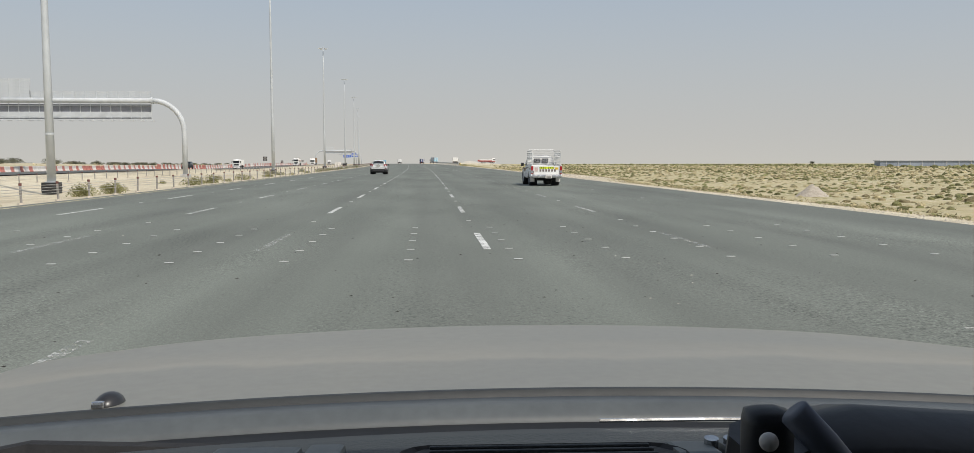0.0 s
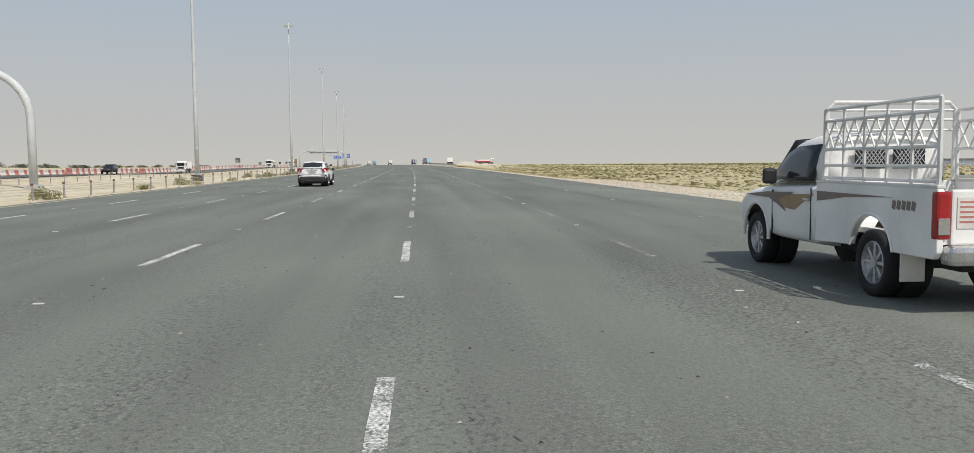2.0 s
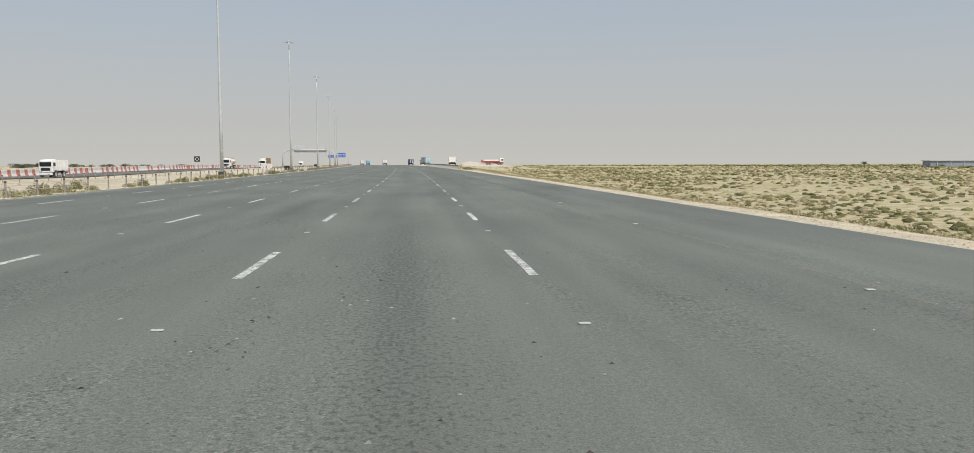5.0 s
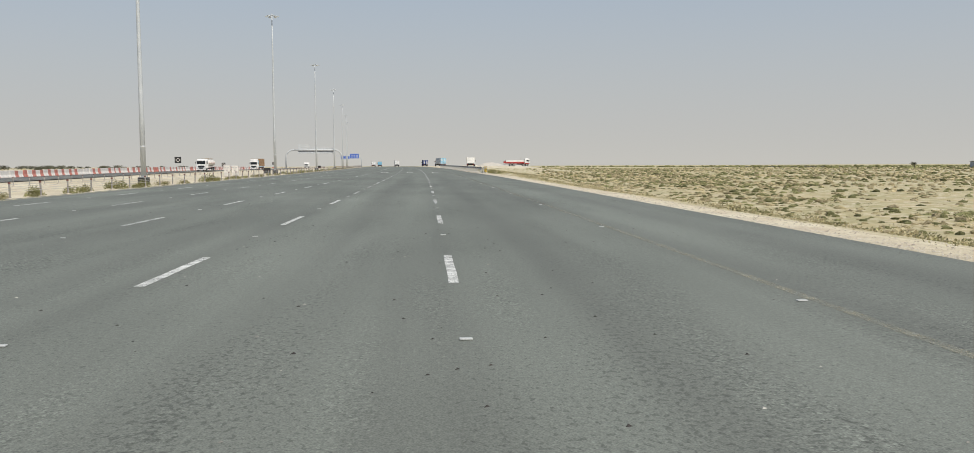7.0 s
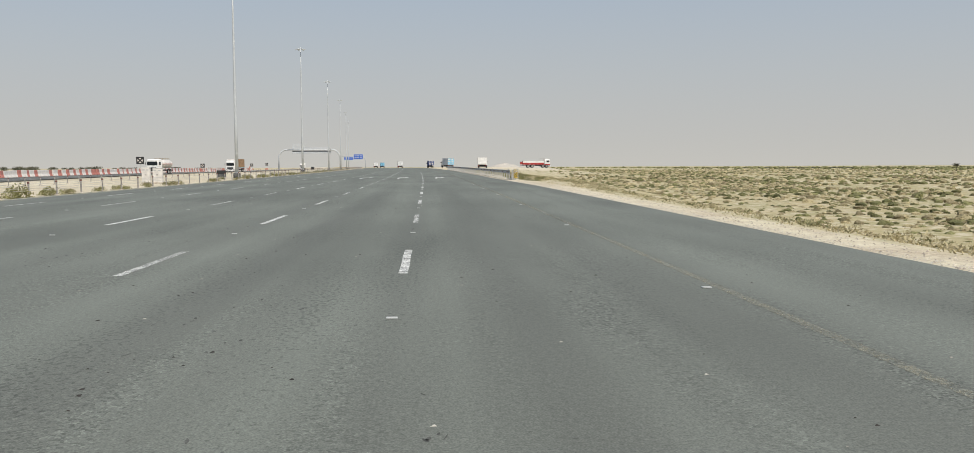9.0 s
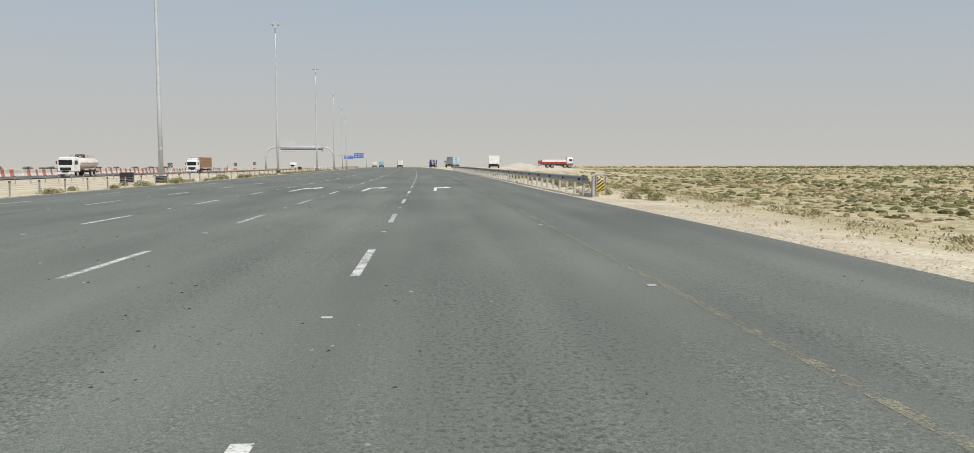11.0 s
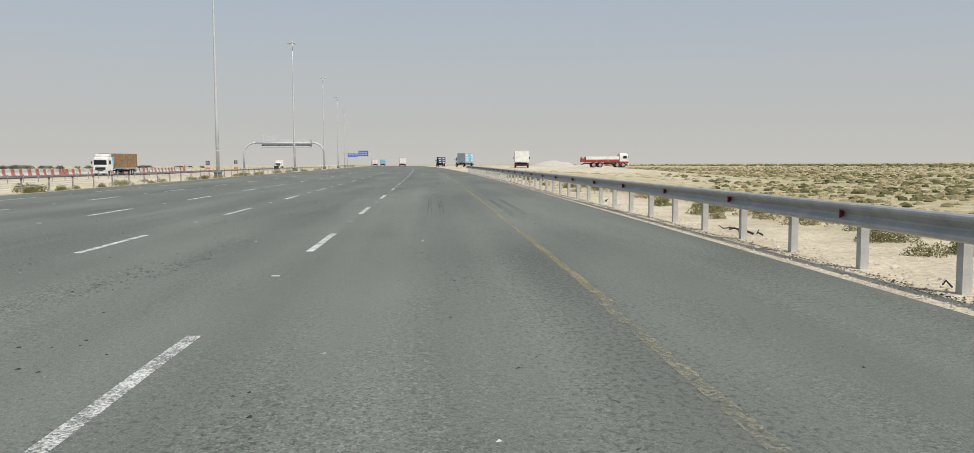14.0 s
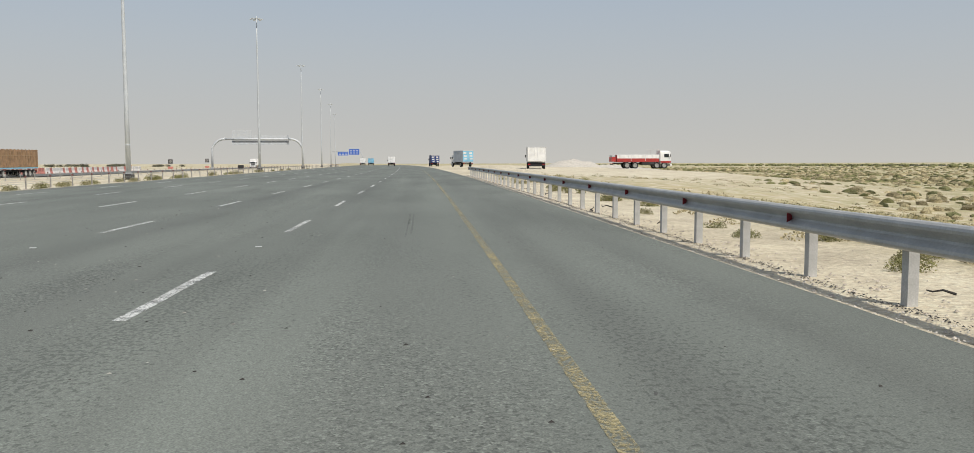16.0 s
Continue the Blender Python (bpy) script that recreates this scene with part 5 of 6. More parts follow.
def base_truck(name, label, m, length, w, wheels, group="lorries"):
    t = thing(name, label, "truck", group, m=m)
    part("chassis", box((0, length / 2 + .1, .82), (.95, length - .5, .2), .02), M_BLACK, t)
    for s in (-1, 1):
        for y in wheels:
            add_wheel(t, TRUCK_WHEEL, s * (w / 2 - .16), y, .5)
            part("mudguard", box((s * (w / 2 - .18), y, 1.06), (.34, 1.15, .04), .01), M_BLACK, t)
        part("tail_lamp", box((s * (w / 2 - .3), .02, .78), (.34, .06, .14), .02), M_RED, t)
    part("rear_bar", box((0, .1, .62), (w * .9, .1, .14), .02), M_DARK, t)
    return t


def build_dump_truck(m):
    t = base_truck("dump_truck", "white tipper lorry with a tall ribbed steel body on sand", m, 8.0, 2.5, (1.3, 2.65, 6.6))
    cab_parts(t, 5.9, 7.7, 2.95, 2.45, M_WHITE2)
    b = part("tipper_body", box((0, 2.75, 2.35), (2.5, 5.3, 2.3), .04), M_BED, t)
    part("tailgate", box((0, .06, 2.35), (2.36, .08, 2.2), .02), M_WHITE2, b)
    for i in range(6):
        part("rib", box((-1.1 + .44 * i, .012, 2.35), (.07, .03, 2.2), .01), M_WHITE2, b)
    for s in (-1, 1):
        for i in range(6):
            part("rib", box((s * 1.27, .5 + i * .9, 2.35), (.07, .1, 2.2), .01), M_BED, b)
    # plain black block that fills out the dark mass below the body
    part("underbody_block", box((0, .5, .78), (2.2, .5, .62), .03), M_BLACK, t)
    part("top_rail", box((0, 2.75, 3.52), (2.6, 5.4, .1), .02), M_BED, b)


def build_box_truck(name, label, m, w, h, length, side, rear, cabpaint, patch=None):
    t = base_truck(name, label, m, length + 2.0, w, (1.6, length + .9))
    cab_parts(t, length + .25, length + 1.9, 2.6, w * .92, cabpaint)
    b = part("cargo_box", box((0, length / 2, 1.05 + (h - 1.05) / 2), (w, length, h - 1.05), .04), side, t)
    for s in (-1, 1):
        d = part("rear_door", box((s * w * .245, -.02, 1.05 + (h - 1.05) / 2), (w * .47, .05, h - 1.25), .015), rear, b)
        part("lock_bar", tube([(s * w * .1, -.07, 1.2), (s * w * .1, -.07, h - .15)], .025, 6), M_POST, d)
        if patch:
            for i in range(3):
                part("panel_mark", box((s * w * .26 + .1 * (i - 1), -.05, h - .55 - i * .62), (w * .26, .012, .36 - .06 * i), .004), patch, d)
    part("frame_rail", box((0, -.02, h - .06), (w, .08, .12), .02), M_POST, b)
    for i in range(int(length / .6)):
        for s in (-1, 1):
            part("side_rib", box((s * (w / 2 + .01), .3 + .6 * i, 1.05 + (h - 1.05) / 2), (.03, .06, h - 1.2)), side, b)


def build_flatbed(m):
    t = base_truck("flatbed_truck", "red and white drop-side flatbed lorry on the sand pad", m, 9.2, 2.4, (2.3, 3.55, 6.95, 8.1))
    cab_parts(t, 7.45, 9.1, 2.75, 2.35, M_WHITE2)
    b = part("load_bed", box((0, 4.0, 1.08), (2.45, 6.6, .16), .02), M_REDPAINT, t)
    for s in (-1, 1):
        for i in range(3):
            y = 1.8 + i * 2.2
            d = part("drop_side", box((s * 1.2, y, 1.65), (.06, 2.14, .98), .015), M_WHITE2, b, "white drop side with a red lower band")
            part("red_band", box((s * 1.235, y, 1.36), (.014, 2.14, .40)), M_REDPAINT, d)
            for q in (-.7, 0, .7):
                part("board_rib", box((s * 1.24, y + q, 1.86), (.03, .05, .5)), M_BED, d)
        part("side_post", box((s * 1.2, 2.9, 1.66), (.09, .08, 1.04), .01), M_BED, b)
        part("side_post", box((s * 1.2, 5.1, 1.66), (.09, .08, 1.04), .01), M_BED, b)
        part("toolbox", box((s * 1.0, 5.3, .78), (.4, 1.3, .42), .03), M_DARK, t)
    part("cab_band", box((0, 8.3, 1.02), (2.4, 1.62, .3), .03), M_REDPAINT, t)
    part("tail_board", box((0, .68, 1.62), (2.4, .06, 1.0), .015), M_REDPAINT, b)
    part("tail_lift", box((0, .2, 1.42), (2.3, .62, .72), .03), M_REDPAINT, t, "dull red tail lift at the back")
    part("tail_lift_rail", box((0, .2, 1.92), (2.3, .5, .26), .03), M_PANEL, t)
    bm = bmesh.new()
    for x in (-1.1, 1.1):
        add_tube(bm, [(x, 7.35, 1.2), (x, 7.35, 2.9), (x, 5.9, 2.9), (x, 5.9, 2.1)], .035, 6)
    for z in (1.9, 2.4, 2.9):
        add_tube(bm, [(-1.1, 7.35, z), (1.1, 7.35, z)], .03, 6)
    part("headboard_rack", bm, M_POST, t)
    part("fuel_tank", tube([(1.0, 5.9, .75), (1.0, 6.5, .75)], .3, 12), M_DARK, t)


def build_container_truck(m):
    t = base_truck("articulated_lorry", "white lorry hauling a long trailer with brown slatted sides", m, 15.0, 2.5, (1.2, 2.5, 3.8, 10.2, 13.7))
    cab_parts(t, 12.6, 14.8, 3.1, 2.5, M_WHITE2)
    part("air_deflector", box((0, 13.3, 3.35), (2.2, 1.4, .5), .15), M_WHITE2, t)
    b = part("trailer_bed", box((0, 5.9, 1.25), (2.5, 11.8, .2), .02), M_DARK, t)
    for s in (-1, 1):
        for i in range(40):
            bm = bmesh.new()
            add_box(bm, (s * (1.24 + .03 * math.sin(i * 2.3)), .15 + .295 * i, 2.5 + .05 * math.sin(i * 1.7)), (.09, .2 + .05 * math.sin(i * 3.1), 2.4), 0, Matrix.Rotation(.03 * math.sin(i * 4.7), 4, "X"))
            part("stake", bm, M_BROWN, t)
        part("side_rail", box((s * 1.27, 5.9, 1.22), (.05, 11.8, .16), .01), M_BLUEBOX, t, "blue trailer side rail")
        part("lashing", box((s * 1.3, 5.9, 2.9), (.02, 11.7, .05)), M_TAN, t)
    for y in (0.05, 11.75):
        for i in range(9):
            part("stake", box((-1.1 + .275 * i, y, 2.5 + .03 * math.sin(i * 2.2)), (.22, .07, 2.4)), M_BROWN, t)
    part("load", box((0, 5.9, 2.4), (2.3, 11.4, 2.1), .05), M_BROWN, t)
    part("headboard", box((0, 12.0, 2.2), (2.4, .1, 1.9), .02), M_BLUEBOX, t, "blue steel headboard")


def build_tanker(m):
    t = base_truck("tanker_lorry", "white lorry with a cream tank striped in faded red", m, 9.0, 2.5, (1.4, 2.7, 7.4))
    cab_parts(t, 6.6, 8.6, 3.0, 2.5, M_WHITE2)
    bm = bmesh.new()
    secs = []
    for y, k in ((0.1, .85), (.35, 1), (6.1, 1), (6.35, .85)):
        secs.append([(1.2 * k * math.cos(a), y, 2.05 + .85 * k * math.sin(a)) for a in np.linspace(0, 2 * math.pi, 25)])
    add_loft(bm, secs)
    bmesh.ops.recalc_face_normals(bm, faces=bm.faces)
    tk = part("tank", bm, M_WHITEPLASTIC, t, "cream elliptical tank", True)
    for s in (-1, 1):
        part("stripe", box((s * 1.2, 3.2, 2.05), (.02, 5.8, .14)), M_REDPLASTIC, tk)
    bm = bmesh.new()
    for s in (-.5, .5):
        add_tube(bm, [(s, .3, 3.2), (s, 6.2, 3.2)], .03, 6)
        for i in range(7):
            add_tube(bm, [(s, .4 + .95 * i, 2.75), (s, .4 + .95 * i, 3.2)], .025, 6)
    part("catwalk_rail", bm, M_TAN, t)


def build_suv(m, paint, name, label):
    t = thing(name, label, "car", "oncoming cars", m=m)
    st = [(-.9, [(.7, .4), (.85, .5), (.88, .75), (.85, .95), (.7, 1.0), (0, 1.02)]), (0, [(.72, .3), (.9, .4), (.92, .75), (.9, 1.0), (.75, 1.05), (0, 1.07)]),
          (2.6, [(.72, .3), (.9, .4), (.92, .75), (.88, .98), (.72, 1.05), (0, 1.08)]), (3.5, [(.65, .35), (.8, .45), (.82, .7), (.76, .88), (.6, .94), (0, .96)])]
    soften(part("body", half_loft(st), paint, t, smooth=True), sub=1)
    gl = [(-.8, [(.74, 1.0), (.68, 1.4), (.6, 1.65), (0, 1.68)]), (1.5, [(.78, 1.0), (.7, 1.4), (.62, 1.68), (0, 1.72)]), (2.3, [(.78, 1.0), (.72, 1.1), (.64, 1.12), (0, 1.14)])]
    soften(part("glass_cabin", half_loft(gl), M_GLASS, t, smooth=True), .03)
    part("roof", box((0, .45, 1.72), (1.22, 2.3, .08), .04), paint, t)
    for s in (-1, 1):
        for y in (0, 2.7):
            add_wheel(t, CAR_WHEEL, s * .82, y, .335)
        part("headlight", box((s * .62, 3.4, .76), (.3, .2, .14), .03), M_CHROME, t)
    part("grille", box((0, 3.5, .62), (.8, .06, .2), .02), M_DARK, t)


build_pickup(place(6.85, 49.95))
build_crossover(place(-5.22, 93.8))
build_dump_truck(place(25.3, 442, -7.5) @ Matrix.Diagonal((1.1, 1, 0.92, 1)))
build_box_truck("box_truck", "grey box lorry with pale blue rear doors", place(19.4, 498, 15), 2.45, 3.5, 6.2, M_GREYBOX, M_BLUEBOX, M_WHITE2, M_WHITEPLASTIC)
build_box_truck("box_truck", "small dark blue box lorry with pale rear lettering panel", place(14.8, 551, 4), 2.3, 3.1, 4.6, M_NAVY, M_NAVY, M_NAVY, M_WHITEPLASTIC)
build_box_truck("box_truck", "white box lorry far ahead on the motorway", place(2.9, 612), 2.4, 3.4, 6.0, M_WHITE2, M_WHITE2, M_WHITE2)
build_box_truck("box_truck", "white box lorry far ahead on the motorway", place(-8.8, 700), 2.4, 3.4, 6.0, M_WHITE2, M_WHITE2, M_WHITE2)
build_box_truck("box_truck", "pale blue box lorry far ahead on the motorway", place(-5.0, 690), 2.4, 3.2, 6.0, M_BLUEBOX, M_BLUEBOX, M_BLUEBOX)
build_flatbed(place(37.9, 448, -90 - heading(448)))
build_container_truck(place(-47.0, 438, 180))
build_tanker(place(-47.6, 363, 180) @ Matrix.Diagonal((0.95, 1.22, 1, 1)))
build_suv(place(-53.5, 200, 180), M_DARK, "oncoming_car", "dark sport utility car on the opposite carriageway")
build_box_truck("light_truck", "small white lorry on the opposite carriageway", place(-48.0, 232, 180), 2.1, 2.5, 3.6, M_WHITE2, M_WHITE2, M_WHITE2)
build_box_truck("light_truck", "white box lorry far off on the opposite carriageway", place(-48.0, 640, 180), 2.4, 3.4, 6.0, M_WHITE2, M_WHITE2, M_WHITE2)


# ---- scrub, trees and stones ----
def leaf_cloud(verts, faces, c, rx, ry, rz, n, size, rg, up=0.35):
    """n small leaf blades in a low dome at c."""
    for _ in range(n):
        a, r = rg.uniform(0, 2 * math.pi), math.sqrt(rg.random())
        h = rg.random()
        k = math.sqrt(max(0.05, 1 - 0.75 * h * h))
        x, y, z = c[0] + rx * r * k * math.cos(a), c[1] + ry * r * k * math.sin(a), c[2] + rz * h * (1 - 0.45 * r * r)
        s = size * rg.uniform(0.6, 1.3)
        t, u = rg.uniform(0, 2 * math.pi), rg.uniform(-0.9, 0.9)
        d = (math.cos(t) * s * 0.5, math.sin(t) * s * 0.5, u * s * 0.25)
        e = (math.cos(a) * s * 0.5 + rg.uniform(-.3, .3) * s, math.sin(a) * s * 0.5 + rg.uniform(-.3, .3) * s, s * (up + rg.random() * 0.7))
        i = len(verts)
        verts.append((x - d[0], y - d[1], z - d[2]))
        verts.append((x + d[0], y + d[1], z + d[2]))
        verts.append((x + e[0] + d[0] * .3, y + e[1] + d[1] * .3, z + e[2]))
        verts.append((x + e[0] - d[0] * .3, y + e[1] - d[1] * .3, z + e[2]))
        faces.append((i, i + 1, i + 2, i + 3))


def cloud_mesh(name, verts, faces, material, mass=None, slots=None):
    me = bpy.data.meshes.new(name)
    me.from_pydata(verts, [], faces)
    me.materials.append(material)
    if mass:
        me.materials.append(mass)
        me.polygons.foreach_set("material_index", slots)
    return me


def add_dome(verts, faces, c, rx, ry, rz, rg):
    """A small lumpy shrub, seen from far."""
    i, n = len(verts), 7
    for r, h in ((1.0, 0.0), (0.8, 0.62)):
        for k in range(n):
            a = 2 * math.pi * k / n + rg.uniform(-.3, .3)
            q = r * rg.uniform(.7, 1.25)
            verts.append((c[0] + rx * q * math.cos(a), c[1] + ry * q * math.sin(a), c[2] + rz * h * rg.uniform(.75, 1.3)))
    verts.append((c[0] + rx * rg.uniform(-.2, .2), c[1], c[2] + rz * rg.uniform(.9, 1.15)))
    for k in range(n):
        j = (k + 1) % n
        faces.append((i + k, i + j, i + n + j, i + n + k))
        faces.append((i + n + k, i + n + j, i + 2 * n))


def scatter(name, label, material, count, off0, off1, y0, y1, size, leaves, leaf, seed, power=1.0, dome=False):
    rg = random.Random(seed)
    verts, faces, slots = [], [], []
    made = 0
    while made < count:
        o = off0 + (off1 - off0) * rg.random() ** power
        y = y0 + (y1 - y0) * rg.random()
        p = at(o, y)
        if noise.noise(Vector((p.x * 0.05, y * 0.05, seed))) + rg.uniform(-.6, .6) < 0:
            continue
        if pad(o, y) > 0.14 or 0 < o < 13.5 + 2.4 * lay_by(y):
            continue
        s = size * rg.uniform(0.45, 1.35)
        near = dome and o < 36
        if dome and not near:
            add_dome(verts, faces, (p.x, y, p.z - 0.05), s * .85, s * rg.uniform(.6, 1.0), s * rg.uniform(.4, .75), rg)
            slots += [1] * (len(faces) - len(slots))
            s *= 1.15
        leaf_cloud(verts, faces, (p.x, y, p.z - 0.04), s, s * rg.uniform(.7, 1.2), s * rg.uniform(.38, .68), int(leaves * rg.uniform(.6, 1.3) * (1.9 if near else 0.6)), leaf, rg)
        slots += [0] * (len(faces) - len(slots))
        made += 1
    tagged(new(name, cloud_mesh(name, verts, faces, material, M_SHRUB if material is M_LEAF else M_TUFT, slots)), label, "scrub", kind="stuff")


scatter("desert_scrub", "olive green low desert shrubs on sand", M_LEAF, 3200, 15.2, 60, -10, 330, 0.44, 42, 0.062, 11, 0.9, True)
scatter("dry_scrub", "straw-coloured dry desert tufts on sand", M_STRAW, 2600, 14.8, 60, -10, 330, 0.44, 36, 0.062, 12, 0.9, True)
scatter("dry_scrub", "straw-coloured dry desert tufts on sand", M_STRAW, 5200, 13.9, 44, -10, 252, 0.34, 15, 0.05, 33, 1.2)
scatter("desert_scrub", "olive green low desert shrubs on sand", M_LEAF, 1700, 14.2, 40, -10, 252, 0.3, 20, 0.048, 34, 1.2)
scatter("desert_scrub", "olive green low desert shrubs on sand", M_LEAF, 1700, 17, 80, 300, 500, 0.5, 40, 0.065, 18, 1.0, True)
scatter("dry_scrub", "straw-coloured dry desert tufts on sand", M_STRAW, 2500, 16, 80, 300, 500, 0.5, 34, 0.065, 19, 1.0, True)
scatter("dry_scrub", "straw-coloured dry desert tufts on sand", M_STRAW, 420, 14.5, 30, 262, 420, 0.33, 60, 0.05, 27, 1.0, True)
scatter("desert_scrub", "olive green low desert shrubs on sand", M_LEAF, 4600, 50, 175, 0, 650, 0.68, 14, 0.13, 13, 1.0, True)
scatter("dry_scrub", "straw-coloured dry desert tufts on sand", M_STRAW, 5200, 50, 190, 0, 660, 0.7, 14, 0.13, 14, 1.0, True)
scatter("desert_scrub", "olive green low desert shrubs on sand", M_LEAF, 2600, 150, 620, 60, 1000, 1.15, 2, 0.3, 15, 1.0, True)
scatter("dry_scrub", "straw-coloured dry desert tufts on sand", M_STRAW, 6000, 150, 700, 60, 1000, 1.2, 2, 0.3, 16, 1.0, True)
scatter("desert_scrub", "olive green low desert shrubs on sand", M_LEAF, 2000, 400, 1500, 500, 1900, 3.2, 1, 0.5, 28, 1.0, True)
scatter("dry_scrub", "straw-coloured dry desert tufts on sand", M_STRAW, 500, -400, -66, 60, 900, 1.2, 12, 0.4, 17)


def bush_mesh(seed, material, n=900):
    rg = random.Random(seed)
    v, f = [], []
    for _ in range(5):
        leaf_cloud(v, f, (rg.uniform(-.45, .45), rg.uniform(-.35, .35), 0), rg.uniform(.3, .5), rg.uniform(.3, .5), rg.uniform(.35, .62), n // 5, .055, rg)
    return cloud_mesh("bush", v, f, material)


BUSH = [bush_mesh(s, M_BUSH if s % 3 else M_LEAF) for s in range(6)]
rg = random.Random(3)
BUSH_AT = [(-18.3, y + rg.uniform(-2, 2)) for y in (36, 47, 50, 66, 71, 83, 90, 104, 118, 131, 150, 158, 170, 184, 190, 196, 203, 212, 224, 236, 246, 251, 262, 279, 290, 297, 305, 312,
                                                    325, 333, 338, 346, 360, 368, 381, 395, 410, 425, 441, 460, 480, 500, 525)]
BUSH_AT += [(-18.2, 152 + 9.5 * i + rg.uniform(-4, 4)) for i in range(28)]
BUSH_AT += [(-23 + rg.uniform(-3, 3), 40 + 14 * i + rg.uniform(-5, 5)) for i in range(34)]
BUSH_AT += [(13.1, 262.4), (13.05, 264.3), (14.6, 257.0), (13.9, 262.8), (14.0, 258.6), (14.3, 267.5), (15.5, 273), (15.2, 296.5), (16.0, 305), (16.5, 311), (15.4, 329.5), (15.7, 327.2), (17, 340), (15.2, 350), (17.5, 319), (16.6, 290), (15.9, 282)]
BUSH_AT += [(rg.uniform(13.6, 18.0), rg.uniform(264, 385)) for i in range(125)]
for i, (o, y) in enumerate(BUSH_AT):
    ob = new("desert_bush", BUSH[rg.randrange(6)])
    k = rg.uniform(.6, 1.5) if o < 0 else rg.uniform(.35, .85)
    if o < 0:
        o += rg.uniform(-.7, .7)
    ob.matrix_basis = place(o, y, rg.uniform(0, 360), -.03) @ Matrix.Diagonal((k, k, k * rg.uniform(.7, 1.0), 1))
    tagged(ob, "dusty green-brown desert bush on pale sand", "bush", "desert bushes")


def build_tree(m, k, seed, lift=0.0, label="dark low acacia tree far across the desert", group="far trees"):
    rg = random.Random(seed)
    t = thing("acacia_tree", label, "tree", group, m=m)
    bm = bmesh.new()
    add_tube(bm, [(0, 0, -.2), (.1 * k, 0, (.5 + lift) * k), (.05 * k, .1 * k, (.6 + lift) * k)], .12 * k, 7, .07 * k)
    for i in range(5):
        a = i * 1.3 + rg.random()
        add_tube(bm, [(.05 * k, .1 * k, (.55 + lift) * k), (.6 * k * math.cos(a), .6 * k * math.sin(a), (.9 + lift) * k), (1.1 * k * math.cos(a), 1.1 * k * math.sin(a), (1.1 + lift) * k)], .05 * k, 5, .015 * k)
    part("trunk", bm, M_BARK, t)
    v, f = [], []
    for i in range(9):
        a, r = rg.uniform(0, 6.28), rg.uniform(0, 1.0) * k
        leaf_cloud(v, f, (1.5 * r * math.cos(a), 1.5 * r * math.sin(a), (rg.uniform(-.1, .35) + lift) * k), .8 * k, .8 * k, rg.uniform(.5, 1.0) * k, 60, .22 * k, rg, 0.1)
    piece("crown", cloud_mesh("crown", v, f, M_TREE), t)
    return t


rg = random.Random(8)
first = build_tree(place(-150, 330), 1.9, 1)
second = build_tree(place(-170, 352), 1.6, 2)
for i in range(64):
    src = first if rg.random() < .5 else second
    y = 200 + 13 * i + rg.uniform(-8, 8)
    o = -rg.uniform(130, 230)
    copy_thing(src, place(o, y, rg.uniform(0, 360)))
build_tree(pose(338.8, 731.2, ground_z(375.4, 731.2)), 2.0, 5, 1.6, "lone umbrella-shaped acacia far out on the plain", "")


M_CHALK = mat("crushed_pale_stone", (0.60, 0.56, 0.49), 0.9, 0, 0.15, 4, 40, 0.4, island=0.25)


def build_stones():
    """Loose limestone gravel beside the asphalt and a dark line of fine chips along it."""
    for nm, lab, material, n, a, b, s0, s1, seed in (("gravel", "pale loose limestone gravel beside the asphalt", M_STONE, 14000, .0, 1.3, .008, .028, 21),
                                                     ("gravel", "pale loose limestone gravel beside the asphalt", M_STONE, 9000, 1.0, 6.0, .004, .015, 22),
                                                     ("gravel", "pale crushed stone along the broken asphalt edge", M_CHALK, 32000, .0, .42, .004, .013, 24),
                                                     ("lay_by_gravel", "pale grey gravel spread beside the asphalt", M_STONE, 9000, .0, 5.0, .012, .04, 25),
                                                     ("dark_chips", "dark line of fine chips on gravel", M_CRUMB, 16000, .44, .54, .004, .011, 23)):
        rg = random.Random(seed)
        v, f = [], []
        for _ in range(n):
            y = rg.uniform(4, 400) if nm == "gravel" else rg.triangular(64, 116, 92) if nm == "lay_by_gravel" else rg.uniform(200, 400)
            u = rg.random()
            o = right_edge(y) + a + (b - a) * u
            if nm == "dark_chips":
                if y < 259:
                    continue
                o += .16 * noise.noise(Vector((1, y * .25, 0))) + rg.gauss(0, .045) + (.3 * rg.random() if rg.random() < .08 else 0)
            p = at(o, y)
            s = rg.uniform(s0, s1) * (1.5 if rg.random() < .06 else 1)
            ly = 2.6 if nm == "dark_chips" else 1
            i = len(v)
            for dx, dy, dz in ((-1, -.6, -.3), (.9, -.8, -.3), (.7, .9, -.3), (-.8, .8, -.3), (.1, .0, .75)):
                v.append((p.x + dx * s * rg.uniform(.6, 1.1), y + dy * s * ly * rg.uniform(.6, 1.3), p.z + dz * s * rg.uniform(.6, 1.1) + .005))
            f += [(i, i + 1, i + 4), (i + 1, i + 2, i + 4), (i + 2, i + 3, i + 4), (i + 3, i, i + 4)]
        tagged(new(nm, cloud_mesh(nm, v, f, material)), lab, "gravel", kind="stuff")


build_stones()


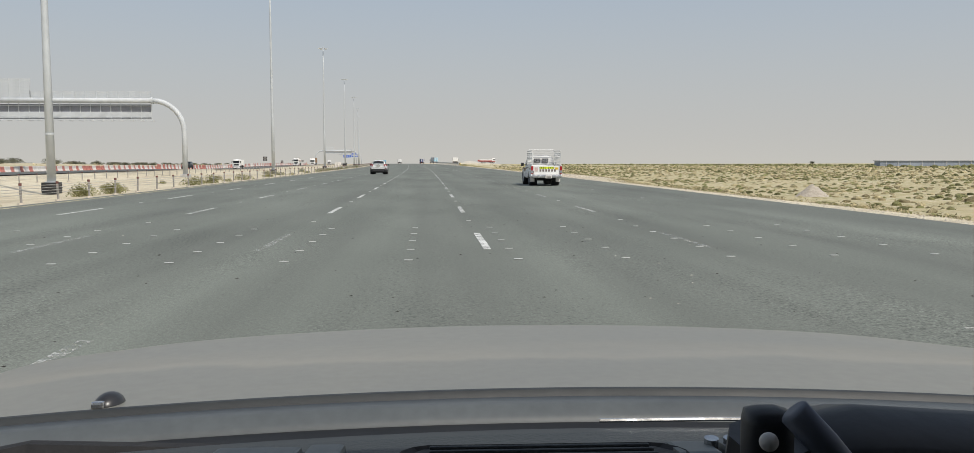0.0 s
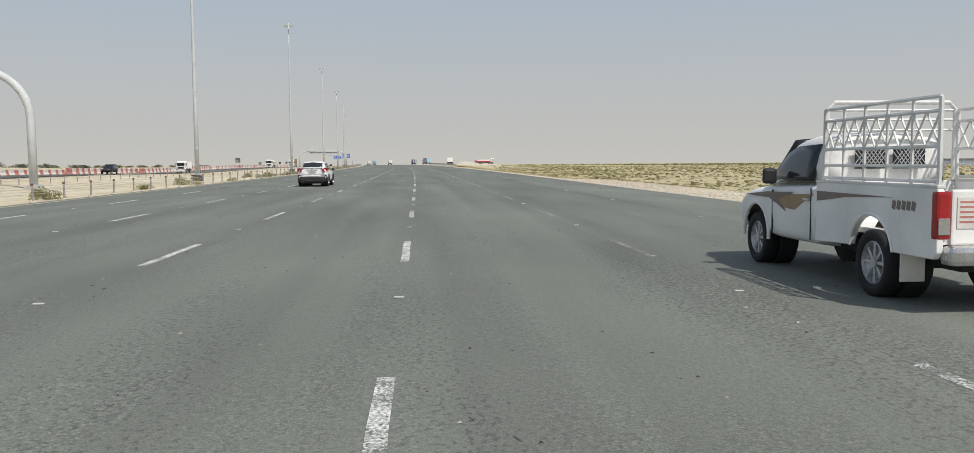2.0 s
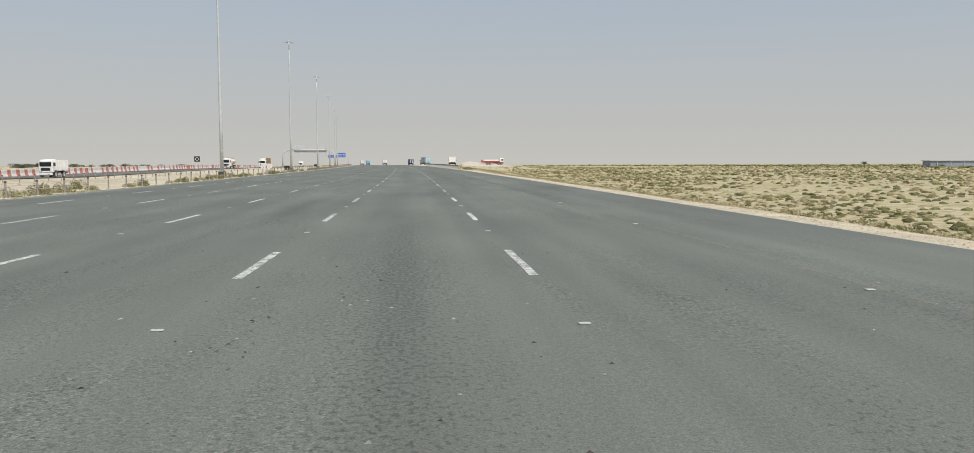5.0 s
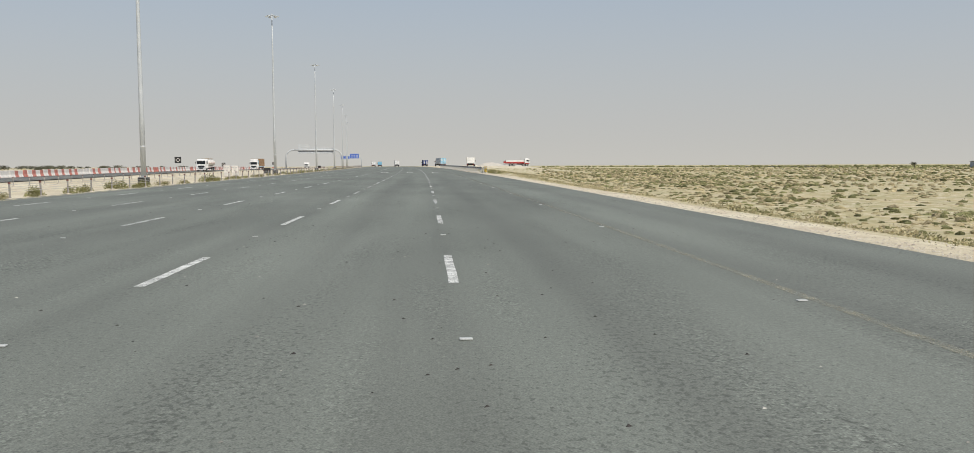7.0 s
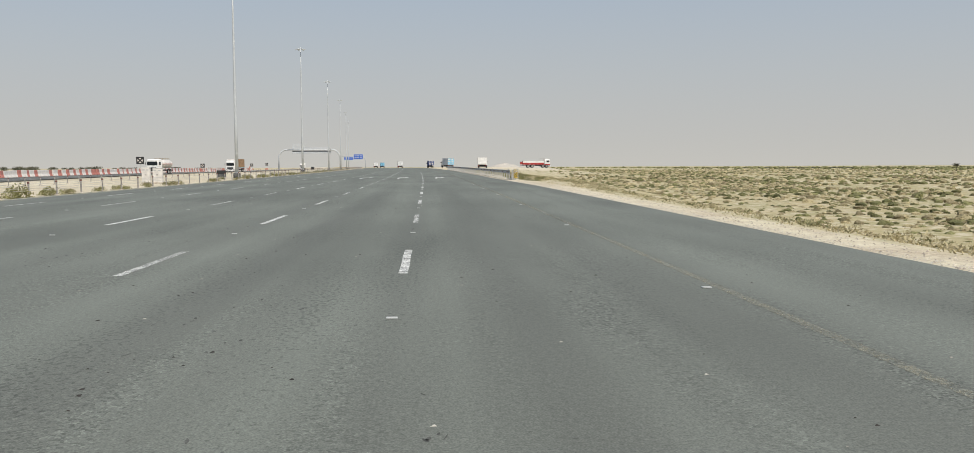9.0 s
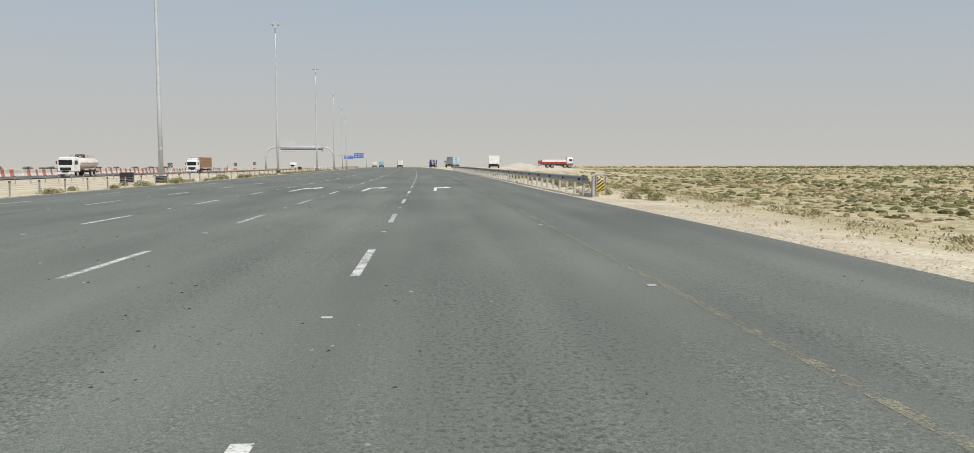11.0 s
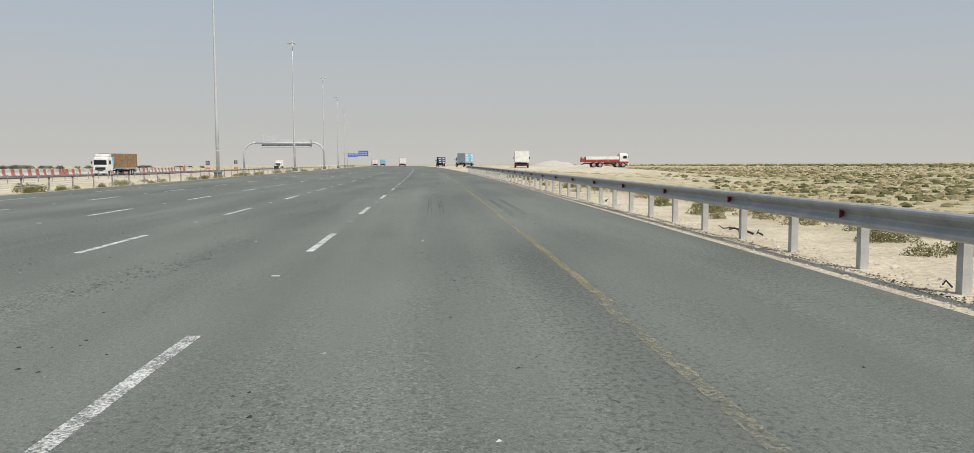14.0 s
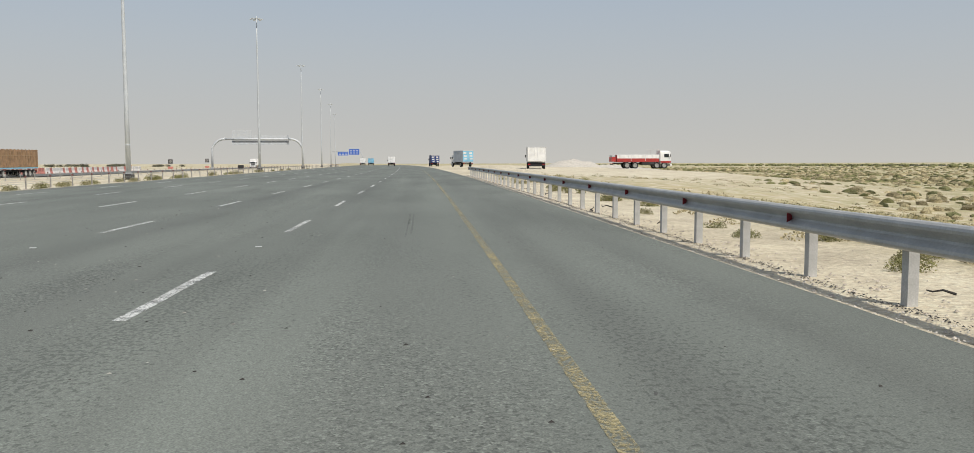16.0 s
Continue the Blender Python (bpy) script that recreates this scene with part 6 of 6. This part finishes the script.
M_CHIP = mat("dusty_stone_chips", (0.36, 0.35, 0.31), 0.9, 0, 0.2, 4, 40, 0.3, island=0.4)


def build_grit():
    """Chips and crumbs lying on the carriageway."""
    for nm, lab, material, n, seed in (("road_grit", "pale stone chips strewn on the asphalt", M_CHIP, 2400, 31), ("road_crumbs", "dark tar crumbs strewn on the asphalt", M_CRUMB, 5200, 32)):
        rg = random.Random(seed)
        v, f = [], []
        for _ in range(n):
            y = rg.uniform(3, 350)
            o = rg.triangular(-9, 11.5, 3.5)
            if noise.noise(Vector((o * .5, y * .12, seed))) + rg.uniform(-.5, .5) < 0:
                continue
            p = at(o, y)
            s = rg.uniform(.008, .024)
            i = len(v)
            v += [(p.x - s, y - s * rg.uniform(.5, 1.6), p.z + .001), (p.x + s, y - s * rg.uniform(.3, 1), p.z + .001), (p.x + s * .3, y + s * rg.uniform(.8, 2), p.z + .001), (p.x, y, p.z + s * .5)]
            f += [(i, i + 1, i + 3), (i + 1, i + 2, i + 3), (i + 2, i, i + 3)]
        tagged(new(nm, cloud_mesh(nm, v, f, material)), lab, "grit", kind="stuff")


build_grit()


def build_scars():
    """Gouges and torn spots in the wearing course: flat dark flakes in drifts along the lanes."""
    rg = random.Random(57)
    spots = [(3.1, 294.1, .16, 1.5, 190), (2.7, 292.0, .14, 1.2, 110), (3.3, 297.5, .1, 1.8, 70), (6.9, 293.0, .35, 1.4, 40), (7.4, 291.2, .2, .9, 30), (1.6, 262.0, .4, 1.6, 30)]
    for _ in range(95):
        spots.append((rg.uniform(-8, 10.5), rg.uniform(4, 340), rg.uniform(.06, .4), rg.uniform(.5, 2.4), rg.randrange(6, 26)))
    v, f = [], []
    for o0, y0, so, sy, n in spots:
        for _ in range(n):
            o, y = o0 + rg.gauss(0, so), y0 + rg.gauss(0, sy)
            if abs(o - 1) > 11:
                continue
            p = at(o, y)
            w, h, k = rg.uniform(.006, .02), rg.uniform(.02, .08), rg.uniform(-.02, .02)
            i = len(v)
            for q in range(6):
                a = 2 * math.pi * q / 6
                v.append((p.x + w * math.cos(a) * rg.uniform(.5, 1.1) + k * math.sin(a), y + h * math.sin(a) * rg.uniform(.6, 1.1), p.z + .002))
            f.append(tuple(range(i, i + 6)))
    tagged(new("asphalt_gouges", cloud_mesh("asphalt_gouges", v, f, M_GOUGE)), "dark gouges and torn spots in the worn asphalt", "road damage", kind="stuff")


M_GOUGE = mat("bare_dark_binder", (0.10, 0.103, 0.094), 0.95, 0, 0.2, 6, 60, 0.4, island=0.35)
build_scars()


def mound(name, label, x, y, z, rx, ry, h, seed, material):
    bm = bmesh.new()
    n, k = 20, 8
    rings = []
    for j in range(k + 1):
        r = j / k
        ring = []
        for i in range(n):
            a = 2 * math.pi * i / n
            q = Vector((math.cos(a) * r * rx, math.sin(a) * r * ry, 0))
            w = noise.noise(Vector((q.x * 1.3 / rx * 2, q.y * 1.3 / ry * 2, seed))) * .45 * (1 - r) + noise.noise(Vector((q.x * 2, q.y * 2, seed))) * .12 * (1 - r)
            ring.append(bm.verts.new((x + q.x, y + q.y, z + h * ((1 - r * r) ** 1.5 + w) - .1)))
        rings.append(ring)
    for u, v in zip(rings, rings[1:]):
        for i in range(n):
            bm.faces.new((u[i], v[i], v[(i + 1) % n], u[(i + 1) % n]))
    tagged(part(name, bm, material, smooth=True), label, "mound")


mound("rubble_mound", "pale heap of rubble and sand among scrub", 65, 140, ground_z(66, 140), 3.2, 2.6, 1.9, 2, M_STONE)
mound("sand_berm", "low pale sand berm at the edge of the pad", road_x(462) + 34.5, 462, ground_z(34, 462), 6.5, 3, 1.5, 4, M_CHALK)
mound("sand_berm", "low pale sand berm at the edge of the pad", road_x(475) + 45, 478, ground_z(45, 478), 11, 3, 1.0, 6, M_CHALK)

# long low building on the horizon
b = thing("industrial_shed", "long low dark shed on the desert horizon", "building", m=pose(475, 866, -5.4, 0, 0, -12))
part("wall", box((170, 10, 2.9), (340, 20, 6.6), .05), M_WALLFAR, b)
part("roof", box((170, 10, 6.35), (342, 22, .5), .05), M_PANEL, b)
for i in range(28):
    part("bay_post", box((6 + 12 * i, -.2, 2.9), (.8, .4, 6.6)), M_PANEL, b)

# litter on the shoulder
rg = random.Random(44)
for o, y in ((11.2, 262.9), (10.6, 262.0), (11.0, 321.0), (9.5, 90), (10.4, 84.0)):
    ob = part("rubber_scrap", box((0, 0, .012), (.10, .04, .02), .008, Matrix.Rotation(rg.uniform(0, 3), 4, "Z")), M_BLACK if o != 10.6 else M_WHITEPLASTIC)
    ob.matrix_basis = place(o, y)
    tagged(ob, "small scrap of litter lying on the asphalt", "litter", "litter")

# a far dark plantation and a pale berm along the horizon
rg = random.Random(77)
v, f = [], []
for i in range(260):
    x = 375 + 170 * rg.random()
    leaf_cloud(v, f, (x, 1250 + rg.uniform(-15, 15), -6.6), 4, 3, 1.7, 12, 1.2, rg, .1)
tagged(new("far_plantation", cloud_mesh("far_plantation", v, f, M_TREE)), "thin dark line of far planting on the horizon", "planting", kind="stuff")

# strips of burst tyre and dry twigs by the guard rail
rg = random.Random(91)
for i in range(16):
    y = rg.uniform(266, 360)
    k = rg.uniform(.5, 1.2)
    ob = part("tyre_strip", tube([(-.2 * k, -.12 * k, .012), (-.06 * k, 0, .03 + .05 * rg.random()), (.08 * k, .06 * k, .02), (.22 * k, .02, .012 + .09 * rg.random())], .022 * k, 6, .008), M_CRUMB)
    ob.matrix_basis = place(right_edge(y) + rg.uniform(.4, 1.6), y, rg.uniform(40, 140))
    tagged(ob, "curled dark strip of burst tyre on gravel", "tyre scrap", "tyre scraps")


# ---- the car from whose windscreen the drive is filmed, where it stands at the start ----
def soften_box(c, s, bevel, rot=None):
    return add_box(bmesh.new(), c, s, bevel, rot)


def dome(c, s):
    bm = bmesh.new()
    bmesh.ops.create_uvsphere(bm, u_segments=16, v_segments=10, radius=1.0, matrix=Matrix.Translation(c) @ Matrix.Diagonal((*s, 1)))
    return bm


def hood_paint():
    """The car's paint with a dried tide line of rinse water and fine dust."""
    m = M_TAUPE.copy()
    n, l = m.node_tree.nodes, m.node_tree.links
    b = n["Principled BSDF"]
    src = b.inputs["Base Color"].links[0].from_socket
    co, sp, t = n.new("ShaderNodeTexCoord"), n.new("ShaderNodeSeparateXYZ"), n.new("ShaderNodeTexNoise")
    t.inputs["Scale"].default_value, t.inputs["Detail"].default_value = 9.0, 8
    l.new(co.outputs["Object"], sp.inputs[0])
    l.new(co.outputs["Object"], t.inputs["Vector"])
    ad = n.new("ShaderNodeMath")
    ad.operation = "MULTIPLY_ADD"
    ad.inputs[1].default_value = 0.10
    l.new(t.outputs[0], ad.inputs[0])
    l.new(sp.outputs["Y"], ad.inputs[2])
    r = n.new("ShaderNodeValToRGB")
    cr = r.color_ramp
    cr.elements[0].position, cr.elements[0].color = 0.0, (0, 0, 0, 1)
    cr.elements[1].position, cr.elements[1].color = 1.0, (0, 0, 0, 1)
    for pos, val in ((0.31, 0.0), (0.338, 0.24), (0.39, 0.1), (0.52, 0.0)):
        e = cr.elements.new(pos)
        e.color = (val, val, val, 1)
    mr = n.new("ShaderNodeMapRange")
    mr.inputs[1].default_value, mr.inputs[2].default_value = 1.0, 2.0
    l.new(ad.outputs[0], mr.inputs[0])
    l.new(mr.outputs[0], r.inputs[0])
    mx = n.new("ShaderNodeMix")
    mx.data_type = "RGBA"
    mx.inputs[7].default_value = (0.42, 0.37, 0.29, 1)
    l.new(r.outputs[0], mx.inputs[0])
    l.new(src, mx.inputs[6])
    l.new(mx.outputs[2], b.inputs["Base Color"])
    return m


def build_host_car():
    t = thing("host_car", "dusty taupe large sport utility car with a black dashboard", "car", m=pose(0.14, 0, 0, 0, 0, -1.5))
    # body shell below the windows
    st = [(-3.0, [(.70, .55), (.86, .62), (.90, .85), (.88, 1.02), (.80, 1.06), (0, 1.06)]), (-2.2, [(.72, .40), (.92, .48), (.95, .85), (.93, 1.05), (.84, 1.09), (0, 1.09)]),
          (0.3, [(.72, .40), (.92, .48), (.95, .85), (.93, 1.03), (.84, 1.06), (0, 1.06)]), (0.86, [(.72, .40), (.92, .48), (.95, .82), (.92, .98), (.82, 1.02), (0, 1.04)]),
          (1.55, [(.70, .42), (.90, .50), (.93, .78), (.88, .92), (.78, .96), (0, .99)]), (1.85, [(.64, .45), (.82, .52), (.84, .72), (.78, .84), (.68, .88), (0, .92)])]
    part("body", half_loft(st), M_TAUPE, t, smooth=True)
    # bonnet: crowned across, rolling down to the front
    bm = bmesh.new()
    rows = []
    for j in range(29):
        v = j / 28
        y = 1.085 + 0.80 * v
        row = []
        for i in range(41):
            u = -1 + 2 * i / 40
            x = u * (0.96 - 0.03 * v)
            z = HOOD_Z - 0.022 * v - 0.030 * u * u - 0.03 * abs(u) ** 7
            z -= 0.008 * smooth(0.30, 0.5, v) * (1 - smooth(.8, .97, abs(u)))
            k = max(0.0, v - (0.66 - 0.04 * u * u))
            z -= 1.5 * k * k + 0.05 * smooth(.9, 1.0, v)
            row.append(bm.verts.new((x, y - 0.085 * u * u, z)))
        rows.append(row)
    for a, b in zip(rows, rows[1:]):
        for i in range(40):
            bm.faces.new((a[i], a[i + 1], b[i + 1], b[i]))
    for row, dz in ((rows[-1], -.25),):
        low = [bm.verts.new(v.co + Vector((0, .02, dz))) for v in row]
        for i in range(40):
            bm.faces.new((row[i], row[i + 1], low[i + 1], low[i]))
    bmesh.ops.recalc_face_normals(bm, faces=bm.faces)
    hood = part("bonnet", bm, hood_paint(), t, "dusty taupe bonnet with water streaks", True)
    for s in (-1, 1):
        n = part("washer_nozzle", dome((s * .585, 1.085, HOOD_Z - .016), (.019, .026, .018)), M_NOZZLE, hood, smooth=True)
        part("jet", box((s * .585 - .004, 1.060, HOOD_Z - .008), (.016, .010, .010), .003), M_CHROME, n)
    # cowl at the foot of the windscreen
    for nm, y0, y1, z0, z1, mt in (("bonnet_seal", 1.062, 1.0865, HOOD_Z - .006, HOOD_Z + .0005, M_SEAL), ("cowl", 1.010, 1.060, HOOD_Z - .016, HOOD_Z - .004, M_COWL), ("scuttle", .88, 1.012, HOOD_Z - .060, HOOD_Z - .022, M_DARK)):
        bm = bmesh.new()
        secs = []
        for i in range(25):
            u = -1 + 2 * i / 24
            d = -.085 * u * u
            q = -.030 * u * u
            x = u * .95
            secs.append([(x, y0 + d, z0 + q - .05), (x, y0 + d, z0 + q - .006), (x, y0 + d + .01, z0 + q), (x, (y0 + y1) / 2 + d, (z0 + z1) / 2 + q + .004), (x, y1 + d, z1 + q), (x, y1 + d, z1 + q - .05), (x, y0 + d, z0 + q - .05)])
        add_loft(bm, secs)
        bmesh.ops.recalc_face_normals(bm, faces=bm.faces)
        part(nm, bm, mt, t, smooth=True)
    part("wiper", tube([(-.86, .90, HOOD_Z - .065), (-.62, .95, HOOD_Z - .030), (-.45, .95, HOOD_Z - .036), (-.2, .94, HOOD_Z - .040)], .014, 6), M_BLACK, t)
    # dashboard with its demister vent and a phone clamp
    bm = bmesh.new()
    secs = []
    for i in range(21):
        u = -1 + 2 * i / 20
        x, d, q = u * .80, -.10 * u * u, -.02 * u * u
        secs.append([(x, .30, .85), (x, .34, 1.16), (x, .42 + d, 1.235 + q), (x, .55 + d, 1.24 + q), (x, .78 + d, 1.205 + q), (x, .84 + d, 1.19 + q), (x, .85 + d, 1.16), (x, .85 + d, .85), (x, .30, .85)])
    add_loft(bm, secs)
    bmesh.ops.recalc_face_normals(bm, faces=bm.faces)
    dash = part("dashboard", bm, M_DASHB, t, "dark grey soft plastic dashboard", True)
    # thin chrome tube standing in for the highlight along the dash edge
    part("dash_edge_highlight", tube([(.01, .845, 1.196), (.13, .845, 1.196), (.27, .842, 1.194)], .0022, 6), M_CHROME, dash)
    part("demister_vent", soften_plate([(-.17, .68, 1.221), (.03, .68, 1.221), (.045, .65, 1.226), (.04, .585, 1.236), (-.18, .585, 1.236), (-.185, .65, 1.226)], .006, (0, .15, 1)), M_BLACK, dash)
    for i in range(5):
        part("vent_slat", box((-.07, .60 + .017 * i, 1.240 - .0025 * i), (.18, .004, .005), .0015), M_DASHB, dash)
    for x, y, w in ((-.30, .66, .07), (-.245, .665, .03), (.055, .66, .035), (.115, .665, .07)):
        part("vent_frame", box((x, y, 1.226), (w, .05, .012), .004, Matrix.Rotation(radians(-8), 4, "X")), M_VENT, dash)
    for x in (.072, .088):
        part("sensor", tube([(x, .67, 1.22), (x, .668, 1.236)], .006, 10), M_CHROME, dash)
    arm = part("phone_clamp", soften_box((.190, .46, 1.254), (.30, .10, .125), .045, Matrix.Rotation(radians(4), 4, "Y")), M_CLAMP, t, "black plastic phone holder arm", True)
    part("clamp_strap", tube([(.022, .384, 1.3445), (.036, .382, 1.3295), (.058, .380, 1.3025)], .0075, 12), M_STRAPGREY, arm, "blue-grey strap of the holder", True)
    part("clamp_jaw", soften_box((.016, .402, 1.322), (.024, .022, .040), .008), M_CLAMP, arm, smooth=True)
    part("ball_joint", dome((.009, .381, 1.331), (.0046, .0046, .0046)), M_WHITEPLASTIC, arm, "small white ball of the joint", True)
    part("clamp_foot", tube([(.03, .47, 1.215), (.035, .45, 1.31)], .022, 10), M_CLAMP, arm)
    # roof, pillars, glass behind, seats
    part("roof", box((0, -1.25, 1.86), (1.36, 3.2, .05), .02), M_TAUPE, t)
    for s in (-1, 1):
        part("windscreen_pillar", tube([(s * .84, .78, 1.07), (s * .66, .34, 1.84)], .04, 8), M_TAUPE, t)
        part("centre_pillar", tube([(s * .90, -1.0, 1.05), (s * .68, -1.0, 1.84)], .05, 8), M_TAUPE, t)
        part("rear_pillar", tube([(s * .88, -2.75, 1.05), (s * .68, -2.75, 1.84)], .08, 8), M_TAUPE, t)
        part("side_glass", plate([(s * .88, -.95, 1.08), (s * .84, .45, 1.08), (s * .69, .0, 1.80), (s * .69, -.95, 1.80)], .006, (s, 0, 0)), M_GLASS, t)
        part("side_glass", plate([(s * .88, -2.7, 1.08), (s * .88, -1.05, 1.08), (s * .69, -1.05, 1.80), (s * .69, -2.7, 1.80)], .006, (s, 0, 0)), M_GLASS, t)
        part("mirror", box((s * 1.06, .35, 1.14), (.2, .12, .2), .04), M_TAUPE, t)
        sx = s * .40
        seat = part("seat_back", box((sx, -.75, 1.10), (.5, .16, .62), .06), M_DASHB, t)
        part("headrest", box((sx, -.80, 1.52), (.28, .1, .18), .04), M_DASHB, seat)
        for y in (-2.05, 1.0):
            add_wheel(t, TRUCK_SMALL, s * .84, y, .39, "silver alloy rim")
        part("headlight", box((s * .66, 1.84, .76), (.3, .1, .16), .03), M_CHROME, t)
        part("tail_light", box((s * .84, -2.99, .9), (.12, .06, .3), .02), M_RED, t)
    part("rear_glass", plate([(-.8, -2.95, 1.1), (.8, -2.95, 1.1), (.62, -2.8, 1.8), (-.62, -2.8, 1.8)], .006, (0, -1, 0)), M_GLASS, t)
    part("bumper", box((0, 1.9, .5), (1.7, .16, .26), .06), M_TAUPE, t)


HOOD_Z = 1.165
M_STRAPGREY = mat("pale_blue_grey_plastic", (0.13, 0.145, 0.18), 0.6, 0, 0.1, 8, 80, 0)
M_VENT = mat("grey_vent_plastic", (0.12, 0.14, 0.14), 0.5, 0, 0.15, 8, 80, 0)
M_CLAMP = mat("soft_black_plastic", (0.026, 0.028, 0.031), 0.5, 0, 0.15, 8, 80, 0.05)
M_SEAL = mat("dark_grey_rubber_seal", (0.026, 0.03, 0.032), 0.6, 0, 0.1, 6, 60, 0.05)
M_NOZZLE = mat("satin_black_plastic", (0.03, 0.03, 0.032), 0.35, 0, 0.1, 8, 80, 0)
M_COWL = mat("satin_grey_cowl_plastic", (0.088, 0.098, 0.102), 0.5, 0, 0.1, 4, 60, 0.03)
TRUCK_SMALL = wheel_meshes(0.39, 0.26, 6, M_ALLOY)
build_host_car()


# ---- road pieces ----
DASHES = {(q, ln): finish(paint_mesh(0.125, ln), "lane_dash", M_DASH_FAINT if q else M_DASH) for q in (0, 1) for ln in (3.1, 3.4)}
for i in range(len(LINES)):
    for k in range(-5, 52):
        e = dash_end(k)
        ln = 3.1 if e < 200 else 3.4
        faint = 1 if (i == 0 and e < 112) or (i > 1 and e < 26) else 0
        piece("lane_dash", DASHES[faint, ln], road, place(LINES[i], e - ln / 2, 0, 0.002))

bm = bmesh.new()
add_box(bm, (0, 0, 0.009), (0.11, 0.06, 0.014), 0.006)
stud_me = finish(bm, "road_stud", M_STUD)
for i in range(len(LINES)):
    for k in range(-2, 30):
        e = dash_end(k) - 6.4
        piece("road_stud", stud_me, road, place(LINES[i], e))
for k in range(-2, 20):
    piece("road_stud", stud_me, road, place(8.3, dash_end(k) + 5.5))
bm = bmesh.new()
add_box(bm, (0, 0, 0.009), (0.13, 0.045, 0.012), 0.006)
rumble_me = finish(bm, "rumble_stud", M_STUD)
for r_y in (12.4, 13.9, 15.4, 16.9, 18.4):
    for j in range(-6, 6):
        piece("rumble_stud", rumble_me, road, place(-0.33 + 1.63 * j if j >= 0 else -0.5 + 1.63 * j, r_y + 0.03 * j))
